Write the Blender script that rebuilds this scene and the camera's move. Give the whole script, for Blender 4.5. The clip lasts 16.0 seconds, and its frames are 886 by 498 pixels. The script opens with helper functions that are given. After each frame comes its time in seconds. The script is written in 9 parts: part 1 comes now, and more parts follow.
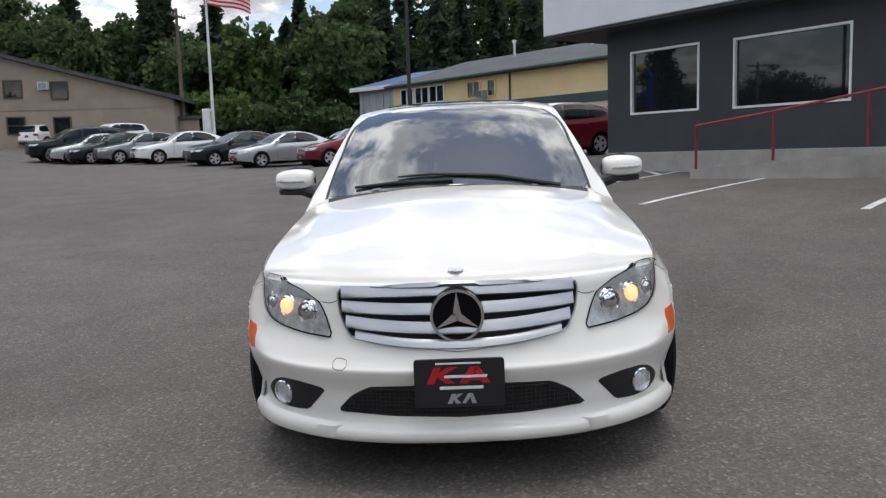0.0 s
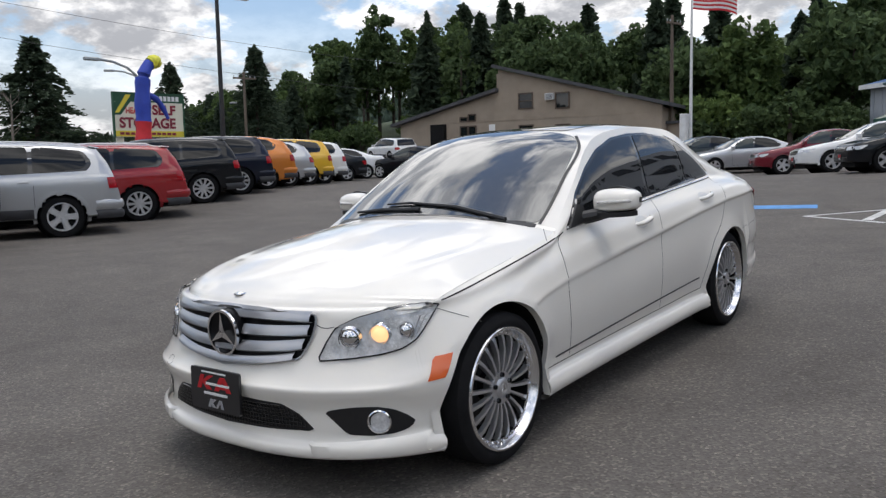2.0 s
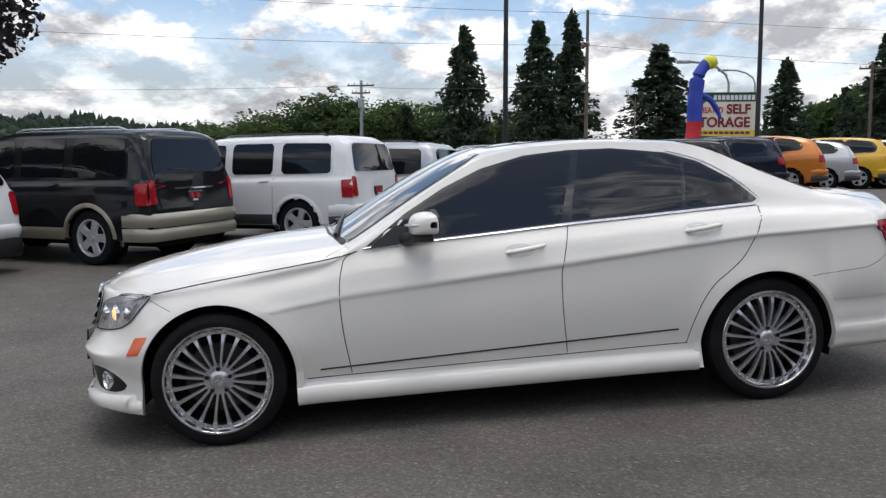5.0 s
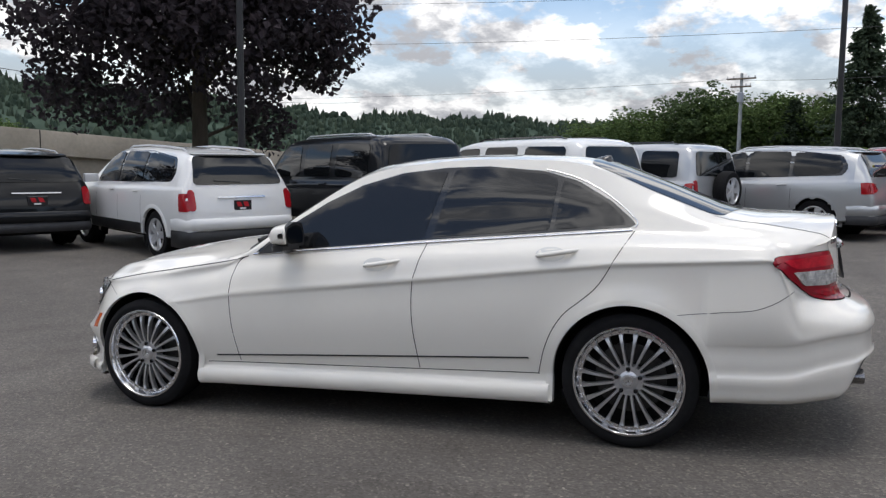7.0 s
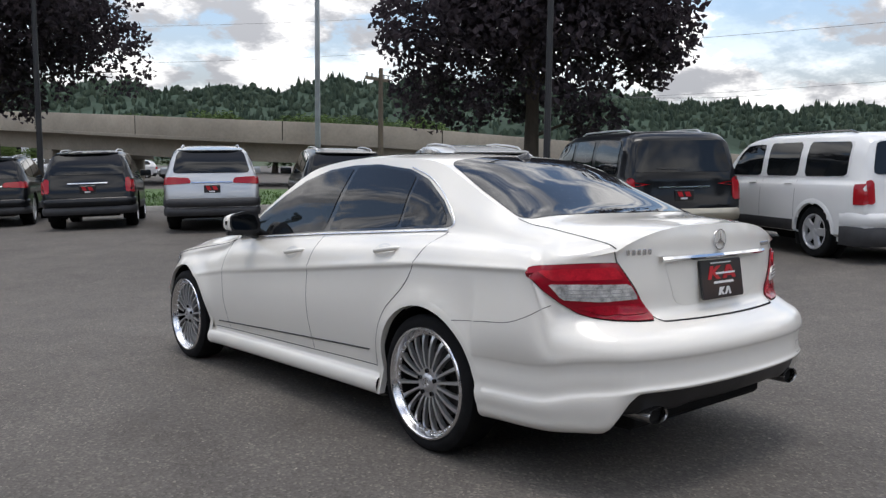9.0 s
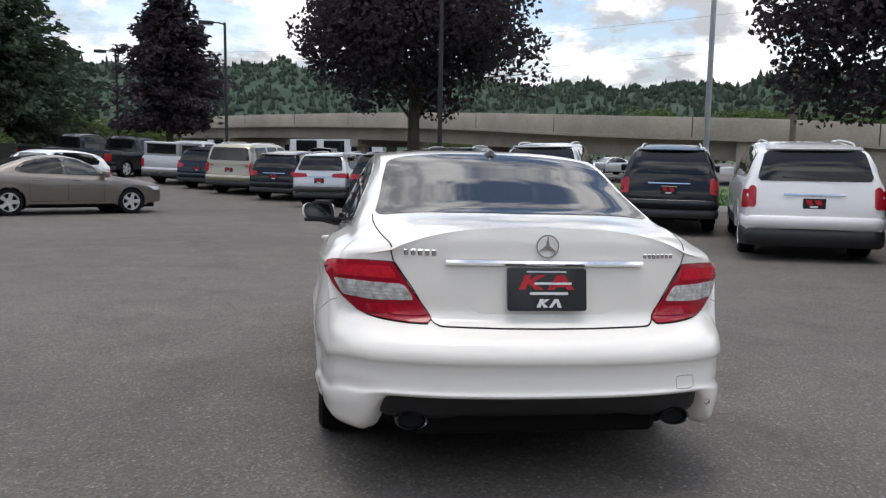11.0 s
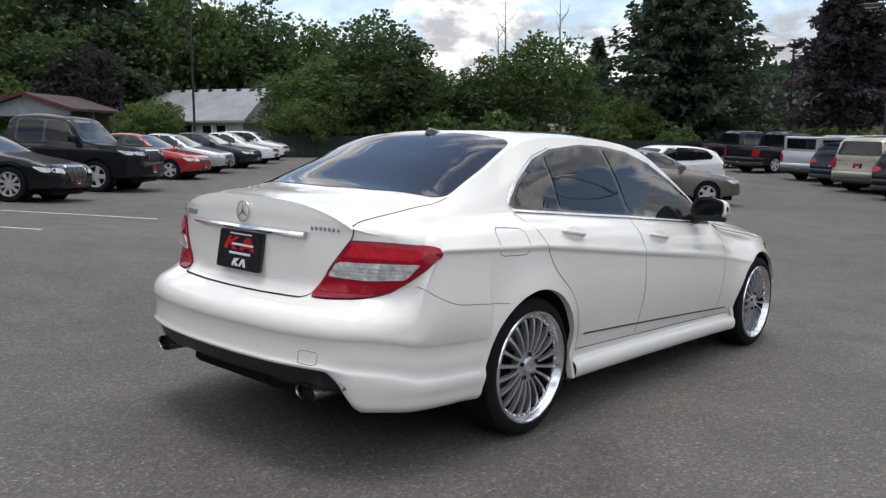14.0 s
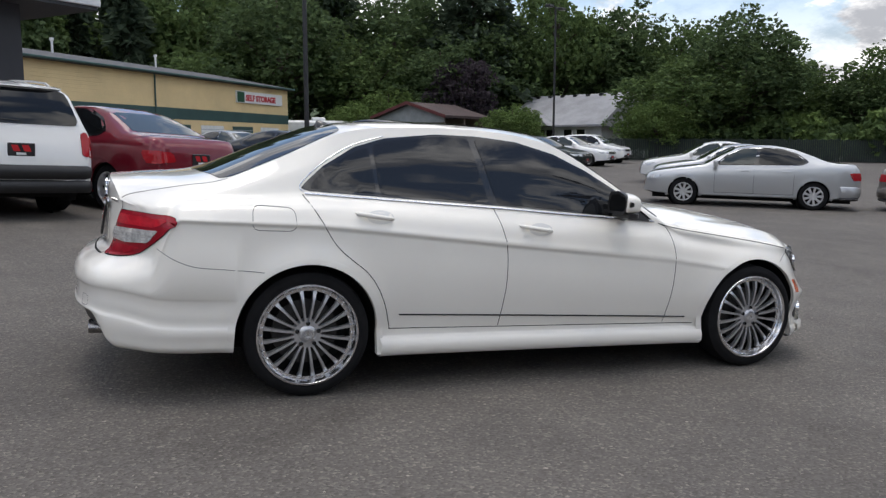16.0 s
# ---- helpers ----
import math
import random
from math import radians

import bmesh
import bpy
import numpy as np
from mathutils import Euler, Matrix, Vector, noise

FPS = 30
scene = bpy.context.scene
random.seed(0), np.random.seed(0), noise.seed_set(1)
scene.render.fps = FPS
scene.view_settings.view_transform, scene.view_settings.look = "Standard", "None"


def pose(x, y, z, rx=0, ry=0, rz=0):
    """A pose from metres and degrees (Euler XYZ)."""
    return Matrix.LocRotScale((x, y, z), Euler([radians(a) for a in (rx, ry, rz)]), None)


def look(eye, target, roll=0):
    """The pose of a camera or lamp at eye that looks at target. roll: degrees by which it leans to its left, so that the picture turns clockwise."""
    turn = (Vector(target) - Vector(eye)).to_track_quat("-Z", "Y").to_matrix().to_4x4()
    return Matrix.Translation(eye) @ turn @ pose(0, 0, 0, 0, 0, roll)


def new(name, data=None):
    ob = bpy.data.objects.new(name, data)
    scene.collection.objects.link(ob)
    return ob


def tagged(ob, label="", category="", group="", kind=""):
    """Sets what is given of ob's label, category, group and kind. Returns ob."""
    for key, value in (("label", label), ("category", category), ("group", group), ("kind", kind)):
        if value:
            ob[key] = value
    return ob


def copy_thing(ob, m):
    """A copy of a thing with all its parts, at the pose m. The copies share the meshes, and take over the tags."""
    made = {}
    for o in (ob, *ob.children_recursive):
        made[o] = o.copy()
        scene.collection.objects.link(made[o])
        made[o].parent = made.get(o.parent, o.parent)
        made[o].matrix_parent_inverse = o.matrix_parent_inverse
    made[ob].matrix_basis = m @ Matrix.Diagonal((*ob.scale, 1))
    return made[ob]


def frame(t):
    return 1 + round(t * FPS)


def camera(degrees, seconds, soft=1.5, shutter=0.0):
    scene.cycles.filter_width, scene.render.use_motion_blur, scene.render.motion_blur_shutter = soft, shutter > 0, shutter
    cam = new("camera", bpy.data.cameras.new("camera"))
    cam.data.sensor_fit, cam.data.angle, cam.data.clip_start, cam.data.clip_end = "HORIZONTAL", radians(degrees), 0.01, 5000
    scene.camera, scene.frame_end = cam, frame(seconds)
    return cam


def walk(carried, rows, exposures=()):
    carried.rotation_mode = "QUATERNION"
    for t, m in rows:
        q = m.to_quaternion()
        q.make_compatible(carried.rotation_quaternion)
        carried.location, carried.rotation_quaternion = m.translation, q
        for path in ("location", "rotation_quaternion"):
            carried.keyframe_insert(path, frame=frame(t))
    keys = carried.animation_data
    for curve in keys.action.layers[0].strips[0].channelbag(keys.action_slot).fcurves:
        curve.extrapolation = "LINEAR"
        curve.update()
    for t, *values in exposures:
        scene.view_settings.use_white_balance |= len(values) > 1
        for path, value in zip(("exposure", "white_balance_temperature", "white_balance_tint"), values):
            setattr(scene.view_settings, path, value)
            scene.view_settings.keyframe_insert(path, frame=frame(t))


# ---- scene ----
cam = camera(58.2, 16.0, soft=1.35)
PATH = [
    (0, (0.040, -4.849, 1.102), (-0.026, -2.865, 0.862), -1.76),
    (0.5, (0.717, -4.765, 1.099), (0.312, -2.820, 0.870), -1.69),
    (1, (1.397, -4.655, 1.120), (0.636, -2.818, 0.903), -1.61),
    (1.5, (2.041, -4.401, 1.142), (1.038, -2.684, 0.933), -1.40),
    (2, (2.641, -4.070, 1.177), (1.415, -2.502, 0.976), -1.25),
    (2.5, (3.194, -3.659, 1.164), (1.763, -2.275, 0.968), -1.13),
    (3, (3.709, -3.212, 1.181), (2.127, -2.004, 0.990), -0.99),
    (3.5, (4.056, -2.684, 1.192), (2.320, -1.710, 1.003), -0.75),
    (4, (4.396, -2.095, 1.215), (2.541, -1.371, 1.027), -0.48),
    (6.5, (4.697, 1.149, 1.320), (2.753, 0.725, 1.118), 0.40),
    (7, (4.525, 1.800, 1.366), (2.658, 1.112, 1.161), 0.55),
    (7.5, (4.247, 2.412, 1.379), (2.500, 1.462, 1.168), 0.66),
    (8, (3.912, 3.032, 1.388), (2.300, 1.869, 1.167), 0.51),
    (10.5, (1.431, 5.102, 1.431), (0.856, 3.201, 1.196), 1.26),
    (11, (0.819, 5.229, 1.442), (0.535, 3.265, 1.193), 0.95),
    (11.5, (0.190, 5.307, 1.442), (0.249, 3.324, 1.183), 0.59),
    (12, (-0.476, 5.298, 1.436), (-0.116, 3.348, 1.175), 0.48),
    (12.5, (-1.163, 5.197, 1.430), (-0.578, 3.303, 1.168), 0.32),
    (13, (-1.769, 4.950, 1.409), (-0.925, 3.157, 1.142), 0.14),
    (13.5, (-2.355, 4.643, 1.391), (-1.282, 2.977, 1.121), 0.29),
    (14, (-2.872, 4.240, 1.377), (-1.561, 2.754, 1.106), 0.15),
    (14.5, (-3.413, 3.779, 1.346), (-1.899, 2.501, 1.077), 0.11),
    (15, (-3.934, 3.285, 1.335), (-2.273, 2.202, 1.068), 0.12),
    (15.5, (-4.315, 2.722, 1.310), (-2.548, 1.822, 1.046), 0.07),
    (16, (-4.706, 2.114, 1.305), (-2.853, 1.408, 1.043), 0.08),
]
walk(cam, [(t, look(eye, target, roll)) for t, eye, target, roll in PATH],
     exposures=((0, .12), (2, -.02), (4, .0), (8, .10), (10.5, .26), (13.5, .28), (16, .12)))

# ---- sky, sun ----
world = bpy.data.worlds.new("sky")
scene.world = world
world.use_nodes = True


def build_sky():
    nt = world.node_tree
    N, L = nt.nodes, nt.links
    bg = N["Background"]
    bg.inputs["Strength"].default_value = 0.165
    sky = N.new("ShaderNodeTexSky")
    sky.sky_type, sky.sun_disc = "NISHITA", False
    sky.sun_elevation, sky.sun_rotation = radians(85), radians(60)
    tc = N.new("ShaderNodeTexCoord")
    sep = N.new("ShaderNodeSeparateXYZ")
    L.new(tc.outputs["Generated"], sep.inputs[0])

    def op(kind, a, b=None, c=None):
        n = N.new("ShaderNodeMath")
        n.operation = kind
        for i, v in enumerate((a, b, c)):
            if v is None:
                continue
            if isinstance(v, (int, float)):
                n.inputs[i].default_value = v
            else:
                L.new(v, n.inputs[i])
        return n.outputs[0]

    up = op("MAXIMUM", sep.outputs[2], 0.0)
    den = op("MULTIPLY_ADD", up, 0.6, 0.22)
    comb = N.new("ShaderNodeCombineXYZ")
    L.new(op("DIVIDE", sep.outputs[0], den), comb.inputs[0])
    L.new(op("DIVIDE", sep.outputs[1], den), comb.inputs[1])

    def fbm(scale, detail, rough, offset):
        m = N.new("ShaderNodeVectorMath")
        m.operation = "ADD"
        m.inputs[1].default_value = offset
        L.new(comb.outputs[0], m.inputs[0])
        t = N.new("ShaderNodeTexNoise")
        t.inputs["Scale"].default_value, t.inputs["Detail"].default_value, t.inputs["Roughness"].default_value = scale, detail, rough
        L.new(m.outputs[0], t.inputs["Vector"])
        return t.outputs["Fac"]

    def ramp(v, lo, hi, a, b):
        n = N.new("ShaderNodeMapRange")
        n.interpolation_type = "SMOOTHSTEP"
        for i, x in enumerate((lo, hi, a, b)):
            n.inputs[i + 1].default_value = x
        L.new(v, n.inputs[0])
        return n.outputs[0]

    cover = ramp(fbm(1.7, 9, 0.58, (3.1, 1.7, 0)), 0.45, 0.54, 0.0, 1.0)
    shade = ramp(fbm(2.9, 8, 0.62, (9.4, 4.2, 2)), 0.40, 0.60, 0.0, 1.0)
    tint = N.new("ShaderNodeMix")
    tint.data_type = "RGBA"
    tint.inputs["A"].default_value = (2.88, 2.95, 3.18, 1)
    tint.inputs["B"].default_value = (7.35, 7.28, 7.28, 1)
    L.new(shade, tint.inputs["Factor"])
    glow = N.new("ShaderNodeVectorMath")
    glow.operation = "SCALE"
    L.new(tint.outputs["Result"], glow.inputs[0])
    L.new(op("MULTIPLY_ADD", up, 1.5, 0.80), glow.inputs["Scale"])
    mix = N.new("ShaderNodeMix")
    mix.data_type = "RGBA"
    low = ramp(sep.outputs[2], 0.02, 0.22, 1.0, 0.0)
    L.new(op("MAXIMUM", cover, low), mix.inputs["Factor"])
    L.new(sky.outputs[0], mix.inputs["A"])
    L.new(glow.outputs[0], mix.inputs["B"])
    L.new(mix.outputs["Result"], bg.inputs[0])


build_sky()
sun = new("sun", bpy.data.lights.new("sun", "SUN"))
sun.data.energy, sun.data.angle, sun.data.color = 0.9, radians(20), (1.0, 0.96, 0.9)
sun.matrix_world = look((0, 0, 60), (-2, -1, 0))
# ---- helpers of this scene ----
from mathutils.bvhtree import BVHTree
from mathutils.geometry import delaunay_2d_cdt


def finish(name, bm, mats, parent=None, label="", smooth=True, angle=None):
    me = bpy.data.meshes.new(name)
    bm.normal_update()
    bm.to_mesh(me)
    bm.free()
    for m in mats if isinstance(mats, (list, tuple)) else [mats]:
        me.materials.append(m)
    me.polygons.foreach_set("use_smooth", [smooth] * len(me.polygons))
    if angle is not None:
        me.set_sharp_from_angle(angle=radians(angle))
    ob = new(name, me)
    if parent is not None:
        ob.parent = parent
    if label:
        ob["label"] = label
    return ob


def part(name, bm, material, parent, label="", smooth=True, angle=35):
    """One mesh object under a thing or a part."""
    return finish(name, bm, material, parent, label, smooth, angle)


def thing(name, label, category, m=None, group="", kind=""):
    ob = new(name)
    ob.empty_display_size = 0.2
    if m is not None:
        ob.matrix_world = m
    return tagged(ob, label, category, group, kind)


def single(name, bm, material, label, category, group="", kind="", smooth=True, angle=35):
    return tagged(finish(name, bm, material, None, "", smooth, angle), label, category, group, kind)


def add_box(bm, x0, x1, y0, y1, z0, z1, bevel=0.0, m=None, mi=0, seg=1):
    r = bmesh.ops.create_cube(bm, size=1)
    vs = r["verts"]
    for v in vs:
        v.co = Vector(((x0 + x1) / 2 + v.co.x * (x1 - x0), (y0 + y1) / 2 + v.co.y * (y1 - y0), (z0 + z1) / 2 + v.co.z * (z1 - z0)))
    fs = {f for v in vs for f in v.link_faces}
    if bevel:
        es = list({e for v in vs for e in v.link_edges})
        out = bmesh.ops.bevel(bm, geom=es, offset=bevel, segments=seg, affect="EDGES", profile=0.7)
        vs = list({v for f in out["faces"] for v in f.verts} | {v for v in vs if v.is_valid})
        fs = {f for v in vs for f in v.link_faces}
    for f in fs:
        f.material_index = mi
    if m is not None:
        bmesh.ops.transform(bm, matrix=m, verts=vs)
    return vs


def boxes(*rows, bevel=0.0):
    bm = bmesh.new()
    for r in rows:
        add_box(bm, *r, bevel=bevel)
    return bm


def add_grid(bm, pts, closed_u=False, closed_v=False, mi=0, flip=False):
    """Faces over a grid of points pts[i][j]."""
    vs = [[bm.verts.new(p) for p in row] for row in pts]
    nu, nv = len(vs), len(vs[0])
    for i in range(nu if closed_u else nu - 1):
        for j in range(nv if closed_v else nv - 1):
            q = [vs[i][j], vs[(i + 1) % nu][j], vs[(i + 1) % nu][(j + 1) % nv], vs[i][(j + 1) % nv]]
            if flip:
                q.reverse()
            try:
                bm.faces.new(q).material_index = mi
            except ValueError:
                pass
    return vs


def add_lathe(bm, prof, n=32, axis="x", centre=(0, 0, 0), mi=0, sx=1):
    """prof: rows of (distance along the axis, radius)."""
    rows = []
    for k in range(n):
        a = 2 * math.pi * k / n
        c, s = math.cos(a), math.sin(a)
        row = []
        for d, r in prof:
            p = {"x": (d * sx, r * c, r * s), "y": (r * c, d, r * s), "z": (r * c, r * s, d)}[axis]
            row.append(Vector([float(q) for q in p]) + Vector(centre))
        rows.append(row)
    return add_grid(bm, rows, closed_u=True, mi=mi)


def add_tube(bm, pts, r, n=8, mi=0, cap=True):
    """A tube along points; r: a radius or one for each point."""
    pts = [Vector(p) for p in pts]
    rings = []
    ref = Vector((0, 0, 1))
    for i, p in enumerate(pts):
        d = (pts[min(i + 1, len(pts) - 1)] - pts[max(i - 1, 0)]).normalized()
        a = d.cross(ref if abs(d.dot(ref)) < 0.95 else Vector((1, 0, 0))).normalized()
        b = d.cross(a).normalized()
        rr = float(r[i] if isinstance(r, (list, tuple)) else r)
        rings.append([bm.verts.new(p + rr * (math.cos(2 * math.pi * k / n) * a + math.sin(2 * math.pi * k / n) * b)) for k in range(n)])
    for i in range(len(rings) - 1):
        for k in range(n):
            bm.faces.new((rings[i][k], rings[i][(k + 1) % n], rings[i + 1][(k + 1) % n], rings[i + 1][k])).material_index = mi
    if cap:
        for ring in (list(reversed(rings[0])), rings[-1]):
            if len(ring) > 2:
                bm.faces.new(ring).material_index = mi


def add_prism(bm, poly, z0, z1, place=lambda a, b, c: (a, b, c), mi=0):
    """A polygon of (a, b) pulled from c = z0 to z1 and placed by place(a, b, c)."""
    lo = [bm.verts.new(place(a, b, z0)) for a, b in poly]
    hi = [bm.verts.new(place(a, b, z1)) for a, b in poly]
    n = len(poly)
    fs = [bm.faces.new(list(reversed(lo))), bm.faces.new(hi)]
    for i in range(n):
        fs.append(bm.faces.new((lo[i], lo[(i + 1) % n], hi[(i + 1) % n], hi[i])))
    for f in fs:
        f.material_index = mi
    bmesh.ops.recalc_face_normals(bm, faces=fs)


def spline(xs, ys, x):
    """A monotone-friendly cubic through (xs, ys), flat tangents limited, at x (numbers or arrays)."""
    xs, ys = np.asarray(xs, float), np.asarray(ys, float)
    h, d = np.diff(xs), np.diff(ys, axis=0) / (np.diff(xs)[:, None] if ys.ndim > 1 else np.diff(xs))
    m = np.zeros_like(ys)
    m[0], m[-1] = d[0], d[-1]
    if len(xs) > 2:
        w = (h[:-1] / (h[:-1] + h[1:]))
        w = w[:, None] if ys.ndim > 1 else w
        m[1:-1] = d[:-1] * (1 - w) + d[1:] * w
    x = np.asarray(x, float)
    i = np.clip(np.searchsorted(xs, x) - 1, 0, len(xs) - 2)
    t = (x - xs[i]) / h[i]
    hh = h[i]
    if ys.ndim > 1:
        t, hh = t[..., None], hh[..., None]
    return (2 * t**3 - 3 * t**2 + 1) * ys[i] + (t**3 - 2 * t**2 + t) * hh * m[i] + (-2 * t**3 + 3 * t**2) * ys[i + 1] + (t**3 - t**2) * hh * m[i + 1]


def smooth_line(pts, n=40):
    """n points on a cubic through pts, evenly spread."""
    p = np.asarray(pts, float)
    s = np.r_[0, np.cumsum(np.linalg.norm(np.diff(p, axis=0), axis=1))]
    return spline(s, p, np.linspace(0, s[-1], n))


def even_line(pts, step):
    p = np.asarray(pts, float)
    s = np.r_[0, np.cumsum(np.linalg.norm(np.diff(p, axis=0), axis=1))]
    q = np.linspace(0, s[-1], max(2, int(s[-1] / step) + 1))
    return np.stack([np.interp(q, s, p[:, k]) for k in range(p.shape[1])], -1)


def rounded(poly, r, n=5):
    """A polygon with its corners rounded by r."""
    out = []
    p = [Vector((a[0], a[1])) for a in poly]
    for i in range(len(p)):
        a, b, c = p[i - 1], p[i], p[(i + 1) % len(p)]
        u, w = (a - b), (c - b)
        k = min(r, u.length * 0.45, w.length * 0.45)
        s, e = b + u.normalized() * k, b + w.normalized() * k
        for j in range(n + 1):
            t = j / n
            out.append(tuple((1 - t) ** 2 * s + 2 * t * (1 - t) * b + t * t * e))
    return out


def inside(poly, x, y):
    c = False
    for i in range(len(poly)):
        (xa, ya), (xb, yb) = poly[i - 1], poly[i]
        if (ya > y) != (yb > y) and x < (xb - xa) * (y - ya) / (yb - ya) + xa:
            c = not c
    return c


DIAG = math.sqrt(.5)


class Skin:
    """A surface onto which outlines are laid: kind x (from one flank), y (from front or rear), z (from above)."""

    def __init__(self, bm):
        self.tree = BVHTree.FromBMesh(bm)

    def hit(self, kind, a, b, side=1):
        if kind == "x":
            o, d = Vector((2.0 * side, a, b)), Vector((-side, 0, 0))
        elif kind == "y":
            o, d = Vector((a, 4.0 * side, b)), Vector((0, -side, 0))
        elif kind in ("f", "r"):
            # across a front or rear corner: a runs along the diagonal
            e = 1 if kind == "r" else -1
            u = Vector((DIAG * side, -DIAG * e, 0))
            d = -Vector((DIAG * side, DIAG * e, 0))
            o = u * a + Vector((0, 0, b)) - d * 5
        else:
            o, d = Vector((a, b, 4.0)), Vector((0, 0, -1))
        p, n, _, _ = self.tree.ray_cast(o, d)
        if p is None:
            p, n, _, _ = self.tree.find_nearest({"x": Vector((0.85 * side, a, b)), "y": Vector((a, 2.2 * side, b)), "z": Vector((a, b, 1.2))}.get(kind, o + d * 2.5))
        if n.dot(d) > 0:
            n = -n
        return p, n

    def patch(self, kind, poly, off, side=1, step=0.035, depth=0.008, dome=0.0, edge=0.02):
        """A sheet with a rim, laid over an outline at off from the surface."""
        ring = [tuple(q) for q in even_line(list(poly) + [poly[0]], edge)[:-1]]
        xs, ys = [p[0] for p in ring], [p[1] for p in ring]
        pts = list(ring)
        cx, cy = sum(xs) / len(xs), sum(ys) / len(ys)
        gx = np.arange(min(xs) + step / 2, max(xs), step)
        gy = np.arange(min(ys) + step / 2, max(ys), step)
        ra = np.array(ring)
        for x in gx:
            for y in gy:
                if inside(ring, x, y) and np.min((ra[:, 0] - x) ** 2 + (ra[:, 1] - y) ** 2) > (0.45 * step) ** 2:
                    pts.append((float(x), float(y)))
        n = len(ring)
        out = delaunay_2d_cdt([Vector(p) for p in pts], [(i, (i + 1) % n) for i in range(n)], [], 1, 1e-6)
        bm = bmesh.new()
        vs = []
        for k, v in enumerate(out[0]):
            p, nn = self.hit(kind, v.x, v.y, side)
            lift = off
            if dome:
                e = math.sqrt(float(np.min((ra[:, 0] - v.x) ** 2 + (ra[:, 1] - v.y) ** 2)))
                lift += dome * min(1, e / 0.06) ** 0.6
            vs.append(bm.verts.new(p + nn * lift))
        want = {"x": Vector((side, 0, 0)), "y": Vector((0, side, 0)), "z": Vector((0, 0, 1)), "f": Vector((side, -1, 0)), "r": Vector((side, 1, 0))}[kind]
        for f in out[2]:
            try:
                bm.faces.new([vs[i] for i in f])
            except ValueError:
                pass
        bm.normal_update()
        for f in bm.faces:
            if f.normal.dot(want) < 0:
                f.normal_flip()
        if depth:
            bm.normal_update()
            rim = [e for e in bm.edges if e.is_boundary]
            g = bmesh.ops.extrude_edge_only(bm, edges=rim)
            for v in [q for q in g["geom"] if isinstance(q, bmesh.types.BMVert)]:
                p, nn, _, _ = self.tree.find_nearest(v.co)
                v.co = v.co - (v.co - p) * 1.0 - (nn if nn.dot(v.co - p) >= 0 else -nn) * depth
        return bm

    def strip(self, bm, kind, pts, width, off, side=1, step=0.02, rise=0.0, mi=0, smooth=True):
        """A narrow band along a line; rise lifts its middle."""
        line = smooth_line(pts, max(6, int(40))) if smooth and len(pts) > 2 else np.asarray(pts, float)
        line = even_line(line, step)
        rows = []
        for i, q in enumerate(line):
            d = line[min(i + 1, len(line) - 1)] - line[max(i - 1, 0)]
            d = d / (np.linalg.norm(d) + 1e-9)
            nrm = np.array([-d[1], d[0]])
            row = []
            for s, up in ((-0.5, 0), (-0.3, 1), (0.3, 1), (0.5, 0)) if rise else ((-0.5, 0), (0.5, 0)):
                a = q + nrm * width * s
                p, nn = self.hit(kind, a[0], a[1], side)
                row.append(p + nn * (off + rise * up))
            rows.append(row)
        add_grid(bm, rows, mi=mi)
        return bm


# heights of the lot and the land round it: (x, y, z)
LAND = np.array([
    (0, 0, 0), (4, 0, .056), (-4, 0, -.056), (0, 4, .173), (0, -4, -.173), (-11.9, 3.2, .11), (-13.3, 5.6, .29), (-14.9, 8.4, .32), (-10.7, .3, -.02),
    (-8.9, -1.4, -.02), (-5.9, -6.9, -.06), (11.3, -10.3, -.16), (9.6, -12.5, -.22), (14.1, -2.1, .13), (-3.4, -11, -.2), (0, -17, -.3), (5, -26, -.35),
    (3.3, 13.6, .66), (4.9, 8.5, .52), (6.8, 6.2, .46), (1.5, 18.6, .8), (-8.4, 27, .76), (-13, 30.7, .9), (-19.2, 34.6, 1.15), (-33.7, 50, 2.3), (-21, 50, 2.1), (-29.3, 37.9, 1.6),
    (-19, 21.9, .74), (26, -31, .25), (20, -45, .1), (45, 0, .6), (30, 15, .8), (-12, -22, -.2), (-40, -10, .2), (-30, 15, .6), (3, 40, 1.0), (30, 40, 1.2), (50, -40, .2), (0, -60, -.3)])


def land_weights():
    xy = LAND[:, :2]
    k = np.sqrt(((xy[:, None] - xy[None]) ** 2).sum(-1) + 64)
    n = len(LAND)
    a = np.block([[k + .25 * np.eye(n), xy, np.ones((n, 1))], [xy.T, np.zeros((2, 3))], [np.ones((1, n)), np.zeros((1, 3))]])
    return np.linalg.solve(a, np.r_[LAND[:, 2], 0, 0, 0])


LAND_W = land_weights()


def wooded_rise(x, y):
    """The wooded slope behind the lot."""
    d = max(-.3 * x + .95 * y, .6 * x + .8 * y, .93 * x + .37 * y)
    k = min(1, max(0, (d - 62) / 90))
    west = min(1, max(.15, (x + 122) / 72))
    return 20 * k * k * (3 - 2 * k) * west


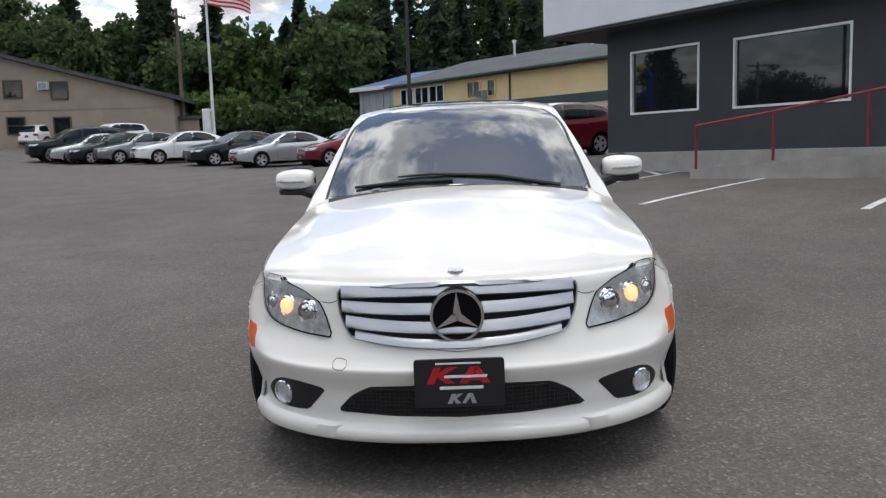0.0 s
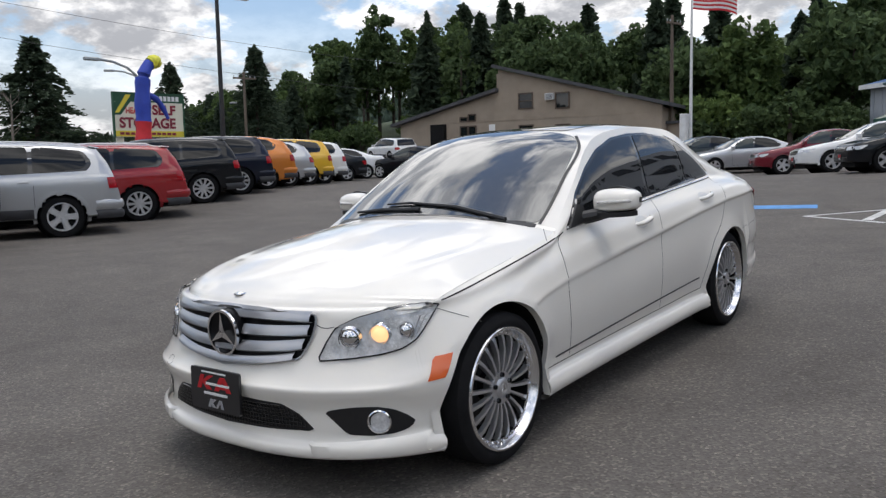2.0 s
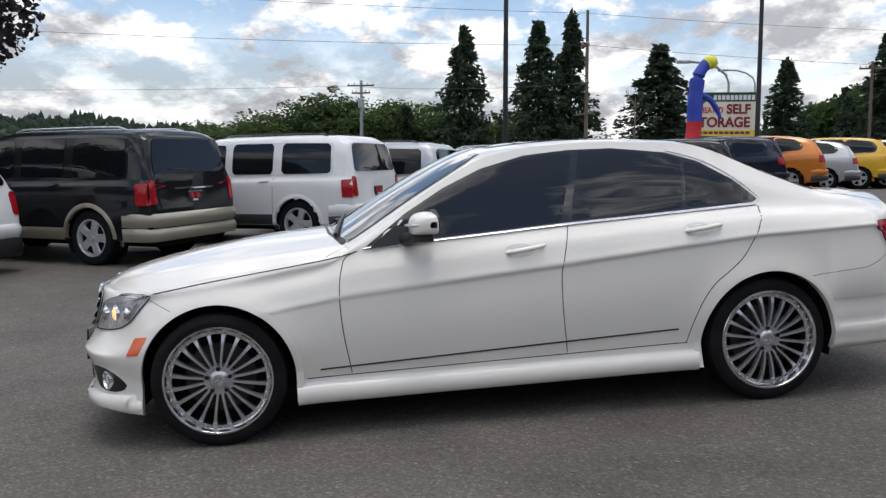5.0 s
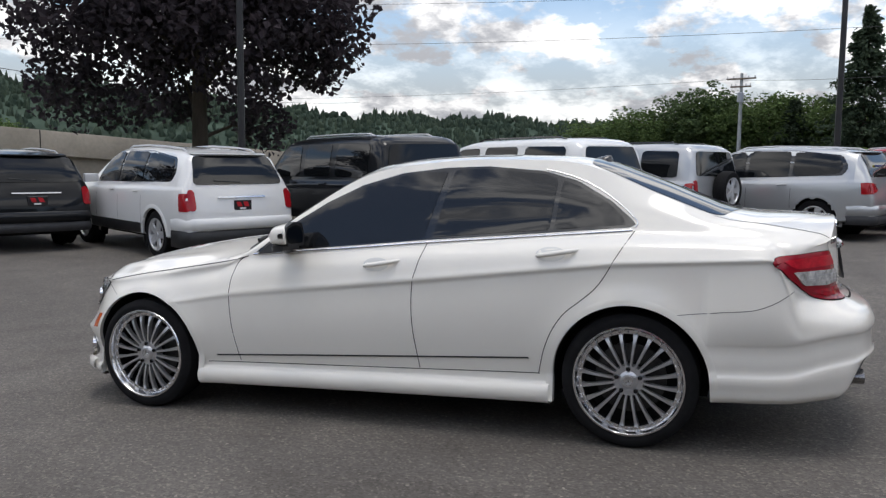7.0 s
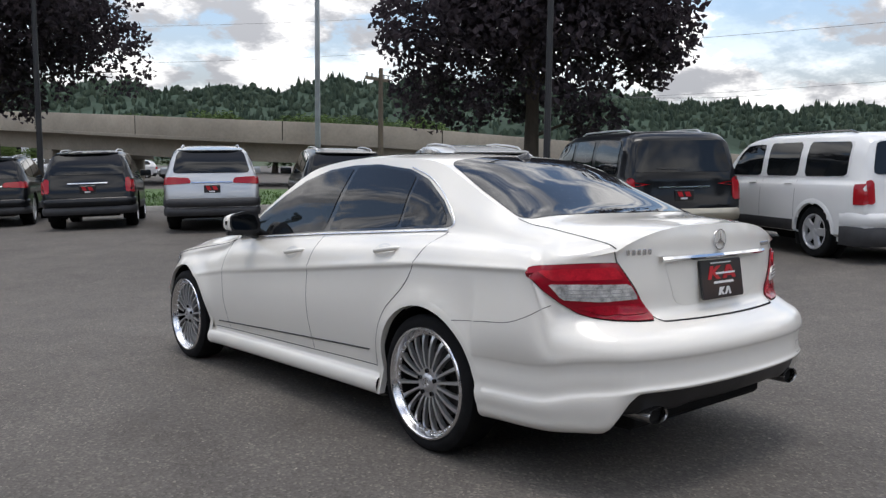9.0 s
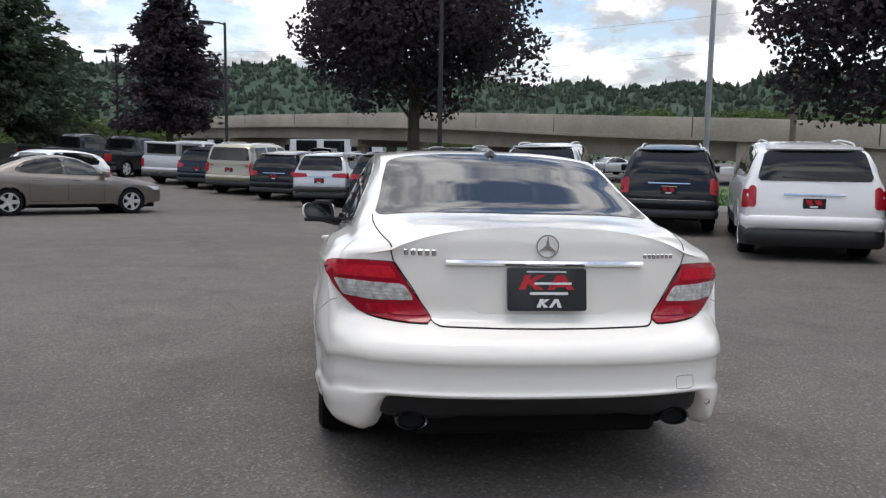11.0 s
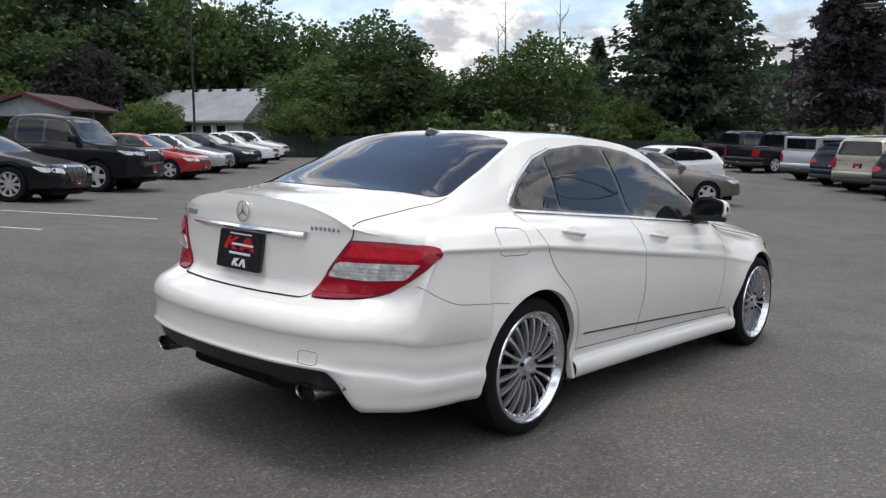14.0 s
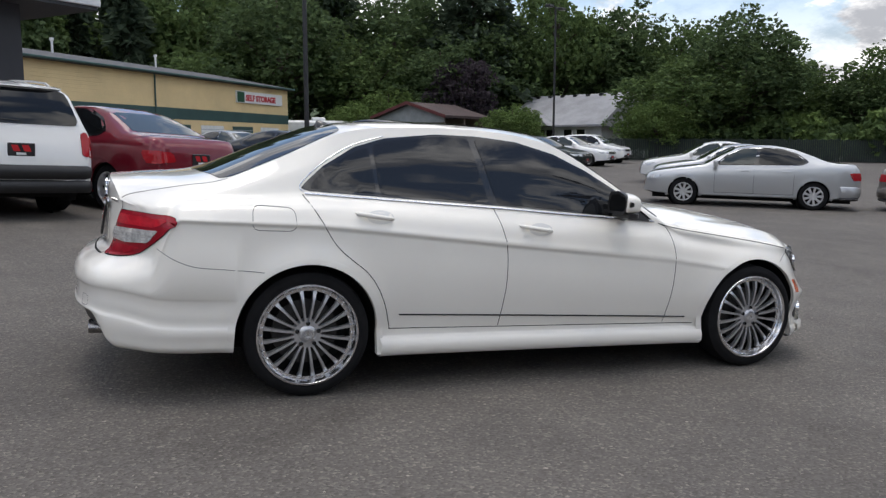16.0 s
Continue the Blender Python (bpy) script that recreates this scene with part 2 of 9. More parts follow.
def ground_z(x, y):
    """The lot rises gently to the back; beyond it the land goes on level."""
    rise = wooded_rise(x, y)
    x, y = float(np.clip(x, -55, 55)), float(np.clip(y, -60, 55))
    k = np.sqrt((LAND[:, 0] - x) ** 2 + (LAND[:, 1] - y) ** 2 + 64)
    n = len(LAND)
    d = math.hypot(x, y)
    if d < 7:
        e = min(1, max(0, (d - 3.2) / 3.8))
        e = e * e * (3 - 2 * e)
        flat = .014034 * x + .04316 * y
        return (1 - e) * flat + e * float(k @ LAND_W[:n] + x * LAND_W[n] + y * LAND_W[n + 1] + LAND_W[n + 2])
    return float(k @ LAND_W[:n] + x * LAND_W[n] + y * LAND_W[n + 1] + LAND_W[n + 2]) + rise


def on_ground(x, y, turn=0.0):
    """A pose on the lot that leans as the ground does."""
    e = 0.8
    n = Vector((-(ground_z(x + e, y) - ground_z(x - e, y)) / (2 * e), -(ground_z(x, y + e) - ground_z(x, y - e)) / (2 * e), 1)).normalized()
    q = Vector((0, 0, 1)).rotation_difference(n)
    return Matrix.Translation((x, y, float(ground_z(x, y)))) @ q.to_matrix().to_4x4() @ pose(0, 0, 0, 0, 0, turn)


# ---- materials ----
def base_mat(name, col, rough=0.5, metal=0.0, spec=0.5, coat=0.0, coat_rough=0.05):
    m = bpy.data.materials.new(name)
    m.use_nodes = True
    b = m.node_tree.nodes["Principled BSDF"]
    b.inputs["Base Color"].default_value = (*col, 1)
    b.inputs["Roughness"].default_value, b.inputs["Metallic"].default_value = rough, metal
    b.inputs["Specular IOR Level"].default_value = spec
    b.inputs["Coat Weight"].default_value, b.inputs["Coat Roughness"].default_value = coat, coat_rough
    return m


def node(m, kind, **values):
    n = m.node_tree.nodes.new(kind)
    for k, v in values.items():
        n.inputs[k.replace("_", " ")].default_value = v
    return n


def link(m, a, b):
    m.node_tree.links.new(a, b)


def noise_tex(m, scale, detail=4, rough=0.55, coords="Object", stretch=None, distortion=0.0):
    tc = m.node_tree.nodes.new("ShaderNodeTexCoord")
    src = tc.outputs[coords]
    if stretch:
        mp = m.node_tree.nodes.new("ShaderNodeMapping")
        mp.inputs["Scale"].default_value = stretch
        link(m, src, mp.inputs[0])
        src = mp.outputs[0]
    t = node(m, "ShaderNodeTexNoise", Scale=scale, Detail=detail, Roughness=rough, Distortion=distortion)
    link(m, src, t.inputs["Vector"])
    return t.outputs["Fac"]


def ramp_node(m, fac, stops):
    r = m.node_tree.nodes.new("ShaderNodeValToRGB")
    el = r.color_ramp.elements
    while len(el) < len(stops):
        el.new(0.5)
    for e, (p, c) in zip(el, stops):
        e.position, e.color = p, (*c, 1)
    link(m, fac, r.inputs[0])
    return r.outputs[0]


def bump(m, height, strength, distance, target="Normal"):
    b = node(m, "ShaderNodeBump", Strength=strength, Distance=distance)
    link(m, height, b.inputs["Height"])
    link(m, b.outputs[0], m.node_tree.nodes["Principled BSDF"].inputs[target])


def mixc(m, fac, a, b, kind="MIX"):
    n = m.node_tree.nodes.new("ShaderNodeMix")
    n.data_type, n.blend_type = "RGBA", kind
    for s, v in (("Factor", fac), ("A", a), ("B", b)):
        if isinstance(v, (int, float)):
            n.inputs[s].default_value = v
        elif isinstance(v, tuple):
            n.inputs[s].default_value = (*v, 1)
        else:
            link(m, v, n.inputs[s])
    return n.outputs["Result"]


def varied(name, col, rough=0.5, amount=0.18, scale=3.0, fine=40.0, metal=0.0, spec=0.5, coat=0.0, bumpiness=0.1, depth=0.002, coords="Object", stretch=None):
    """A surface whose colour and gloss wander at a coarse and a fine scale."""
    m = base_mat(name, col, rough, metal, spec, coat)
    bs = m.node_tree.nodes["Principled BSDF"]
    big, small = noise_tex(m, scale, 5, 0.6, coords, stretch), noise_tex(m, fine, 4, 0.6, coords, stretch)
    lo, hi = tuple(c * (1 - amount) for c in col), tuple(min(1, c * (1 + amount)) for c in col)
    c1 = ramp_node(m, big, ((0.3, lo), (0.7, hi)))
    c2 = ramp_node(m, small, ((0.3, tuple([1 - amount * 0.7] * 3)), (0.7, (1, 1, 1))))
    link(m, mixc(m, 1.0, c1, c2, "MULTIPLY"), bs.inputs["Base Color"])
    r = node(m, "ShaderNodeMapRange", To_Min=max(0.02, rough * 0.8), To_Max=min(1, rough * 1.2))
    link(m, small, r.inputs[0])
    link(m, r.outputs[0], bs.inputs["Roughness"])
    if bumpiness:
        bump(m, small, bumpiness, depth)
    return m


def paint(name, col, metal=0.0, rough=0.28, dust=None):
    """Automobile lacquer with a clear coat and a breath of road dust."""
    m = base_mat(name, col, rough, metal, 0.12 if max(col) > .06 else 0.03, 1.0 if max(col) > .06 else 0.6, 0.04)
    bs = m.node_tree.nodes["Principled BSDF"]
    d = noise_tex(m, 2.2, 6, 0.65)
    dust = dust if dust is not None else (0.012 if max(col) < .06 else 0.05)
    fac = node(m, "ShaderNodeMapRange", From_Min=0.45, From_Max=0.8, To_Min=0.0, To_Max=dust)
    link(m, d, fac.inputs[0])
    link(m, mixc(m, fac.outputs[0], col, (0.32, 0.30, 0.27)), bs.inputs["Base Color"])
    bump(m, noise_tex(m, 260, 2, 0.5), 0.012, 0.001, "Coat Normal")
    return m


M_WHITE = paint("pearl_white_lacquer", (0.84, 0.81, 0.745), dust=0.05)
M_TINT = base_mat("tinted_glass", (0.012, 0.013, 0.015), 0.012, 0, 0.5)
M_TINT_OLD = base_mat("windscreen_glass", (0.030, 0.034, 0.035), 0.012, 0, 1.0, 1.0, 0.01)
M_RUBBER = varied("tyre_rubber", (0.012, 0.012, 0.013), 0.85, 0.3, 9, 90, spec=0.15, bumpiness=0.2)
M_CHROME = base_mat("chrome", (0.78, 0.78, 0.79), 0.08, 1.0)
M_ALU = varied("polished_alloy", (0.80, 0.80, 0.81), 0.2, 0.08, 14, 120, metal=1.0, bumpiness=0.03, depth=0.0005)
M_SPOKE = varied("brushed_alloy", (0.56, 0.56, 0.57), 0.30, 0.1, 14, 120, metal=0.75, bumpiness=0.03, depth=0.0005)
M_SILVER = base_mat("silver_louvre", (0.42, 0.425, 0.44), 0.3, 0.75, 0.5, 0.6, 0.05)
M_BLACK = varied("black_plastic", (0.014, 0.014, 0.015), 0.45, 0.2, 12, 160, bumpiness=0.12, depth=0.0008)
M_PIPE = varied("sooty_steel", (0.30, 0.295, 0.29), 0.25, 0.3, 20, 90, metal=1.0)
M_DISC = base_mat("emblem_black", (0.004, 0.004, 0.005), 0.3, 0, 0.15)
M_GLOSSBLACK = base_mat("gloss_black", (0.01, 0.01, 0.011), 0.12, 0, 0.5, 0.6)
M_GAP = base_mat("panel_gap", (0.015, 0.015, 0.015), 0.8, 0, 0.1)
M_SOFTGAP = base_mat("seam", (0.16, 0.155, 0.145), 0.7, 0, 0.1)
# also used inside the wheels, as painted shade behind the spokes
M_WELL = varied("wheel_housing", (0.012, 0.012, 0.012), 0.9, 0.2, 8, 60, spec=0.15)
M_RED = base_mat("red_lens", (0.30, 0.006, 0.018), 0.25, 0, 0.15, 0.45, 0.03)
M_DEEPRED = varied("dark_red_lens", (0.36, 0.007, 0.020), 0.22, 0.25, 40, 160, spec=0.15, coat=0.45, bumpiness=0.2)
M_BRIGHTRED = varied("bright_red_lens", (0.58, 0.018, 0.035), 0.25, 0.2, 40, 160, spec=0.15, coat=0.45, bumpiness=0.2)
M_CLEARLENS = varied("reversing_lens", (0.62, 0.61, 0.59), 0.18, 0.5, 34, 220, coat=0.8, bumpiness=0.15)
M_AMBER = base_mat("amber_lens", (0.72, 0.13, 0.03), 0.2, 0, 0.5, 0.7)
M_HOUSING = varied("lamp_housing", (0.78, 0.78, 0.77), 0.2, 0.4, 22, 70, metal=0.15, coat=0.8, bumpiness=0.5, depth=0.004)
M_BROW = varied("lamp_brow_silver", (0.55, 0.56, 0.57), 0.3, 0.1, 30, 120, metal=0.2, coat=0.8)
M_LAMPGLASS = bpy.data.materials.new("lamp_cover")
M_LAMPGLASS.use_nodes = True
link(M_LAMPGLASS, node(M_LAMPGLASS, "ShaderNodeFresnel", IOR=1.45).outputs[0], node(M_LAMPGLASS, "ShaderNodeMixShader").inputs[0])
_n = M_LAMPGLASS.node_tree.nodes
link(M_LAMPGLASS, _n.new("ShaderNodeBsdfTransparent").outputs[0], _n["Mix Shader"].inputs[1])
link(M_LAMPGLASS, node(M_LAMPGLASS, "ShaderNodeBsdfGlossy", Roughness=0.02).outputs[0], _n["Mix Shader"].inputs[2])
link(M_LAMPGLASS, _n["Mix Shader"].outputs[0], _n["Material Output"].inputs[0])
M_SIGNRED = base_mat("sign_red", (0.50, 0.012, 0.02), 0.4)
M_SIGNWHITE = base_mat("sign_white", (0.74, 0.74, 0.73), 0.45)
M_PLATE = base_mat("plate_black", (0.012, 0.012, 0.014), 0.3, 0, 0.5, 0.4)
M_GREYBAR = base_mat("grey_print", (0.32, 0.32, 0.33), 0.4)
M_GLOW = base_mat("lit_bulb", (1.0, 0.62, 0.28), 0.4)
_e = M_GLOW.node_tree.nodes["Principled BSDF"]
_e.inputs["Emission Color"].default_value, _e.inputs["Emission Strength"].default_value = (1.0, 0.62, 0.30, 1), 0.9


# ---- the white saloon ----
# Built round its own origin: nose to -y, its left flank to +x, wheels on z = 0.
AXLE_F, AXLE_R, HUB_Z = -1.38, 1.38, 0.318

# top skin, row by row from nose to tail: y on the middle line, bend of the edge, half-width, edge height, middle height
TOP = np.array([
    (-2.045, .345, .762, .722, .738), (-2.01, .325, .768, .732, .768), (-1.90, .25, .776, .750, .815),
    (-1.60, .13, .784, .786, .884), (-1.20, .05, .781, .828, .944), (-0.86, .08, .757, .882, .976),
    (-0.79, .08, .745, .915, .992), (-0.45, .03, .686, 1.100, 1.192), (-0.12, 0, .612, 1.276, 1.352),
    (0.10, 0, .586, 1.342, 1.394), (0.45, 0, .572, 1.372, 1.409), (0.80, 0, .570, 1.366, 1.400),
    (1.15, 0, .572, 1.326, 1.366), (1.50, 0, .610, 1.172, 1.236)])
TAIL = np.array([
    (1.50, 0, .610, 1.172, 1.236), (1.70, 0, .640, 1.088, 1.148), (1.82, 0, .648, 1.050, 1.100), (1.95, 0, .644, 1.032, 1.074),
    (2.13, -.03, .628, 1.003, 1.062), (2.25, -.05, .610, .978, 1.050), (2.305, -.06, .596, .952, 1.046)])
OUTLINE = np.array([
    (0, -2.155), (.25, -2.140), (.45, -2.092), (.62, -2.005), (.74, -1.896), (.815, -1.765), (.855, -1.58),
    (.872, -1.36), (.856, -.98), (.850, -.45), (.852, .3), (.860, .9), (.880, 1.36), (.872, 1.70), (.850, 1.98), (.798, 2.19),
    (.69, 2.345), (.48, 2.435), (.24, 2.472), (0, 2.482)])
# outward profiles from the sill up: (distance in from the outline, height)
FRONT = np.array([
    (.06, .172), (.012, .180), (.0, .198), (.003, .222), (.028, .242), (.034, .262), (.034, .30), (.030, .36), (.020, .390),
    (.006, .422), (.002, .446), (.014, .460), (.040, .50), (.066, .555), (.084, .615), (.098, .67), (.108, .712)])
REAR = np.array([
    (.10, .236), (.045, .238), (.020, .260), (.010, .298), (.0, .344), (.002, .358), (.010, .374), (.010, .42), (.007, .490),
    (.004, .500), (.0, .508), (.0, .56), (.006, .615), (.030, .650), (.0, .700), (.005, .800), (.012, .920)])
VALANCE_EDGE = np.array([(.11, .420), (.07, .418), (.040, .417), (.018, .418), (.005, .423), (.0, .431), (.006, .444)])
# the flank's: sill, its ledge, the door up to the crease, the shoulder; heights from the crease up are shares
FLANK = np.array([
    (.075, .168), (.022, .176), (.006, .198), (.004, .236), (.018, .262), (.043, .276), (.044, .292), (.032, .345), (.017, .42), (.006, .50), (.002, .58)])


def belt_z(y):
    return float(np.interp(y, (-2.1, -1.69, -1.27, -.88, -.69, -.42, .35, 1.0, 1.4, 1.75, 2.1, 2.3), (.70, .69, .745, .80, .868, .888, .945, .985, 1.0, .985, .955, .93)))


def belt_in(y):
    return float(np.interp(y, (-1.7, -1.2, -.85, -.6, .35, 1.0, 1.4, 1.75, 2.1), (.045, .050, .062, .074, .090, .120, .145, .125, .10)))


def crease_z(y):
    """Height of the pressed line that runs from the front door to the tail lamp."""
    return float(np.interp(y, (-2.0, -1.3, -.78, .333, 1.342, 1.96, 2.2), (.54, .60, .671, .765, .859, .876, .876)))


def ease(v, a, b):
    t = min(1, max(0, (v - a) / (b - a)))
    return t * t * (3 - 2 * t)


def flank_profile(y):
    zc, zb, ib = crease_z(y), belt_z(y), belt_in(y)
    k = ease(y, -.80, .0)
    rows = [(a, z + .011 * (y / 1.0) * (1 if z < .30 else max(0, 1 - (z - .30) / .2))) for a, z in FLANK]
    lo = rows[6][1]
    rows = rows[:7] + [(a, lo + (z - .292) / (.735 - .292) * (zc - lo)) for a, z in rows[7:]]
    up = zb - zc
    deep = .005 * k
    rows += [(.003 + deep, zc - .034), (.0035 + deep, zc - .012), (.001, zc + .004),
             (.006 + ib * .05, zc + up * .22), (.014 + ib * .25, zc + up * .62), (ib, zb)]
    return np.array(rows)


def rear_profile(y, x):
    p = REAR.copy()
    u = float(np.interp(y, (1.96, 2.08, 2.19, 2.345, 2.435, 2.482), (.0, .028, .080, .138, .150, .152)))
    p[13, 0] = max(.010, .55 * u)
    p[12, 0] = .006 + .012 * ease(u, .03, .14)
    p[13, 1] = .66 - .004 * ease(u, .03, .14)
    p[14:, 0] += u
    k = ease(u, .0, .13)
    p[4:7, 1] += .055 * k
    p[7, 1] += .05 * k
    p[8:11, 1] += .042 * k
    p[11, 1] += .018 * k
    p[0:4, 1] += .02 * k
    # the lower edge lifts over the dark valance
    c = ease(.745 - x, 0, .14)
    p[:7] = p[:7] * (1 - c) + c * VALANCE_EDGE
    return p


def top_point(row, u, deck):
    y0, bend, xe, ze, zc = row
    w = abs(u)
    q = 3.2 if deck else 2.3 + .8 * ease(y0, -.3, .2)
    v = Vector((xe * u, y0 + bend * w**2.2, ze + (zc - ze) * (1 - w**q)))
    # two soft ridges that run up the bonnet
    if y0 < -.9:
        fade = ease(-.9 - y0, 0, .3) * ease(y0, -2.05, -1.8)
        ridge = float(np.interp(y0, (-2.05, -1.8, -1.3, -.9), (.56, .72, .84, .90)))
        v.z += fade * .010 * math.exp(-((w - ridge) / .09) ** 2)
    return v


def hero_shell():
    """The whole outer skin, as two sheets: the wrap-round flank and the top."""
    rows_a = spline(np.arange(len(TOP)), TOP, np.linspace(0, len(TOP) - 1, 150))
    rows_b = spline(np.arange(len(TAIL)), TAIL, np.linspace(0, len(TAIL) - 1, 60))
    rows = [(r, False) for r in rows_a] + [(r, True) for r in rows_b[1:]]
    us = np.sin(np.linspace(-1, 1, 61) * math.pi / 2)
    top = bmesh.new()
    add_grid(top, [[top_point(r, u, d) for u in us] for r, d in rows], flip=True)

    oline = smooth_line(OUTLINE, 420)
    ylist = oline[:, 1]
    half = bmesh.new()
    grid = []
    n_nose, n_tail = 34, 40

    def col(o, nrm, edge):
        y = o[1]
        wf = 1 - ease(y, -1.98, -1.55)
        low, upw = ease(y, 1.66, 1.73), ease(y, 1.99, 2.12)
        f = flank_profile(y)
        wr = np.r_[np.full(11, low), np.full(6, upw)][:, None]
        p = FRONT * wf + (1 - wf) * (f * (1 - wr) + rear_profile(y, o[0]) * wr)
        pts = [Vector((o[0] - nrm[0] * a, o[1] - nrm[1] * a, z)) for a, z in p]
        pts.append((pts[-1] * .45 + edge * .55) + Vector((nrm[0], nrm[1], .25)) * (.012 * (1 if edge.z - pts[-1].z < .2 else .9)) * (1 - .6 * upw))
        pts.append(edge)
        q = np.array([tuple(v) for v in pts])
        s = np.r_[0, np.cumsum(np.linalg.norm(np.diff(q, axis=0), axis=1))]
        ts = np.interp(np.linspace(0, len(s) - 1, 73), np.arange(len(s)), s)
        return [Vector(v) for v in spline(s, q, ts)]

    i_c1 = int(np.argmin(np.abs(ylist - -1.83)))
    i_c2 = int(np.argmin(np.where(ylist > 1, np.abs(ylist - 2.20), 9)))

    def normal_at(i):
        d = oline[min(i + 2, len(oline) - 1)] - oline[max(i - 2, 0)]
        n = np.array([d[1], -d[0]])
        n /= np.linalg.norm(n)
        return n if i not in (0, len(oline) - 1) else np.array([0, -1.0 if i == 0 else 1.0])

    cols = []
    for j in range(n_nose):
        f = j / n_nose
        i = int(round(i_c1 * f))
        cols.append((oline[i], normal_at(i), top_point(rows[0][0], f, False)))
    first, last = rows[0][0], rows[-1][0]
    ya, yb = ylist[i_c1], ylist[i_c2]
    e0, e1 = top_point(first, 1, False).y, top_point(last, 1, True).y
    seg = ylist[i_c1:i_c2 + 1]
    for r, d in rows:
        e = top_point(r, 1.0, d)
        yt = ya + (yb - ya) * (e.y - e0) / (e1 - e0)
        x = np.interp(yt, seg, oline[i_c1:i_c2 + 1, 0])
        i = i_c1 + int(np.argmin(np.abs(seg - yt)))
        cols.append((np.array([x, yt]), normal_at(i), e))
    for j in range(1, n_tail + 1):
        f = j / n_tail
        i = int(round(i_c2 + (len(oline) - 1 - i_c2) * f))
        cols.append((oline[i], normal_at(i), top_point(rows[-1][0], 1 - f, True)))
    for o, nrm, e in cols:
        grid.append(col(o, nrm, e))
    # wheel openings: flare the lip, then open the sheet
    for c in grid:
        for v in c:
            for ay, rr, fl in ((AXLE_F, .362, .010), (AXLE_R, .360, .012)):
                r = math.hypot(v.y - ay, v.z - HUB_Z)
                if r < .56 and v.x > .5:
                    v.x += fl * math.exp(-((r - rr) / .055) ** 2) + .012 * math.exp(-((r - rr) / .10) ** 2) * ease(v.z, .3, .5)
    for side in (1, -1):
        vs = [[half.verts.new((v.x * side, v.y, v.z)) for v in c] for c in grid]
        for i in range(len(vs) - 1):
            for j in range(len(vs[0]) - 1):
                q = [vs[i][j], vs[i + 1][j], vs[i + 1][j + 1], vs[i][j + 1]]
                if side < 0:
                    q.reverse()
                half.faces.new(q)
    bmesh.ops.remove_doubles(half, verts=[v for v in half.verts if abs(v.co.x) < 1e-5], dist=1e-4)
    half.normal_update()
    return half, top


ARCHES = ((AXLE_F, .362), (AXLE_R, .360))


def arch_line(ay, r, a0, a1, n=48):
    return [(ay + r * math.cos(radians(a)), HUB_Z + r * math.sin(radians(a)) * 1.0) for a in np.linspace(a0, a1, n)]


def star_shape(bm, centre, r, t, place):
    """A ring with three tapering bars."""
    n = 40
    for k in range(n):
        a, b = 2 * math.pi * k / n, 2 * math.pi * (k + 1) / n
        q = [(math.cos(a) * r, math.sin(a) * r), (math.cos(b) * r, math.sin(b) * r), (math.cos(b) * r * .9, math.sin(b) * r * .9), (math.cos(a) * r * .9, math.sin(a) * r * .9)]
        add_prism(bm, q, 0, t, lambda x, y, c: place(centre[0] + x, centre[1] + y, c))
    for k in range(3):
        a = math.pi / 2 + k * 2 * math.pi / 3
        d, p = (math.cos(a), math.sin(a)), (-math.sin(a), math.cos(a))
        w = r * .17
        q = [(p[0] * w, p[1] * w), (d[0] * r * .92, d[1] * r * .92), (-p[0] * w, -p[1] * w)]
        add_prism(bm, q, 0, t * 1.1, lambda x, y, c: place(centre[0] + x, centre[1] + y, c))


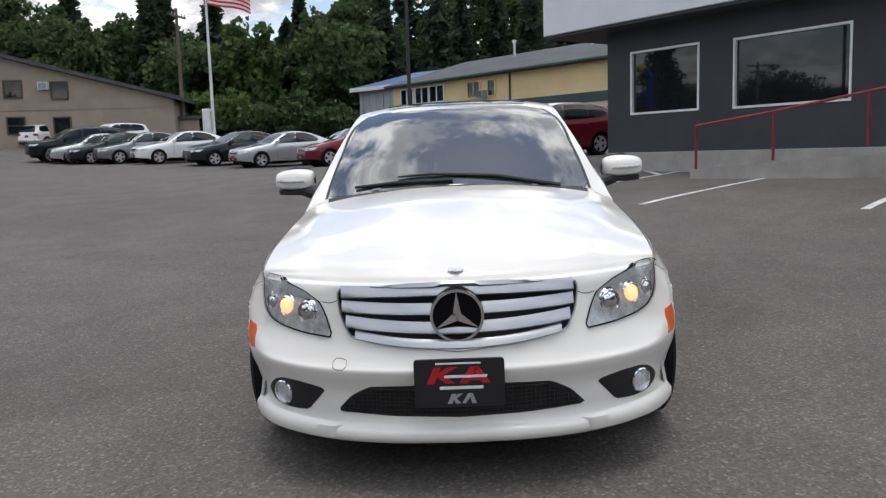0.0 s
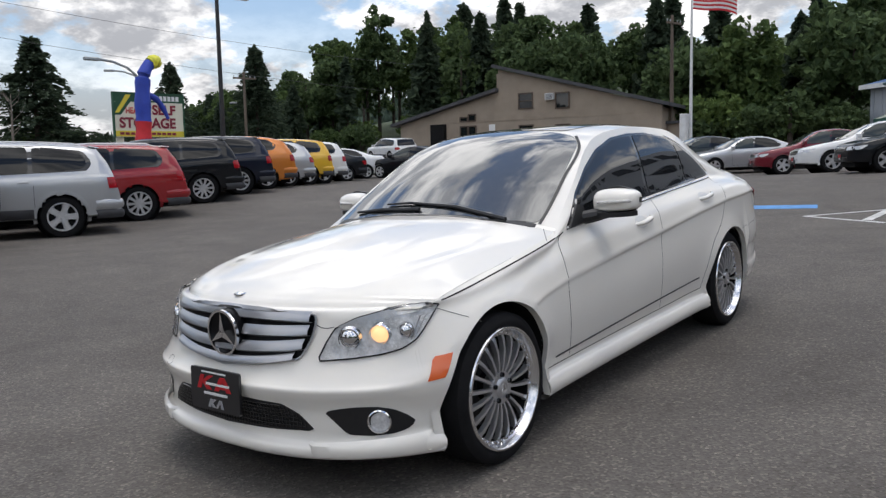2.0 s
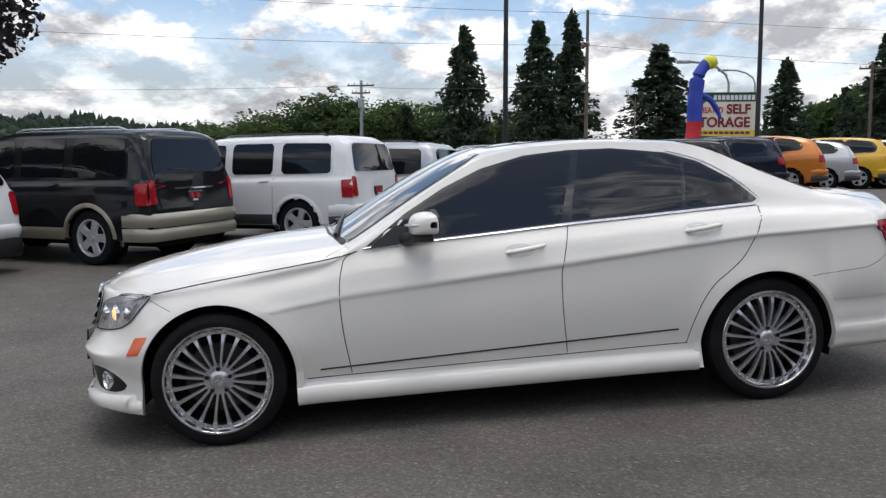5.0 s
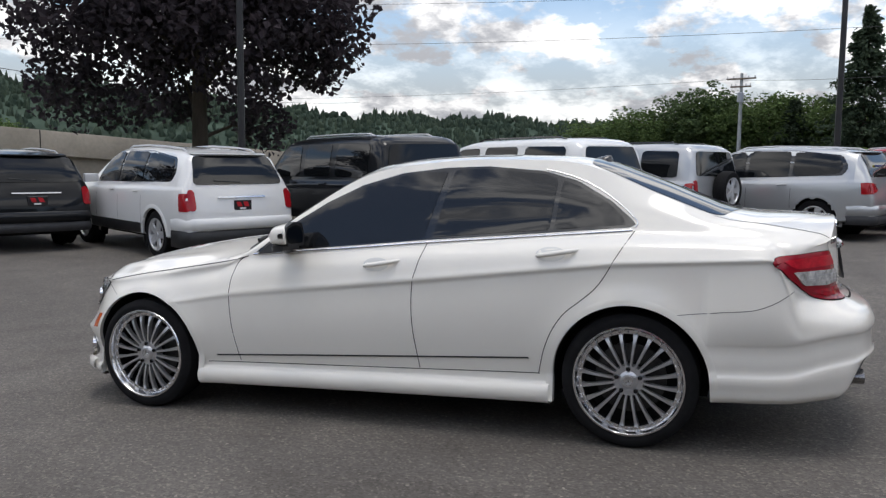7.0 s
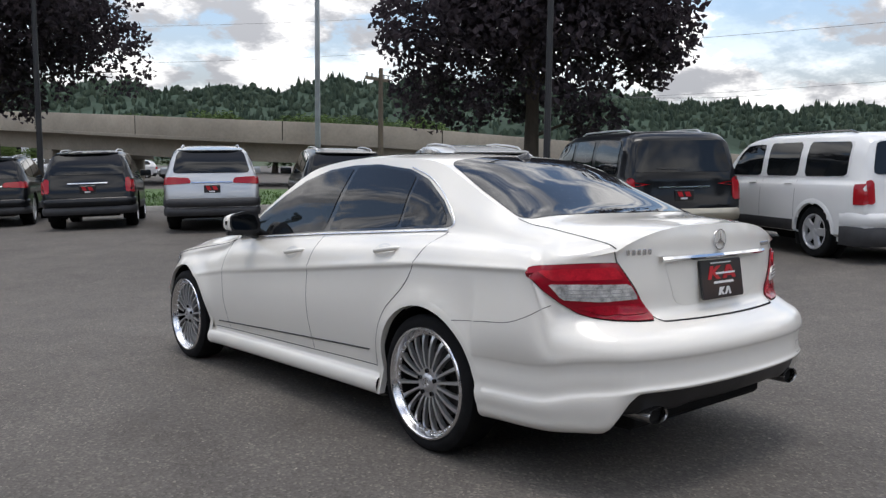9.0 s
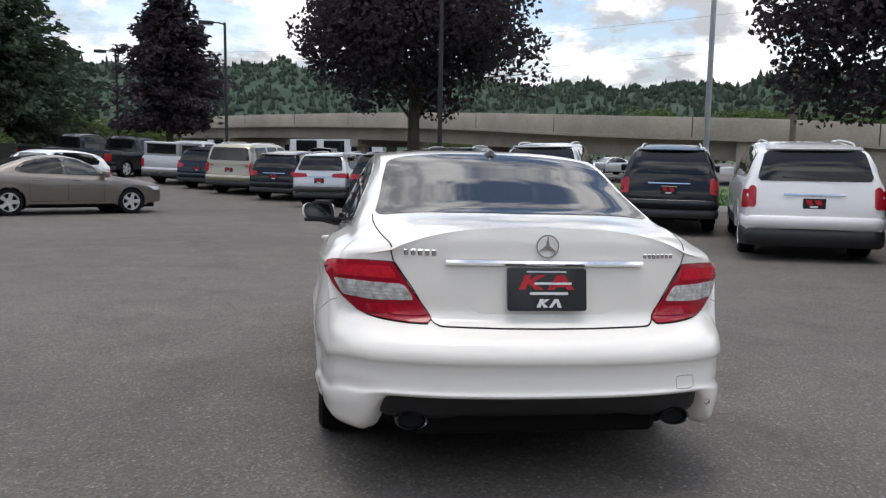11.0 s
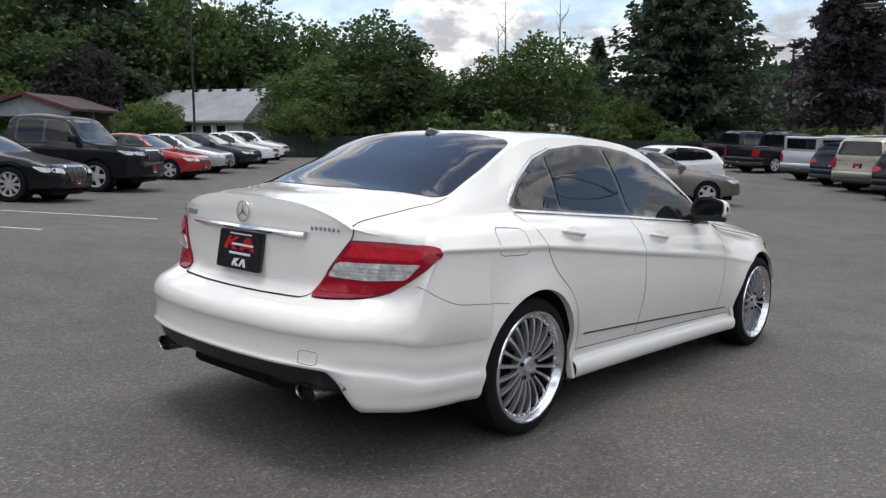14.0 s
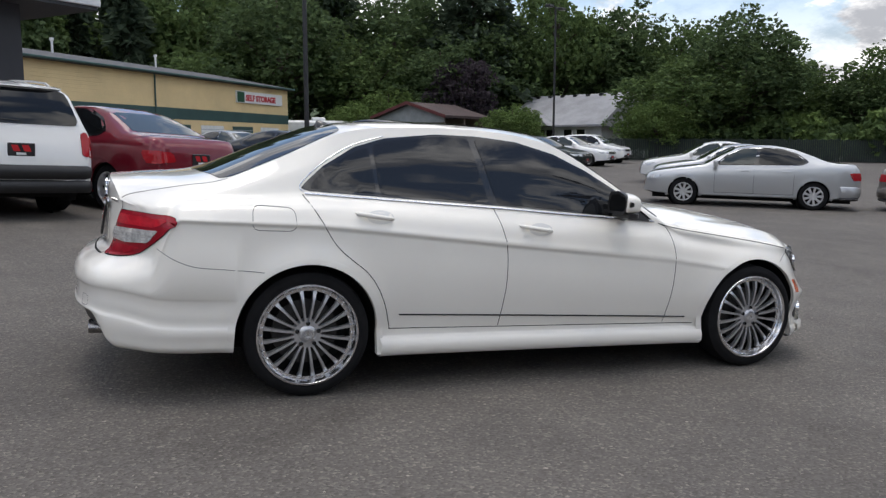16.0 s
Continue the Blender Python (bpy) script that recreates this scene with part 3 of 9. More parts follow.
def build_wheel(parent, x, y, side):
    """A tyre on a deep-lipped many-spoked alloy, with disc and bolts."""
    n = 64
    X = lambda d: d * side
    bm = bmesh.new()
    add_lathe(bm, [(-.20, .252), (-.212, .285), (-.19, .312), (-.15, .3175), (-.06, .3178), (-.022, .312), (-.004, .290), (-.002, .268), (-.010, .252), (-.05, .247)], n, "x", (x, y, HUB_Z), sx=side)
    w = part("wheel", bmesh.new(), M_RUBBER, parent)
    part("tyre", bm, M_RUBBER, w, "black low-profile tyre")
    bm = bmesh.new()
    add_lathe(bm, [(-.006, .259), (.0, .255), (.001, .247), (-.004, .243), (-.024, .239), (-.034, .233), (-.036, .219)], n, "x", (x, y, HUB_Z), sx=side)
    part("rim", bm, M_ALU, w, "polished stepped rim lip")
    # alloy barrel coloured near black: the shade inside the wheel is painted in
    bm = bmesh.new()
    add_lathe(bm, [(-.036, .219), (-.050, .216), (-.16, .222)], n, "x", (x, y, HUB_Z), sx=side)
    part("shaded_barrel", bm, M_WELL, w)
    bm = bmesh.new()
    for k in range(36):
        a = 2 * math.pi * k / 36
        c = Vector((x - X(.033), y + .2255 * math.cos(a), HUB_Z + .2255 * math.sin(a)))
        add_lathe(bm, [(.0, .0001), (.004, .0035), (.0, .005)], 6, "x", c, sx=side)
    tagged(part("rivets", bm, M_CHROME, w), kind="stuff")
    bm = bmesh.new()
    ns = 20
    for k in range(ns):
        a = 2 * math.pi * (k + .5) / ns
        d, p = Vector((0, math.cos(a), math.sin(a))), Vector((0, -math.sin(a), math.cos(a)))
        c = Vector((x, y, HUB_Z))
        rows = []
        for rad, wid, out in ((.052, .0062, -.030), (.10, .0066, -.020), (.16, .0074, -.018), (.203, .0098, -.026), (.220, .0135, -.035)):
            m0 = c + d * rad
            rows.append([m0 + p * wid + Vector((X(out - .022), 0, 0)), m0 + p * wid * .8 + Vector((X(out), 0, 0)), m0 - p * wid * .8 + Vector((X(out), 0, 0)), m0 - p * wid + Vector((X(out - .022), 0, 0))])
        add_grid(bm, rows)
    part("spokes", bm, M_SPOKE, w, "thin radial alloy spokes", angle=25)
    bm = bmesh.new()
    add_lathe(bm, [(-.02, .0001), (-.014, .022), (-.016, .034), (-.026, .045), (-.026, .068), (-.04, .074), (-.07, .074)], 40, "x", (x, y, HUB_Z), sx=side)
    part("hub", bm, M_SPOKE, w)
    bm = bmesh.new()
    star_shape(bm, (0, 0), .022, .003, lambda a, b, c: Vector((x - X(.0165) + X(c), y + a, HUB_Z + b)))
    part("emblem", bm, M_CHROME, w)
    for k in range(5):
        a = 2 * math.pi * k / 5 + math.pi / 2
        bm = bmesh.new()
        add_lathe(bm, [(-.028, .011), (-.016, .011), (-.015, .008), (-.022, .006), (-.022, .0001)], 8, "x", (x, y + .056 * math.cos(a), HUB_Z + .056 * math.sin(a)), sx=side)
        part("wheel_bolt", bm, M_GLOSSBLACK, w, angle=20)
    bm = bmesh.new()
    add_lathe(bm, [(-.115, .06), (-.10, .075), (-.10, .165), (-.125, .165)], 40, "x", (x, y, HUB_Z), sx=side)
    # steel darkened so that the gaps between spokes look shaded
    part("brake_disc", bm, varied("shaded_disc_steel", (.07, .068, .066), .5, .3, 20, 90, metal=.9), w, angle=30)
    # added flat black disc that stands for the shade behind the spokes
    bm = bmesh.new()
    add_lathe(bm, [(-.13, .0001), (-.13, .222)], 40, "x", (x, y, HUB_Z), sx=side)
    part("spoke_shade_disc", bm, M_WELL, w)
    return w


def plate_art(parent, place, w, h, low):
    """A dealer's plate: dark board, slanted red marks, pale bars of print."""
    bm = bmesh.new()
    add_prism(bm, rounded([(-w / 2, -h / 2), (w / 2, -h / 2), (w / 2, h / 2), (-w / 2, h / 2)], .012), 0, .012, place)
    b = part("licence_plate", bm, M_PLATE, parent, "black dealer plate with red marks")

    def marks(name, rows, m, t=.0145):
        for r in rows:
            bm = bmesh.new()
            add_prism(bm, [(a * w, c * h) for a, c in r], .010, t, place)
            part(name, bm, m, b, smooth=False)
    marks("red_mark", [[(-.36, .0), (-.28, .0), (-.20, .34), (-.28, .34)], [(-.28, .16), (-.20, .16), (-.02, .34), (-.12, .34)], [(-.26, .17), (-.17, .17), (-.05, .0), (-.15, .0)],
                       [(.0, .0), (.09, .0), (.22, .34), (.12, .34)], [(.16, .30), (.22, .34), (.34, .0), (.25, .0)], [(.05, .06), (.30, .06), (.28, .13), (.08, .13)]], M_SIGNRED)
    marks("white_print", [[(-.17, .12), (.30, .12), (.31, .17), (-.16, .17)]], M_SIGNWHITE, .0165)
    marks("print_bar", [[(-.22, -.12), (.26, -.12), (.26, -.06), (-.22, -.06)], [(-.26, .40), (.24, .40), (.24, .435), (-.26, .435)]], M_SIGNWHITE)
    m2 = M_GREYBAR if low else M_SIGNWHITE
    marks("lower_mark", [[(-.14, -.42), (-.09, -.42), (-.04, -.22), (-.09, -.22)], [(-.08, -.33), (-.05, -.33), (.03, -.22), (-.02, -.22)], [(-.07, -.32), (-.03, -.34), (.01, -.42), (-.05, -.42)],
                         [(.02, -.42), (.06, -.42), (.14, -.22), (.09, -.22)], [(.11, -.24), (.14, -.22), (.18, -.42), (.13, -.42)]], m2)
    return b


def build_hero():
    car = thing("saloon_car", "white four-door saloon with tinted windows and many-spoked alloys", "car")
    half, top = hero_shell()
    both = half.copy()
    tmp = bpy.data.meshes.new("tmp")
    top.to_mesh(tmp)
    both.from_mesh(tmp)
    bpy.data.meshes.remove(tmp)
    skin = Skin(both)
    both.free()
    # open the wheel arches and the rear valance in the flank sheet
    dead = []
    for v in half.verts:
        if abs(v.co.x) > .55:
            for ay, r in ARCHES:
                d = Vector((v.co.y - ay, v.co.z - HUB_Z))
                if v.co.z > HUB_Z and abs(d.length - r) < .012:
                    d = d.normalized() * r
                    v.co.y, v.co.z = ay + d.x, HUB_Z + d.y
                elif v.co.z <= HUB_Z and abs(abs(d.x) - r) < .012:
                    v.co.y = ay + math.copysign(r, d.x)
    for f in half.faces:
        for v in f.verts:
            c = v.co
            if abs(c.x) > .55 and any(math.hypot(c.y - ay, c.z - HUB_Z) < r - .003 if c.z > HUB_Z else abs(c.y - ay) < r - .003 for ay, r in ARCHES):
                dead.append(f)
                break
    bmesh.ops.delete(half, geom=dead, context="FACES")
    body = part("body", half, M_WHITE, car, angle=50)
    part("upper_body", top, M_WHITE, body, angle=40)

    # arch lips, housings, underside
    for side in (1, -1):
        for ay, r in ARCHES:
            bm = bmesh.new()
            rows = []
            low = .246 if ay > 0 else .185
            line = [(ay + r, low)] + arch_line(ay, r, 0, 180, 60) + [(ay - r, .20 if ay > 0 else .178)]
            for a, b in line:
                d = Vector((a - ay, max(b, HUB_Z) - HUB_Z)).normalized()
                p0, _ = skin.hit("x", a + d.x * .030, b + d.y * .030, side)
                p1, _ = skin.hit("x", a, b, side)
                x0, x1 = abs(p0.x), abs(p1.x)
                pm, _ = skin.hit('x', a + d.x * .016, b + d.y * .016, side)
                rows.append([Vector(((x0 + .0002) * side, a + d.x * .032, b + d.y * .032)), Vector(((abs(pm.x) + .0022) * side, a + d.x * .016, b + d.y * .016)), Vector(((x1 + .002) * side, a - d.x * .002, b - d.y * .002)), Vector(((x1 - .03) * side, a - d.x * .004, b - d.y * .004))])
            add_grid(bm, rows, flip=side < 0)
            part("arch_lip", bm, M_WHITE, body, angle=60)
            bm = bmesh.new()
            rows = [[Vector((x * side, a, b)) for x in (min(.85, abs(skin.hit("x", a, b, side)[0].x) - .02), .70, .58)] for a, b in [(ay + r, .2)] + arch_line(ay, r - .004, 0, 180, 36) + [(ay - r, .2)]]
            add_grid(bm, rows)
            add_grid(bm, [[Vector((.58 * side, ay + (r - .004) * math.cos(radians(a)) * k, HUB_Z + (r - .004) * math.sin(radians(a)) * k - (1 - k) * .1)) for k in (1, .5, .0)] for a in np.linspace(-20, 200, 36)])
            part("wheel_housing", bm, M_WELL, body)
    part("underbody", boxes((-.72, .72, -1.0, 1.0, .17, .24), (-.56, .56, -1.95, 1.0, .19, .30), (-.50, .50, 1.0, 2.25, .22, .34), (-.70, .70, -1.9, -1.76, .19, .24), (-.60, .60, 1.80, 2.24, .30, .34), bevel=.02), M_WELL, car)

    # glazing
    def strip_part(name, lines, kind, width, off, m, rise=0.0, side=None, parent=body, label="", smooth=True):
        for s in (1, -1) if side is None else (side,):
            for ln in lines:
                bm = bmesh.new()
                skin.strip(bm, kind, ln, width, off, s, rise=rise, smooth=smooth)
                bmesh.ops.recalc_face_normals(bm, faces=bm.faces)
                part(name, bm, m, parent, label, angle=60)

    dlo = [(-.655, .905), (-.42, .918), (.0, .944), (.35, .968), (.8, .990), (1.375, 1.022), (1.405, 1.035), (1.38, 1.065), (1.29, 1.145), (1.12, 1.248), (.95, 1.302), (.66, 1.336), (.42, 1.336), (.18, 1.316), (-.05, 1.258), (-.25, 1.170), (-.45, 1.055)]
    for s in (1, -1):
        part("side_trim", skin.patch("x", dlo, .0015, s, .05, .003), M_GLOSSBLACK, body, "gloss black window surround")
        front = [(-.50, .925), (-.42, .932), (.0, .955), (.335, .978), (.435, 1.318), (.30, 1.312), (.18, 1.300), (-.05, 1.242), (-.25, 1.153), (-.44, 1.045), (-.51, .975)]
        rear = [(.385, .980), (.8, 1.003), (.99, 1.013), (1.02, 1.262), (.95, 1.287), (.66, 1.322), (.475, 1.322)]
        fixed = [(1.015, 1.015), (1.36, 1.034), (1.345, 1.068), (1.27, 1.140), (1.12, 1.225), (1.045, 1.252)]
        for nm, pl in (("front_side_window", front), ("rear_side_window", rear), ("quarter_window", fixed)):
            part(nm, skin.patch("x", rounded(pl, .012, 3), .0045, s, .04, .004), M_TINT, body, "dark tinted glass")
    ws = [(-.665, -.735), (-.45, -.800), (0, -.825), (.45, -.800), (.665, -.735), (.655, -.62), (.62, -.40), (.565, -.13), (.50, -.045), (.25, -.015), (0, -.005), (-.25, -.015), (-.50, -.045), (-.565, -.13), (-.62, -.40), (-.655, -.62)]
    part("windscreen", skin.patch("z", rounded(ws, .03, 4), .003, 1, .05, .004), M_TINT_OLD, body, "windscreen mirroring clouds")
    edge = bmesh.new()
    skin.strip(edge, "z", [(.672, -.74), (.662, -.62), (.628, -.40), (.574, -.13), (.505, -.035)], .016, .003, smooth=True)
    bmesh.ops.recalc_face_normals(edge, faces=edge.faces)
    part("windscreen_seal", edge, M_BLACK, body)
    edge = bmesh.new()
    skin.strip(edge, "z", [(-.672, -.74), (-.662, -.62), (-.628, -.40), (-.574, -.13), (-.505, -.035)], .016, .003, smooth=True)
    bmesh.ops.recalc_face_normals(edge, faces=edge.faces)
    part("windscreen_seal", edge, M_BLACK, body)
    rg = [(-.50, 1.165), (-.25, 1.152), (0, 1.148), (.25, 1.152), (.50, 1.165), (.545, 1.21), (.578, 1.40), (.606, 1.60), (.632, 1.745), (.60, 1.795), (.3, 1.865), (0, 1.885), (-.3, 1.865), (-.60, 1.795), (-.632, 1.745), (-.606, 1.60), (-.578, 1.40), (-.545, 1.21)]
    part("rear_window", skin.patch("z", rounded(rg, .03, 4), .003, 1, .05, .004), M_TINT, body, "tinted rear window mirroring sky")
    part("roof_glass", skin.patch("z", rounded([(-.40, .02), (.40, .02), (.42, .12), (.42, .75), (-.42, .75), (-.42, .12)], .05), .003, 1, .06, .003), M_GLOSSBLACK, body, "dark glass sunroof")

    # waist chrome, gaps, rubbing strips
    strip_part("waist_chrome", [[(-.67, .893), (-.42, .907), (.0, .932), (.35, .955), (.8, .978), (1.39, 1.010)]], "x", .011, .003, M_CHROME, .003)
    strip_part("window_chrome", [[(1.40, 1.02), (1.415, 1.04), (1.39, 1.072), (1.30, 1.153), (1.125, 1.258), (.955, 1.311)]], "x", .006, .003, M_CHROME, .002)
    gaps = [[(-.70, .885), (-.755, .86), (-.785, .78), (-.795, .66), (-.79, .55), (-.755, .30)],
            [(.365, .958), (.335, .86), (.305, .74), (.30, .60), (.325, .318)],
            [(1.40, 1.005), (1.335, .90), (1.232, .745), (1.16, .685), (1.09, .63), (1.03, .55), (.985, .45), (.95, .325)],
            [(-.97, .285), (-.4, .296), (.3, .310), (.955, .325)]]
    strip_part("panel_gap", gaps, "x", .0042, .0008, M_GAP)
    strip_part("hood_gap", [[(-1.665, .736), (-1.45, .772), (-1.2, .806), (-.95, .838), (-.856, .851), (-.79, .862), (-.70, .884)]], "x", .0045, .0010, M_GAP)
    strip_part("bumper_seam", [[(-1.685, .708), (-1.62, .676), (-1.56, .648), (-1.53, .632)], [(1.565, .634), (1.78, .653), (1.95, .672), (2.01, .696), (2.085, .742)]], "x", .003, .0008, M_SOFTGAP)
    strip_part("hood_front_gap", [[(.432, .676), (.46, .664), (.496, .668)], [(-.432, .676), (-.46, .664), (-.496, .668)]], "y", .0035, .001, M_SOFTGAP, side=-1)
    strip_part("cowl_gap", [[(.772, -.850), (.735, -.80), (.70, -.752)], [(-.772, -.850), (-.735, -.80), (-.70, -.752)]], "z", .0035, .001, M_SOFTGAP, side=1)
    strip_part("rubbing_strip", [[(-.905, .3275), (.905, .4005)]], "x", .008, .001, M_BLACK, .004, smooth=False)
    fuel = rounded([(1.45, .835), (1.66, .838), (1.655, .955), (1.455, .945)], .035)
    strip_part("fuel_flap_gap", [list(fuel) + [fuel[0]]], "x", .0034, .0008, M_SOFTGAP, side=-1, smooth=False)

    # door handles
    for s in (1, -1):
        for ya, za, yb, zb in ((.022, .838, .232, .866), (.945, .896, 1.155, .924)):
            bm = bmesh.new()
            rows = []
            for k in range(15):
                t = k / 14
                p, nn = skin.hit("x", ya + (yb - ya) * t, za + (zb - za) * t, s)
                lift = .040 * (1 - abs(2 * t - 1) ** 4.0) - .004
                hgt = .0125 * (1 - .35 * abs(2 * t - 1) ** 3)
                c = p + Vector((s, 0, 0)) * lift
                rows.append([c + Vector((-s * .016, 0, -hgt)), c + Vector((0, 0, -hgt * .75)), c + Vector((s * .003, 0, 0)), c + Vector((0, 0, hgt * .75)), c + Vector((-s * .016, 0, hgt))])
            add_grid(bm, rows, closed_v=True, flip=s > 0)
            bmesh.ops.recalc_face_normals(bm, faces=bm.faces)
            part("door_handle", bm, M_WHITE, body, angle=70)
            # flat oval in darker white: shade of the finger recess, painted on
            cy, cz = (ya + yb) / 2 - .03, (za + zb) / 2 - .006
            bm = skin.patch("x", [(cy + .075 * math.cos(a), cz + .034 * math.sin(a)) for a in np.linspace(0, 2 * math.pi, 25)[:-1]], .0012, s, .03, 0)
            part("handle_recess_shade", bm, base_mat("shaded_recess_white", (.66, .655, .63), .35, 0, .5, .6), body)

    # mirrors
    for s in (1, -1):
        mir = part("door_mirror", bmesh.new(), M_WHITE, car, "white door mirror with lamp strip")
        bm = bmesh.new()
        rows = []
        for k in range(17):
            t = k / 16
            a = math.pi * (t - .5)
            xx = .905 + .110 * math.sin(a)
            sc = max(.03, math.cos(a)) ** .38
            row = []
            for j in range(28):
                b = 2 * math.pi * j / 28
                cy, cz = math.cos(b), math.sin(b)
                yy = -.372 + .035 * t + (.095 if cy < 0 else .028) * abs(cy) ** .7 * math.copysign(1, cy) * sc
                up = (.074 - .020 * t) if cz > 0 else .052
                zz = .998 + .008 * t + up * abs(cz) ** (.85 if cz > 0 else .35) * math.copysign(1, cz) * sc
                row.append(Vector((xx * s, yy, zz)))
            rows.append(row)
        add_grid(bm, rows, closed_v=True, flip=s < 0)
        bmesh.ops.recalc_face_normals(bm, faces=bm.faces)
        part("shell", bm, M_WHITE, mir, angle=60)
        bm = bmesh.new()
        under = [(.800, -.440), (.84, -.460), (.94, -.448), (.995, -.405), (1.006, -.345), (.81, -.352)]
        add_prism(bm, rounded(under, .02), .926, .950, lambda a, b, c: Vector((a * s, b, c + .02 * (a - .80))))
        part("mirror_base", bm, M_BLACK, mir, "black mirror underside", angle=30)
        bm = bmesh.new()
        add_prism(bm, rounded([(.800, .944), (.985, .950), (1.006, 1.0), (.998, 1.050), (.91, 1.076), (.815, 1.066), (.796, 1.0)], .02), -.356, -.332, lambda a, b, c: Vector((a * s, c + .07 * (a - .80), b)))
        part("mirror_rim", bm, M_BLACK, mir, angle=30)
        bm = bmesh.new()
        add_prism(bm, rounded([(.822, .960), (.980, .965), (.996, 1.002), (.988, 1.044), (.90, 1.060), (.834, 1.048), (.816, 1.0)], .02), -.333, -.329, lambda a, b, c: Vector((a * s, c + .07 * (a - .80), b)))
        part("mirror_glass", bm, base_mat("mirror_glass", (.07, .075, .08), .05, 1.0), mir, "mirror glass", angle=30)
        bm = bmesh.new()
        add_tube(bm, [(.84 * s, -.462, 1.002), (.90 * s, -.463, 1.004), (.955 * s, -.449, 1.006), (.99 * s, -.420, 1.006), (1.008 * s, -.385, 1.004)], [.006, .0085, .0085, .0075, .004], 8)
        part("indicator_strip", bm, M_CLEARLENS, mir, "clear indicator strip")
        bm = bmesh.new()
        add_tube(bm, [(.74 * s, -.47, .925), (.80 * s, -.44, .935), (.87 * s, -.40, .952), (.93 * s, -.38, .955)], [.035, .034, .03, .02], 10)
        add_prism(bm, [(-.64, .895), (-.45, .912), (-.45, .99), (-.505, 1.0)], 0, .014, lambda a, b, c: skin.hit("x", a, b, s)[0] + Vector(((c) * s, 0, 0)))
        part("mirror_foot", bm, M_BLACK, mir)

    # wipers, aerial, washer strip
    for pts in (((.52, -.80, 1.0), (.20, -.77, 1.008), (-.12, -.745, 1.024), (-.30, -.735, 1.03)), ((-.02, -.80, 1.002), (-.30, -.78, .995), (-.52, -.745, .985))):
        bm = bmesh.new()
        path = [Vector((a, b, skin.hit("z", a, b)[0].z + .016)) for a, b, _ in pts]
        add_tube(bm, path, [.011, .010, .008, .005][:len(path)], 6)
        part("wiper", bm, M_BLACK, car)
    bm = bmesh.new()
    add_lathe(bm, [(-.01, .038), (.0, .036), (.012, .022), (.022, .009), (.025, .0001)], 14, "z", (0, 1.14, skin.hit("z", 0, 1.14)[0].z))
    for v in bm.verts:
        v.co.y = 1.14 + (v.co.y - 1.14) * 1.6 + max(0, v.co.z - 1.37) * 1.6
    part("roof_aerial", bm, M_GLOSSBLACK, car, "black roof aerial fin")
    bm = skin.patch("z", [(-.66, -.742), (-.4, -.805), (0, -.832), (.4, -.805), (.66, -.742), (.66, -.775), (.4, -.84), (0, -.865), (-.4, -.84), (-.66, -.775)], .002, 1, .05, .002)
    part("cowl", bm, M_BLACK, body)

    # front: grille, lamps, lower intakes, plate
    gr = rounded([(-.427, .716), (-.2, .729), (0, .733), (.2, .729), (.427, .716), (.430, .68), (.418, .620), (.385, .552), (.2, .523), (0, .505), (-.2, .523), (-.385, .552), (-.418, .620), (-.430, .68)], .014, 3)
    grille = part("grille", skin.patch("y", gr, .004, -1, .04, .006), M_DISC, body, "black grille with four silver louvres")
    bm = bmesh.new()
    skin.strip(bm, "y", list(gr) + [gr[0]], .008, .004, -1, rise=.005, smooth=False)
    bmesh.ops.recalc_face_normals(bm, faces=bm.faces)
    part("grille_frame", bm, M_SILVER, grille, "chrome grille surround")
    for z0, w, sag, hh in ((.702, .416, -.004, .027), (.653, .414, .012, .027), (.602, .400, .025, .027), (.560, .366, .034, .019)):
        bm = bmesh.new()
        rows = []
        for k in range(41):
            x = -w + 2 * w * k / 40
            z = z0 - sag * (1 - (x / w) ** 2)
            p, _ = skin.hit("y", x, z, -1)
            y = p.y
            rows.append([Vector((x, y - .004, z + hh)), Vector((x, y - .020, z + hh * .35)), Vector((x, y - .026, z - hh * .35)), Vector((x, y - .020, z - hh * .55)), Vector((x, y + .004, z - hh * .5))])
        add_grid(bm, rows)
        bmesh.ops.recalc_face_normals(bm, faces=bm.faces)
        part("louvre", bm, M_SILVER, grille, "silver louvre", angle=40)
    bm = bmesh.new()
    add_lathe(bm, [(-2.100, .0001), (-2.100, .088), (-2.094, .094), (-2.04, .096)], 40, "y", (0, 0, .630))
    part("emblem_disc", bm, M_DISC, grille)
    bm = bmesh.new()
    star_shape(bm, (0, .630), .094, .012, lambda a, b, c: Vector((a, -2.100 - c, b)))
    part("emblem_star", bm, M_CHROME, grille, "chrome three-pointed ring emblem")
    bm = bmesh.new()
    p, nn = skin.hit("z", 0, -2.0)
    add_lathe(bm, [(-.002, .029), (.003, .027), (.0045, .0001)], 24, "z", p)
    part("hood_badge", bm, M_CHROME, body)

    hl = [(-1.110, .546), (-1.07, .615), (-1.035, .664), (-.955, .699), (-.85, .720), (-.76, .729), (-.70, .731), (-.634, .728), (-.662, .692), (-.695, .650), (-.735, .605), (-.79, .577), (-.87, .562), (-.98, .553)]
    brow = [(-1.030, .667), (-.955, .698), (-.85, .719), (-.76, .728), (-.70, .730), (-.645, .727), (-.72, .708), (-.85, .690), (-.95, .680)]
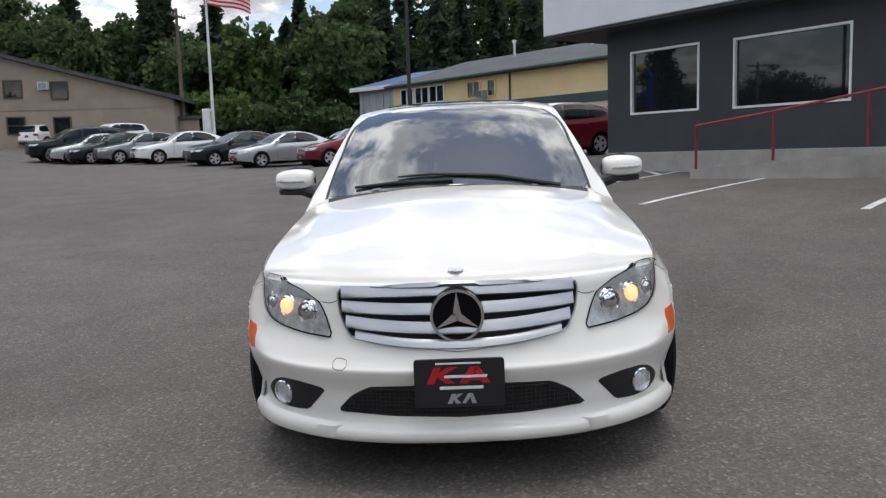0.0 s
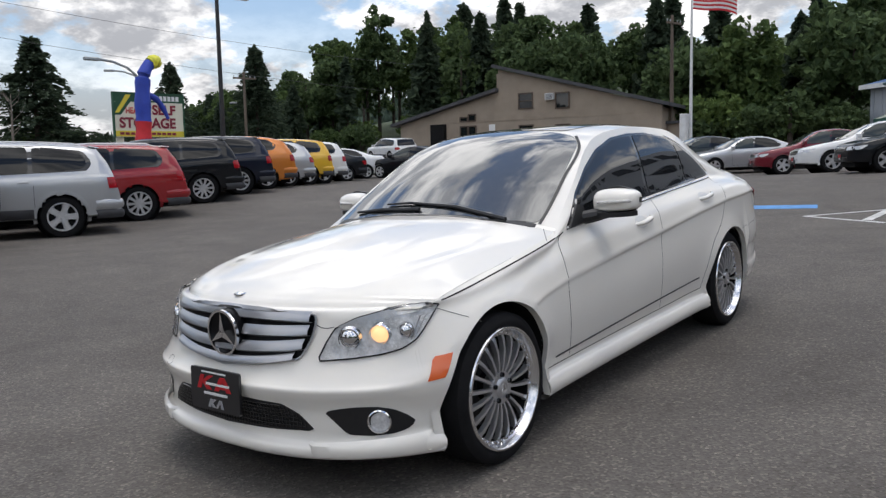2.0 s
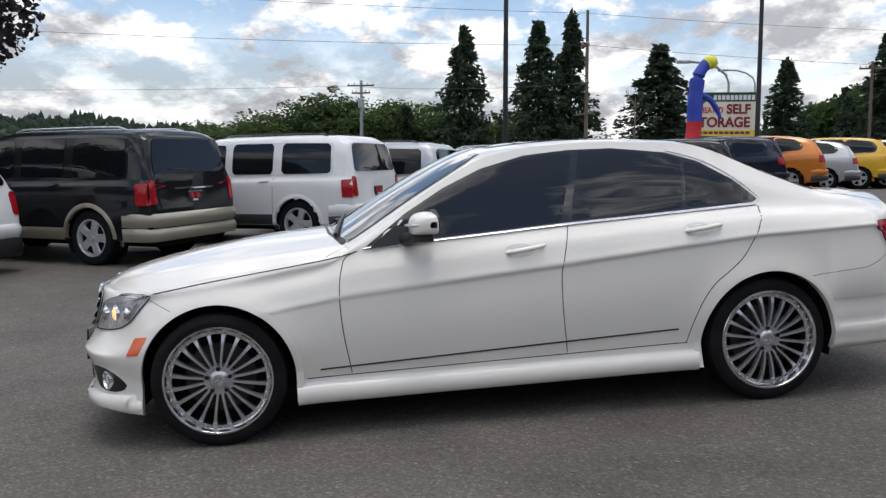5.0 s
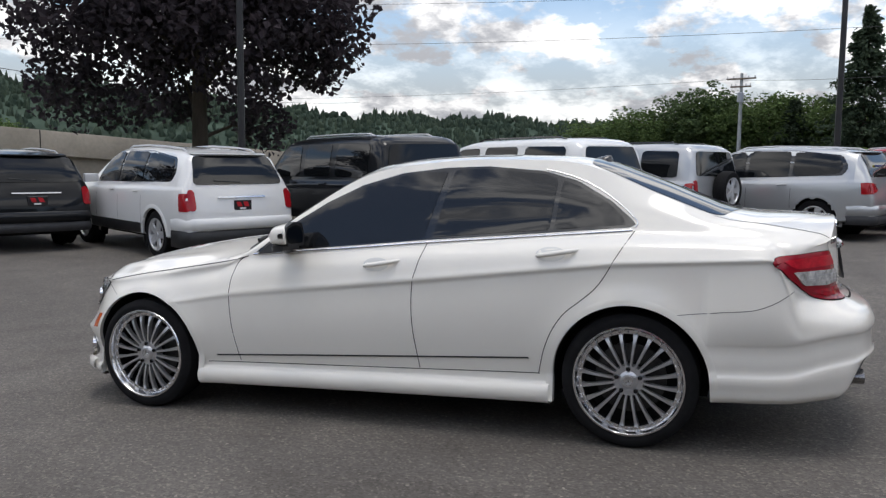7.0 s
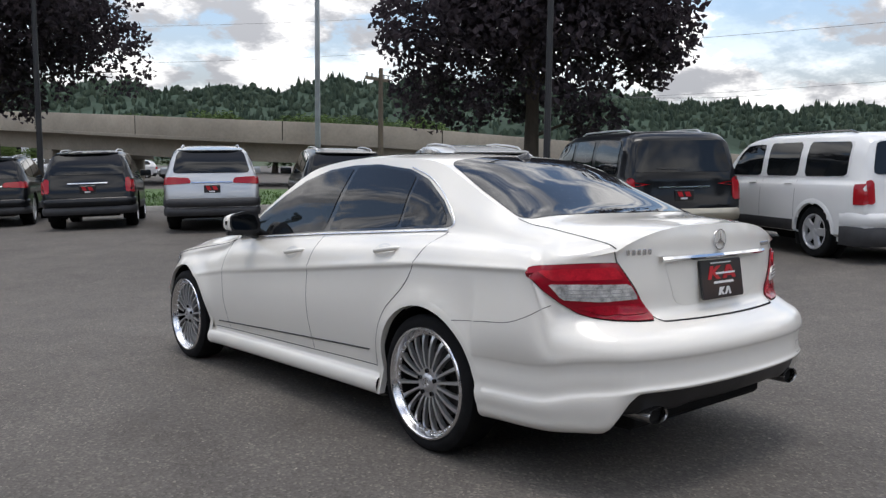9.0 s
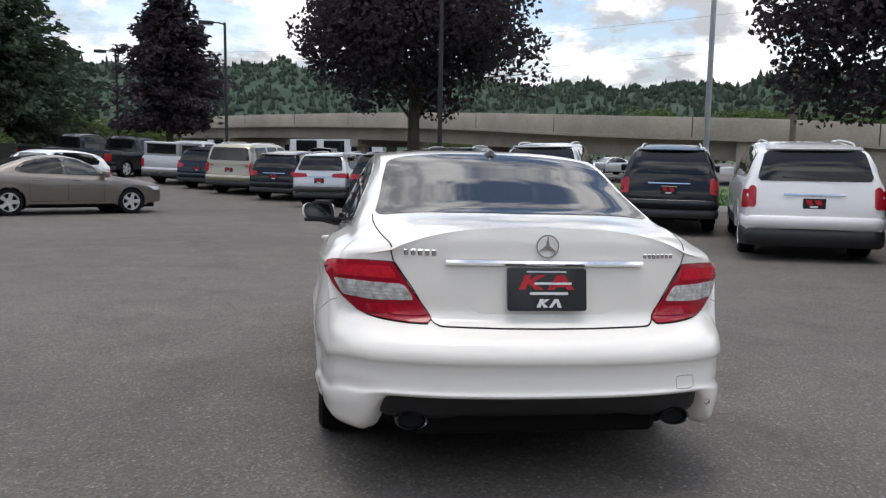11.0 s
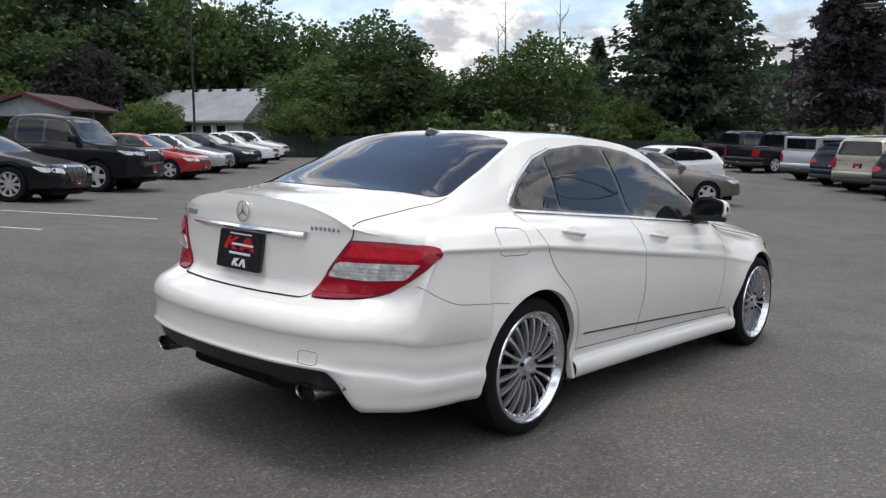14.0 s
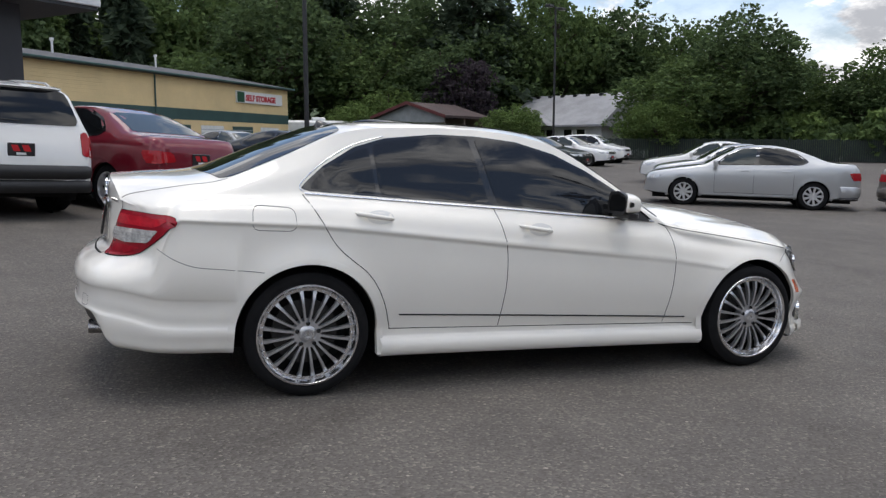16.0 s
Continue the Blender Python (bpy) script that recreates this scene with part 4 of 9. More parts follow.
    for s in (1, -1):
        pl = rounded(hl, .010, 3)
        lamp = part("headlight", skin.patch("f", pl, .0025, s, .025, .006), M_HOUSING, body, "headlight with lit projector")
        for ca, cz, r, m in ((-.872, .634, .034, M_GLOW), (-.985, .624, .037, M_CHROME), (-.775, .640, .026, M_CHROME)):
            p, nn = skin.hit("f", ca, cz, s)
            turn = Matrix.Translation(p) @ pose(0, 0, 0, 0, 0, 28 * s)
            bm = bmesh.new()
            add_lathe(bm, [(-.014, .0001), (-.012, r * .5), (-.006, r * .85), (.0, r)], 20, "y", (0, -.004, 0))
            bmesh.ops.transform(bm, matrix=turn, verts=bm.verts)
            part("projector_lens", bm, m, lamp, "warm lit lens" if m is M_GLOW else "")
            bm = bmesh.new()
            add_lathe(bm, [(.012, r * .98), (-.008, r * 1.03), (-.010, r * 1.12), (.006, r * 1.36)], 28, "y", (0, 0, 0))
            bmesh.ops.transform(bm, matrix=turn, verts=bm.verts)
            part("lens_ring", bm, M_CHROME, lamp)
        part("lamp_brow", skin.patch("f", rounded(brow, .006, 2), .006, s, .03, .006), M_BROW, lamp, "pale silver lamp brow")
        bm = bmesh.new()
        for a0, z0, a1, z1 in ((-.735, .622, -.690, .690), (-.755, .606, -.712, .690)):
            skin.strip(bm, "f", [(a0, z0), (a1, z1)], .004, .006, s, rise=.003, smooth=False)
        bmesh.ops.recalc_face_normals(bm, faces=bm.faces)
        part("lamp_rib", bm, M_GREYBAR, lamp)
        bm = bmesh.new()
        skin.strip(bm, "f", list(pl) + [pl[0]], .0055, .003, s, rise=.002, smooth=False)
        bmesh.ops.recalc_face_normals(bm, faces=bm.faces)
        part("lamp_seal", bm, M_GAP, lamp)
        g = part("lamp_cover", skin.patch("f", pl, .013, s, .03, .011), M_LAMPGLASS, lamp, "clear lamp cover")
        g.visible_shadow = False
        # lower intake and fog lamp
        fg = rounded([(-1.10, .360), (-1.04, .372), (-.98, .378), (-.90, .375), (-.84, .360), (-.79, .332), (-.755, .300), (-.79, .274), (-.84, .264), (-.93, .262), (-1.015, .270)], .010, 3)
        fog = part("fog_recess", skin.patch("f", fg, .0025, s, .03, .006), M_BLACK, body, "black fog lamp recess")
        p, nn = skin.hit("f", -.895, .318, s)
        turn = Matrix.Translation(p + nn * .006) @ pose(0, 0, 0, 0, 0, 33 * s)
        for nm, prof, m in (("fog_ring", [(.03, .046), (-.008, .046), (-.011, .041), (.002, .037)], M_CHROME), ("fog_lens", [(.0, .038), (-.005, .02), (-.006, .0001)], M_HOUSING)):
            bm = bmesh.new()
            add_lathe(bm, prof, 24, "y", (0, 0, 0))
            bmesh.ops.transform(bm, matrix=turn, verts=bm.verts)
            part(nm, bm, m, fog)
        part("side_marker", skin.patch("x", [(-1.802, .453), (-1.742, .459), (-1.690, .544), (-1.757, .537)], .003, s, .03, .004), M_AMBER, body, "orange side marker")
    intake = rounded([(-.448, .284), (-.39, .345), (-.32, .384), (-.1, .392), (.1, .392), (.32, .384), (.39, .345), (.448, .284), (.25, .274), (0, .266), (-.25, .274)], .012, 3)
    ink = part("lower_intake", skin.patch("y", intake, .002, -1, .04, .006), M_BLACK, body, "black mesh lower intake")
    bm = bmesh.new()
    for k in range(7):
        z = .284 + k * .0155
        w = np.interp(z, (.266, .284, .345, .384), (.05, .44, .385, .31)) - .012
        skin.strip(bm, "y", [(-w, z), (w, z)], .004, .003, -1, rise=.003, smooth=False)
    for k in range(-26, 27):
        x = k * .0165
        zb = np.interp(abs(x), (0, .25, .448), (.268, .276, .287)) + .005
        zt = np.interp(abs(x), (0, .1, .32, .39, .448), (.39, .39, .382, .343, .287)) - .005
        if zt > zb + .01:
            skin.strip(bm, "y", [(x, zb), (x, zt)], .003, .003, -1, rise=.0025, smooth=False)
    bmesh.ops.recalc_face_normals(bm, faces=bm.faces)
    part("mesh", bm, M_GLOSSBLACK, ink)
    plate_art(car, lambda a, b, c: Vector((a, -2.160 - c - (.408 - (.408 + b)) * .06, .408 + b)), .312, .168, True)
    tow = rounded([(-.45, .444), (-.40, .448), (-.40, .482), (-.45, .480)], .006)
    strip_part("tow_cover_seam", [list(tow) + [tow[0]]], "y", .0025, .0008, M_SOFTGAP, side=-1, smooth=False)
    # front splitter lip
    for s in (1, -1):
        bm = bmesh.new()
        rows = []
        for x in np.linspace(.42, .80, 18):
            p, nn = skin.hit("y", x * s, .205, -1)
            t = (x - .42) / .38
            p = p + Vector((0, .03 * (1 - ease(t, 0, .12)), 0))
            rows.append([p + Vector((0, .01, .038 + .02 * t)), p + Vector((0, -.012 * t - .004, .030 + .012 * t)), p + Vector((0, -.020 * t - .006, .004)), p + Vector((0, -.012 * t, -.014)), p + Vector((0, .03, -.016))])
        add_grid(bm, rows)
        bmesh.ops.recalc_face_normals(bm, faces=bm.faces)
        part("splitter_lip", bm, M_WHITE, body, angle=50)

    # rear: lamps, lid, bar, plate, valance, tailpipes
    tlp = [(-.812, .880), (-.838, .891), (-.925, .899), (-1.05, .905), (-1.166, .906), (-1.195, .862), (-1.24, .795), (-1.285, .726), (-1.324, .675), (-1.25, .677), (-1.15, .684), (-1.075, .695), (-1.015, .712), (-.945, .755), (-.875, .806), (-.822, .858)]
    for s in (1, -1):
        pl = rounded(tlp, .010, 3)
        tail = part("tail_light", skin.patch("r", pl, .008, s, .02, .012, dome=.006), M_RED, body, "red tail lamp with clear band")
        band = rounded([(-.900, .826), (-1.06, .825), (-1.212, .822), (-1.250, .764), (-1.10, .758), (-.955, .766)], .006, 2)
        part("reversing_lens", skin.patch("r", band, .0165, s, .03, .006), M_CLEARLENS, tail, "clear reversing lens")
        low = rounded([(-1.005, .735), (-1.10, .742), (-1.255, .744), (-1.295, .695), (-1.20, .694), (-1.10, .703)], .008, 3)
        part("lower_lens", skin.patch("r", low, .0155, s, .03, .004), M_DEEPRED, tail, "dark red lens")
        up = rounded([(-.855, .872), (-.95, .884), (-1.155, .890), (-1.192, .842), (-1.05, .842), (-.92, .838)], .008, 3)
        part("upper_lens", skin.patch("r", up, .0155, s, .03, .004), M_BRIGHTRED, tail, "bright red lens")
        bm = bmesh.new()
        for z in (.776, .790, .804):
            skin.strip(bm, "r", [(-.965, z), (-1.22, z)], .0025, .0172, s, rise=.001, smooth=False)
        bmesh.ops.recalc_face_normals(bm, faces=bm.faces)
        part("lens_rib", bm, M_GREYBAR, tail)
        bm = bmesh.new()
        skin.strip(bm, "r", list(pl) + [pl[0]], .005, .002, s, rise=.002, smooth=False)
        bmesh.ops.recalc_face_normals(bm, faces=bm.faces)
        part("lamp_seal", bm, M_GAP, tail)
    lid = [(.596, .95), (.586, .91), (.508, .80), (.438, .682), (.41, .670), (.2, .667), (0, .666), (-.2, .667), (-.41, .670), (-.438, .682), (-.508, .80), (-.586, .91), (-.596, .95)]
    strip_part("lid_gap", [lid], "y", .005, .001, M_GAP, side=1, smooth=False)
    strip_part("lid_top_gap", [[(.642, 1.755), (.646, 1.90), (.634, 2.05), (.612, 2.17), (.592, 2.238)], [(-.642, 1.755), (-.646, 1.90), (-.634, 2.05), (-.612, 2.17), (-.592, 2.238)]], "z", .005, .001, M_GAP, side=1)
    rec = rounded([(-.36, .895), (.36, .895), (.30, .735), (.25, .715), (-.25, .715), (-.30, .735)], .03)
    part("plate_recess", skin.patch("y", rec, .0012, 1, .05, .001), M_WHITE, body)
    bm = bmesh.new()
    rows = []
    for x in np.linspace(-.392, .392, 41):
        p, nn = skin.hit("y", x, .912, 1)
        rows.append([p + Vector((0, .002, .013)), p + Vector((0, .022, .010)), p + Vector((0, .028, .0)), p + Vector((0, .016, -.010)), p + Vector((0, .002, -.010))])
    add_grid(bm, rows)
    bmesh.ops.recalc_face_normals(bm, faces=bm.faces)
    part("handle_bar", bm, M_CHROME, body, "chrome lid bar", angle=30)
    p, nn = skin.hit("y", 0, .975, 1)
    bm = bmesh.new()
    star_shape(bm, (0, .978), .045, .008, lambda a, b, c: Vector((a, p.y + .002 + c, b)))
    part("lid_emblem", bm, M_CHROME, body)
    for x0, x1, n in ((.55, .42, 5), (-.40, -.54, 7)):
        for k in range(n):
            bm = bmesh.new()
            a = x0 + (x1 - x0) * (k + .12) / n
            b = x0 + (x1 - x0) * (k + .85) / n
            q, _ = skin.hit("y", (a + b) / 2, .945, 1)
            add_box(bm, min(a, b), max(a, b), q.y - .002, q.y + .004, .932, .956 if n == 5 else .949, .002)
            part("badge_bar", bm, M_CHROME, body, "chrome badge bar", smooth=False)
    py = skin.hit("y", 0, .81, 1)[0].y
    plate_art(car, lambda a, b, c: Vector((-a, py + .004 + c - b * .14, .813 + b)), .312, .162, False)
    bm = bmesh.new()
    rows = []
    for x in np.linspace(-.675, .675, 55):
        y = skin.hit("y", x, .47, 1)[0].y
        e = ease(abs(x), .60, .675)
        dip = .012 * ease(abs(x), .30, .42) * (1 - ease(abs(x), .60, .66))
        rows.append([Vector((x, y - d - .05 * e, z)) for d, z in ((.006, .436), (.010, .414), (.022, .396), (.040, .362 - dip), (.056, .344 - dip), (.095, .330 - dip), (.25, .324 - dip))])
    add_grid(bm, rows)
    bmesh.ops.recalc_face_normals(bm, faces=bm.faces)
    part("rear_valance", bm, M_BLACK, body, "matt black rear valance", angle=50)
    for s in (1, -1):
        bm = bmesh.new()
        add_lathe(bm, [(2.18, .040), (2.385, .043), (2.392, .041), (2.386, .037), (2.22, .034)], 28, "y", (.518 * s, 0, .322))
        for v in bm.verts:
            v.co.x = .518 * s + (v.co.x - .518 * s) * 1.45
            v.co.z = .322 + (v.co.z - .322) * .80
        tp = part("tailpipe", bm, M_PIPE, car, "oval chrome tailpipe")
        bm = bmesh.new()
        add_lathe(bm, [(2.365, .0001), (2.365, .0365)], 28, "y", (.518 * s, 0, .322))
        for v in bm.verts:
            v.co.x = .518 * s + (v.co.x - .518 * s) * 1.4
            v.co.z = .322 + (v.co.z - .322) * .80
        part("pipe_bore", bm, M_WELL, tp)
    tow2 = rounded([(-.585, .438), (-.505, .440), (-.505, .490), (-.585, .488)], .006)
    strip_part("tow_cover_seam", [list(tow2) + [tow2[0]]], "y", .0025, .0008, M_SOFTGAP, side=1, smooth=False)
    # scuff on the rear corner
    sc = skin.patch("y", rounded([(-.70, .365), (-.665, .385), (-.655, .375), (-.672, .345)], .01), .001, 1, .02, 0)
    part("scuff", sc, varied("scuffed_paint", (.36, .34, .31), .8, .6, 40, 160), body, "scuffed bare plastic")

    for s in (1, -1):
        for y in (AXLE_F, AXLE_R):
            build_wheel(car, .872 * s, y, s)
    return car


hero = build_hero()
hero.matrix_world = Matrix(((.999902, 0, -.014033, 0), (-.000605, .999070, -.043111, 0), (.014020, .043116, .998972, 0), (0, 0, 0, 1)))
# ---- ground ----
def asphalt():
    m = base_mat("asphalt", (.1, .1, .1), .85, 0, .35)
    bs = m.node_tree.nodes["Principled BSDF"]
    big = noise_tex(m, .18, 6, .6)
    mid = noise_tex(m, 1.6, 5, .6)
    c = ramp_node(m, big, ((.3, (.110, .099, .089)), (.7, (.150, .136, .122))))
    stain = ramp_node(m, noise_tex(m, .55, 7, .68, distortion=1.2), ((.34, (.84, .83, .82)), (.46, (1, 1, 1)), (.60, (1, 1, 1)), (.72, (1.14, 1.12, 1.09))))
    c = mixc(m, 1.0, c, stain, "MULTIPLY")
    c = mixc(m, 1.0, c, ramp_node(m, mid, ((.3, (.82, .82, .82)), (.7, (1.08, 1.08, 1.07)))), "MULTIPLY")
    tc = m.node_tree.nodes.new("ShaderNodeTexCoord")
    v = node(m, "ShaderNodeTexVoronoi", Scale=85.0)
    link(m, tc.outputs["Object"], v.inputs["Vector"])
    stone = ramp_node(m, v.outputs["Color"], ((.0, (.52, .52, .52)), (.72, (.95, .95, .95)), (.93, (1.5, 1.48, 1.45)), (1.0, (2.4, 2.35, 2.3))))
    c = mixc(m, 1.0, c, stone, "MULTIPLY")
    link(m, c, bs.inputs["Base Color"])
    bump(m, v.outputs["Distance"], .55, .004)
    return m


M_ASPHALT = asphalt()
M_LINE = varied("worn_line_paint", (.62, .62, .60), .7, .25, 6, 60)
M_BLUELINE = varied("worn_blue_paint", (.10, .30, .62), .7, .3, 5, 60)
M_GRASS = varied("grass", (.07, .13, .03), .9, .35, 1.2, 40, bumpiness=.4, depth=.03)
M_EARTH = varied("rough_grass", (.050, .075, .028), .95, .4, .15, 6, bumpiness=.4, depth=.1)
M_CONC = varied("concrete", (.36, .34, .31), .85, .22, 1.2, 30, bumpiness=.25)


def build_ground():
    a = np.concatenate([np.linspace(-2500, -170, 12), np.linspace(-150, -56, 20), np.linspace(-50, 50, 101), np.linspace(56, 150, 20), np.linspace(170, 2500, 12)])
    bm = bmesh.new()
    add_grid(bm, [[(x, y, float(ground_z(x, y))) for y in a] for x in a])
    for f in bm.faces:
        c = f.calc_center_median()
        f.material_index = int(wooded_rise(c.x, c.y) > .4 or c.x < -95 or c.x > 48 or c.y < -140 or (c.y > 60 and c.x > -60))
    single("ground", bm, [M_ASPHALT, M_EARTH], "grey asphalt car lot with pale grit", "ground", kind="structure")


build_ground()


def ground_strip(name, pts, width, mat, label, lift=.006):
    """A painted band laid along points of the ground."""
    bm = bmesh.new()
    line = even_line(pts, .25)
    rows = []
    for i, q in enumerate(line):
        d = line[min(i + 1, len(line) - 1)] - line[max(i - 1, 0)]
        n = np.array([-d[1], d[0]]) / (np.linalg.norm(d) + 1e-9) * width / 2
        rows.append([(*(q + n * k), ground_z(*(q + n * k)) + lift) for k in (-1, 1)])
    add_grid(bm, rows, flip=True)
    return single(name, bm, mat, label, "marking", kind="structure")
# ---- parked vehicles ----
# side shapes: share of the length from the nose, height of the middle, waist height, roof half-width share (all of the whole)
SHAPES = {
    "suv": [(0, .38, .36, .82), (.006, .48, .46, .84), (.02, .56, .535, .85), (.07, .605, .57, .86), (.20, .645, .60, .88), (.26, .675, .615, .87), (.33, .82, .625, .80), (.39, .93, .63, .755), (.46, .985, .635, .74), (.60, 1, .645, .735), (.76, .985, .655, .735), (.88, .955, .66, .735), (.925, .925, .66, .74), (.955, .80, .655, .77), (.975, .66, .63, .82), (.985, .56, .54, .85), (.995, .46, .44, .85), (1, .36, .34, .83)],
    "boxy": [(0, .40, .38, .80), (.006, .50, .48, .86), (.02, .57, .545, .88), (.06, .605, .575, .89), (.23, .64, .60, .89), (.275, .665, .61, .89), (.33, .84, .615, .84), (.37, .94, .615, .81), (.43, .985, .62, .80), (.60, 1, .625, .795), (.85, .995, .63, .79), (.935, .975, .63, .79), (.962, .93, .63, .80), (.985, .66, .62, .86), (.992, .50, .48, .87), (1, .38, .36, .85)],
    "sedan": [(0, .36, .34, .80), (.006, .44, .42, .80), (.02, .50, .475, .82), (.06, .545, .51, .84), (.14, .595, .55, .86), (.24, .645, .60, .87), (.285, .675, .62, .86), (.36, .82, .635, .78), (.43, .94, .645, .71), (.50, .99, .655, .69), (.60, .995, .67, .68), (.70, .94, .685, .69), (.78, .845, .695, .74), (.85, .755, .70, .80), (.90, .735, .695, .82), (.965, .72, .68, .82), (.985, .66, .62, .82), (.995, .52, .50, .82), (1, .36, .34, .80)],
    "hatch": [(0, .36, .34, .80), (.006, .45, .43, .82), (.02, .51, .485, .83), (.06, .56, .53, .85), (.18, .625, .585, .86), (.245, .67, .61, .85), (.32, .82, .625, .78), (.39, .935, .635, .72), (.47, .99, .645, .705), (.62, 1, .655, .70), (.78, .97, .67, .70), (.88, .92, .675, .71), (.93, .86, .675, .73), (.965, .70, .65, .79), (.985, .58, .55, .83), (1, .36, .34, .80)],
    "pickup": [(0, .40, .38, .78), (.006, .52, .50, .86), (.018, .585, .56, .88), (.05, .61, .58, .89), (.20, .64, .605, .89), (.25, .67, .61, .89), (.325, .95, .615, .76), (.40, .995, .62, .75), (.565, .985, .62, .75), (.605, .93, .62, .77), (.615, .64, .62, .88), (.80, .635, .62, .88), (.99, .63, .62, .88), (1, .36, .35, .84)],
}
# glazing by share of length and of height: windscreen (base, top), rear glass (top, base), side panes
PANES = {
    "suv": ((.265, .395), None, [[(.335, .66), (.50, .665), (.50, .945), (.43, .925), (.375, .83)], [(.515, .665), (.68, .675), (.68, .945), (.515, .95)], [(.695, .675), (.87, .715), (.885, .78), (.86, .885), (.695, .942)]]),
    "boxy": ((.282, .372), None, [[(.325, .65), (.50, .65), (.50, .92), (.40, .91), (.36, .83)], [(.53, .65), (.69, .65), (.69, .925), (.53, .925)], [(.725, .65), (.91, .655), (.905, .915), (.725, .925)]]),
    "sedan": ((.292, .425), (.70, .845), [[(.345, .675), (.515, .69), (.525, .945), (.46, .93), (.40, .84)], [(.53, .69), (.70, .705), (.745, .75), (.70, .86), (.62, .94), (.54, .95)]]),
    "hatch": ((.252, .388), None, [[(.31, .67), (.485, .68), (.485, .945), (.42, .925), (.365, .84)], [(.50, .68), (.69, .69), (.69, .94), (.50, .95)], [(.705, .69), (.84, .735), (.85, .80), (.80, .90), (.705, .935)]]),
    "pickup": ((.255, .328), None, [[(.29, .65), (.425, .65), (.425, .92), (.345, .91)], [(.44, .65), (.555, .65), (.555, .915), (.44, .92)]]),
}
M_REARGLASS = base_mat("privacy_glass", (.006, .007, .008), .025, 0, .4)
M_CARGLASS = base_mat("car_glass", (.030, .038, .036), .02, 0, .55)
M_ALLOY2 = varied("alloy_wheel", (.62, .62, .63), .3, .12, 14, 80, metal=.45, bumpiness=.03)
M_TAILRED = base_mat("tail_lens", (.34, .008, .014), .2, 0, .2, .6)
M_HEADLENS = varied("head_lens", (.62, .63, .64), .12, .35, 25, 90, metal=.3, coat=.9, bumpiness=.2)
M_GREYPLASTIC = varied("grey_cladding", (.034, .034, .037), .6, .2, 8, 90)
WHEELS = {}


def wheel_meshes(radius, width, spokes):
    key = (radius, width, spokes)
    if key not in WHEELS:
        bm = bmesh.new()
        rr = radius * .68
        add_lathe(bm, [(-width, rr), (-width, radius * .93), (-width * .85, radius), (-width * .15, radius), (-.004, radius * .93), (.0, radius * .8), (-.008, rr)], 28, "x")
        tyre = bpy.data.meshes.new("tyre")
        bm.to_mesh(tyre)
        bm.free()
        bm = bmesh.new()
        add_lathe(bm, [(-.004, rr * 1.01), (-.003, rr * .95), (-.03, rr * .90), (-.10, rr * .88)], 28, "x")
        for k in range(spokes):
            a = 2 * math.pi * k / spokes
            d, p = Vector((0, math.cos(a), math.sin(a))), Vector((0, -math.sin(a), math.cos(a)))
            w = .62 * rr / spokes * 1.9
            rows = []
            for q, ww, o in ((.05, 1.25, -.022), (.5, .85, -.014), (.93, 1.15, -.016)):
                c = d * rr * q
                rows.append([c + p * w * ww + Vector((o - .03, 0, 0)), c + p * w * ww * .8 + Vector((o, 0, 0)), c - p * w * ww * .8 + Vector((o, 0, 0)), c - p * w * ww + Vector((o - .03, 0, 0))])
            add_grid(bm, rows)
        add_lathe(bm, [(-.008, .0001), (-.010, rr * .17), (-.03, rr * .2)], 14, "x")
        rim = bpy.data.meshes.new("rim")
        bm.to_mesh(rim)
        bm.free()
        # added black disc: painted shade that fills the gaps between spokes
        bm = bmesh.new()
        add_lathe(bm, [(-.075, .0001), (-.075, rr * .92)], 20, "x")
        disc = bpy.data.meshes.new("spoke_shade_disc")
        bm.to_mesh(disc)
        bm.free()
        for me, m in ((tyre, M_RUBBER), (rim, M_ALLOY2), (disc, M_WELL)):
            me.materials.append(m)
            me.polygons.foreach_set("use_smooth", [True] * len(me.polygons))
            me.set_sharp_from_angle(angle=radians(40))
        WHEELS[key] = (tyre, rim, disc)
    return WHEELS[key]


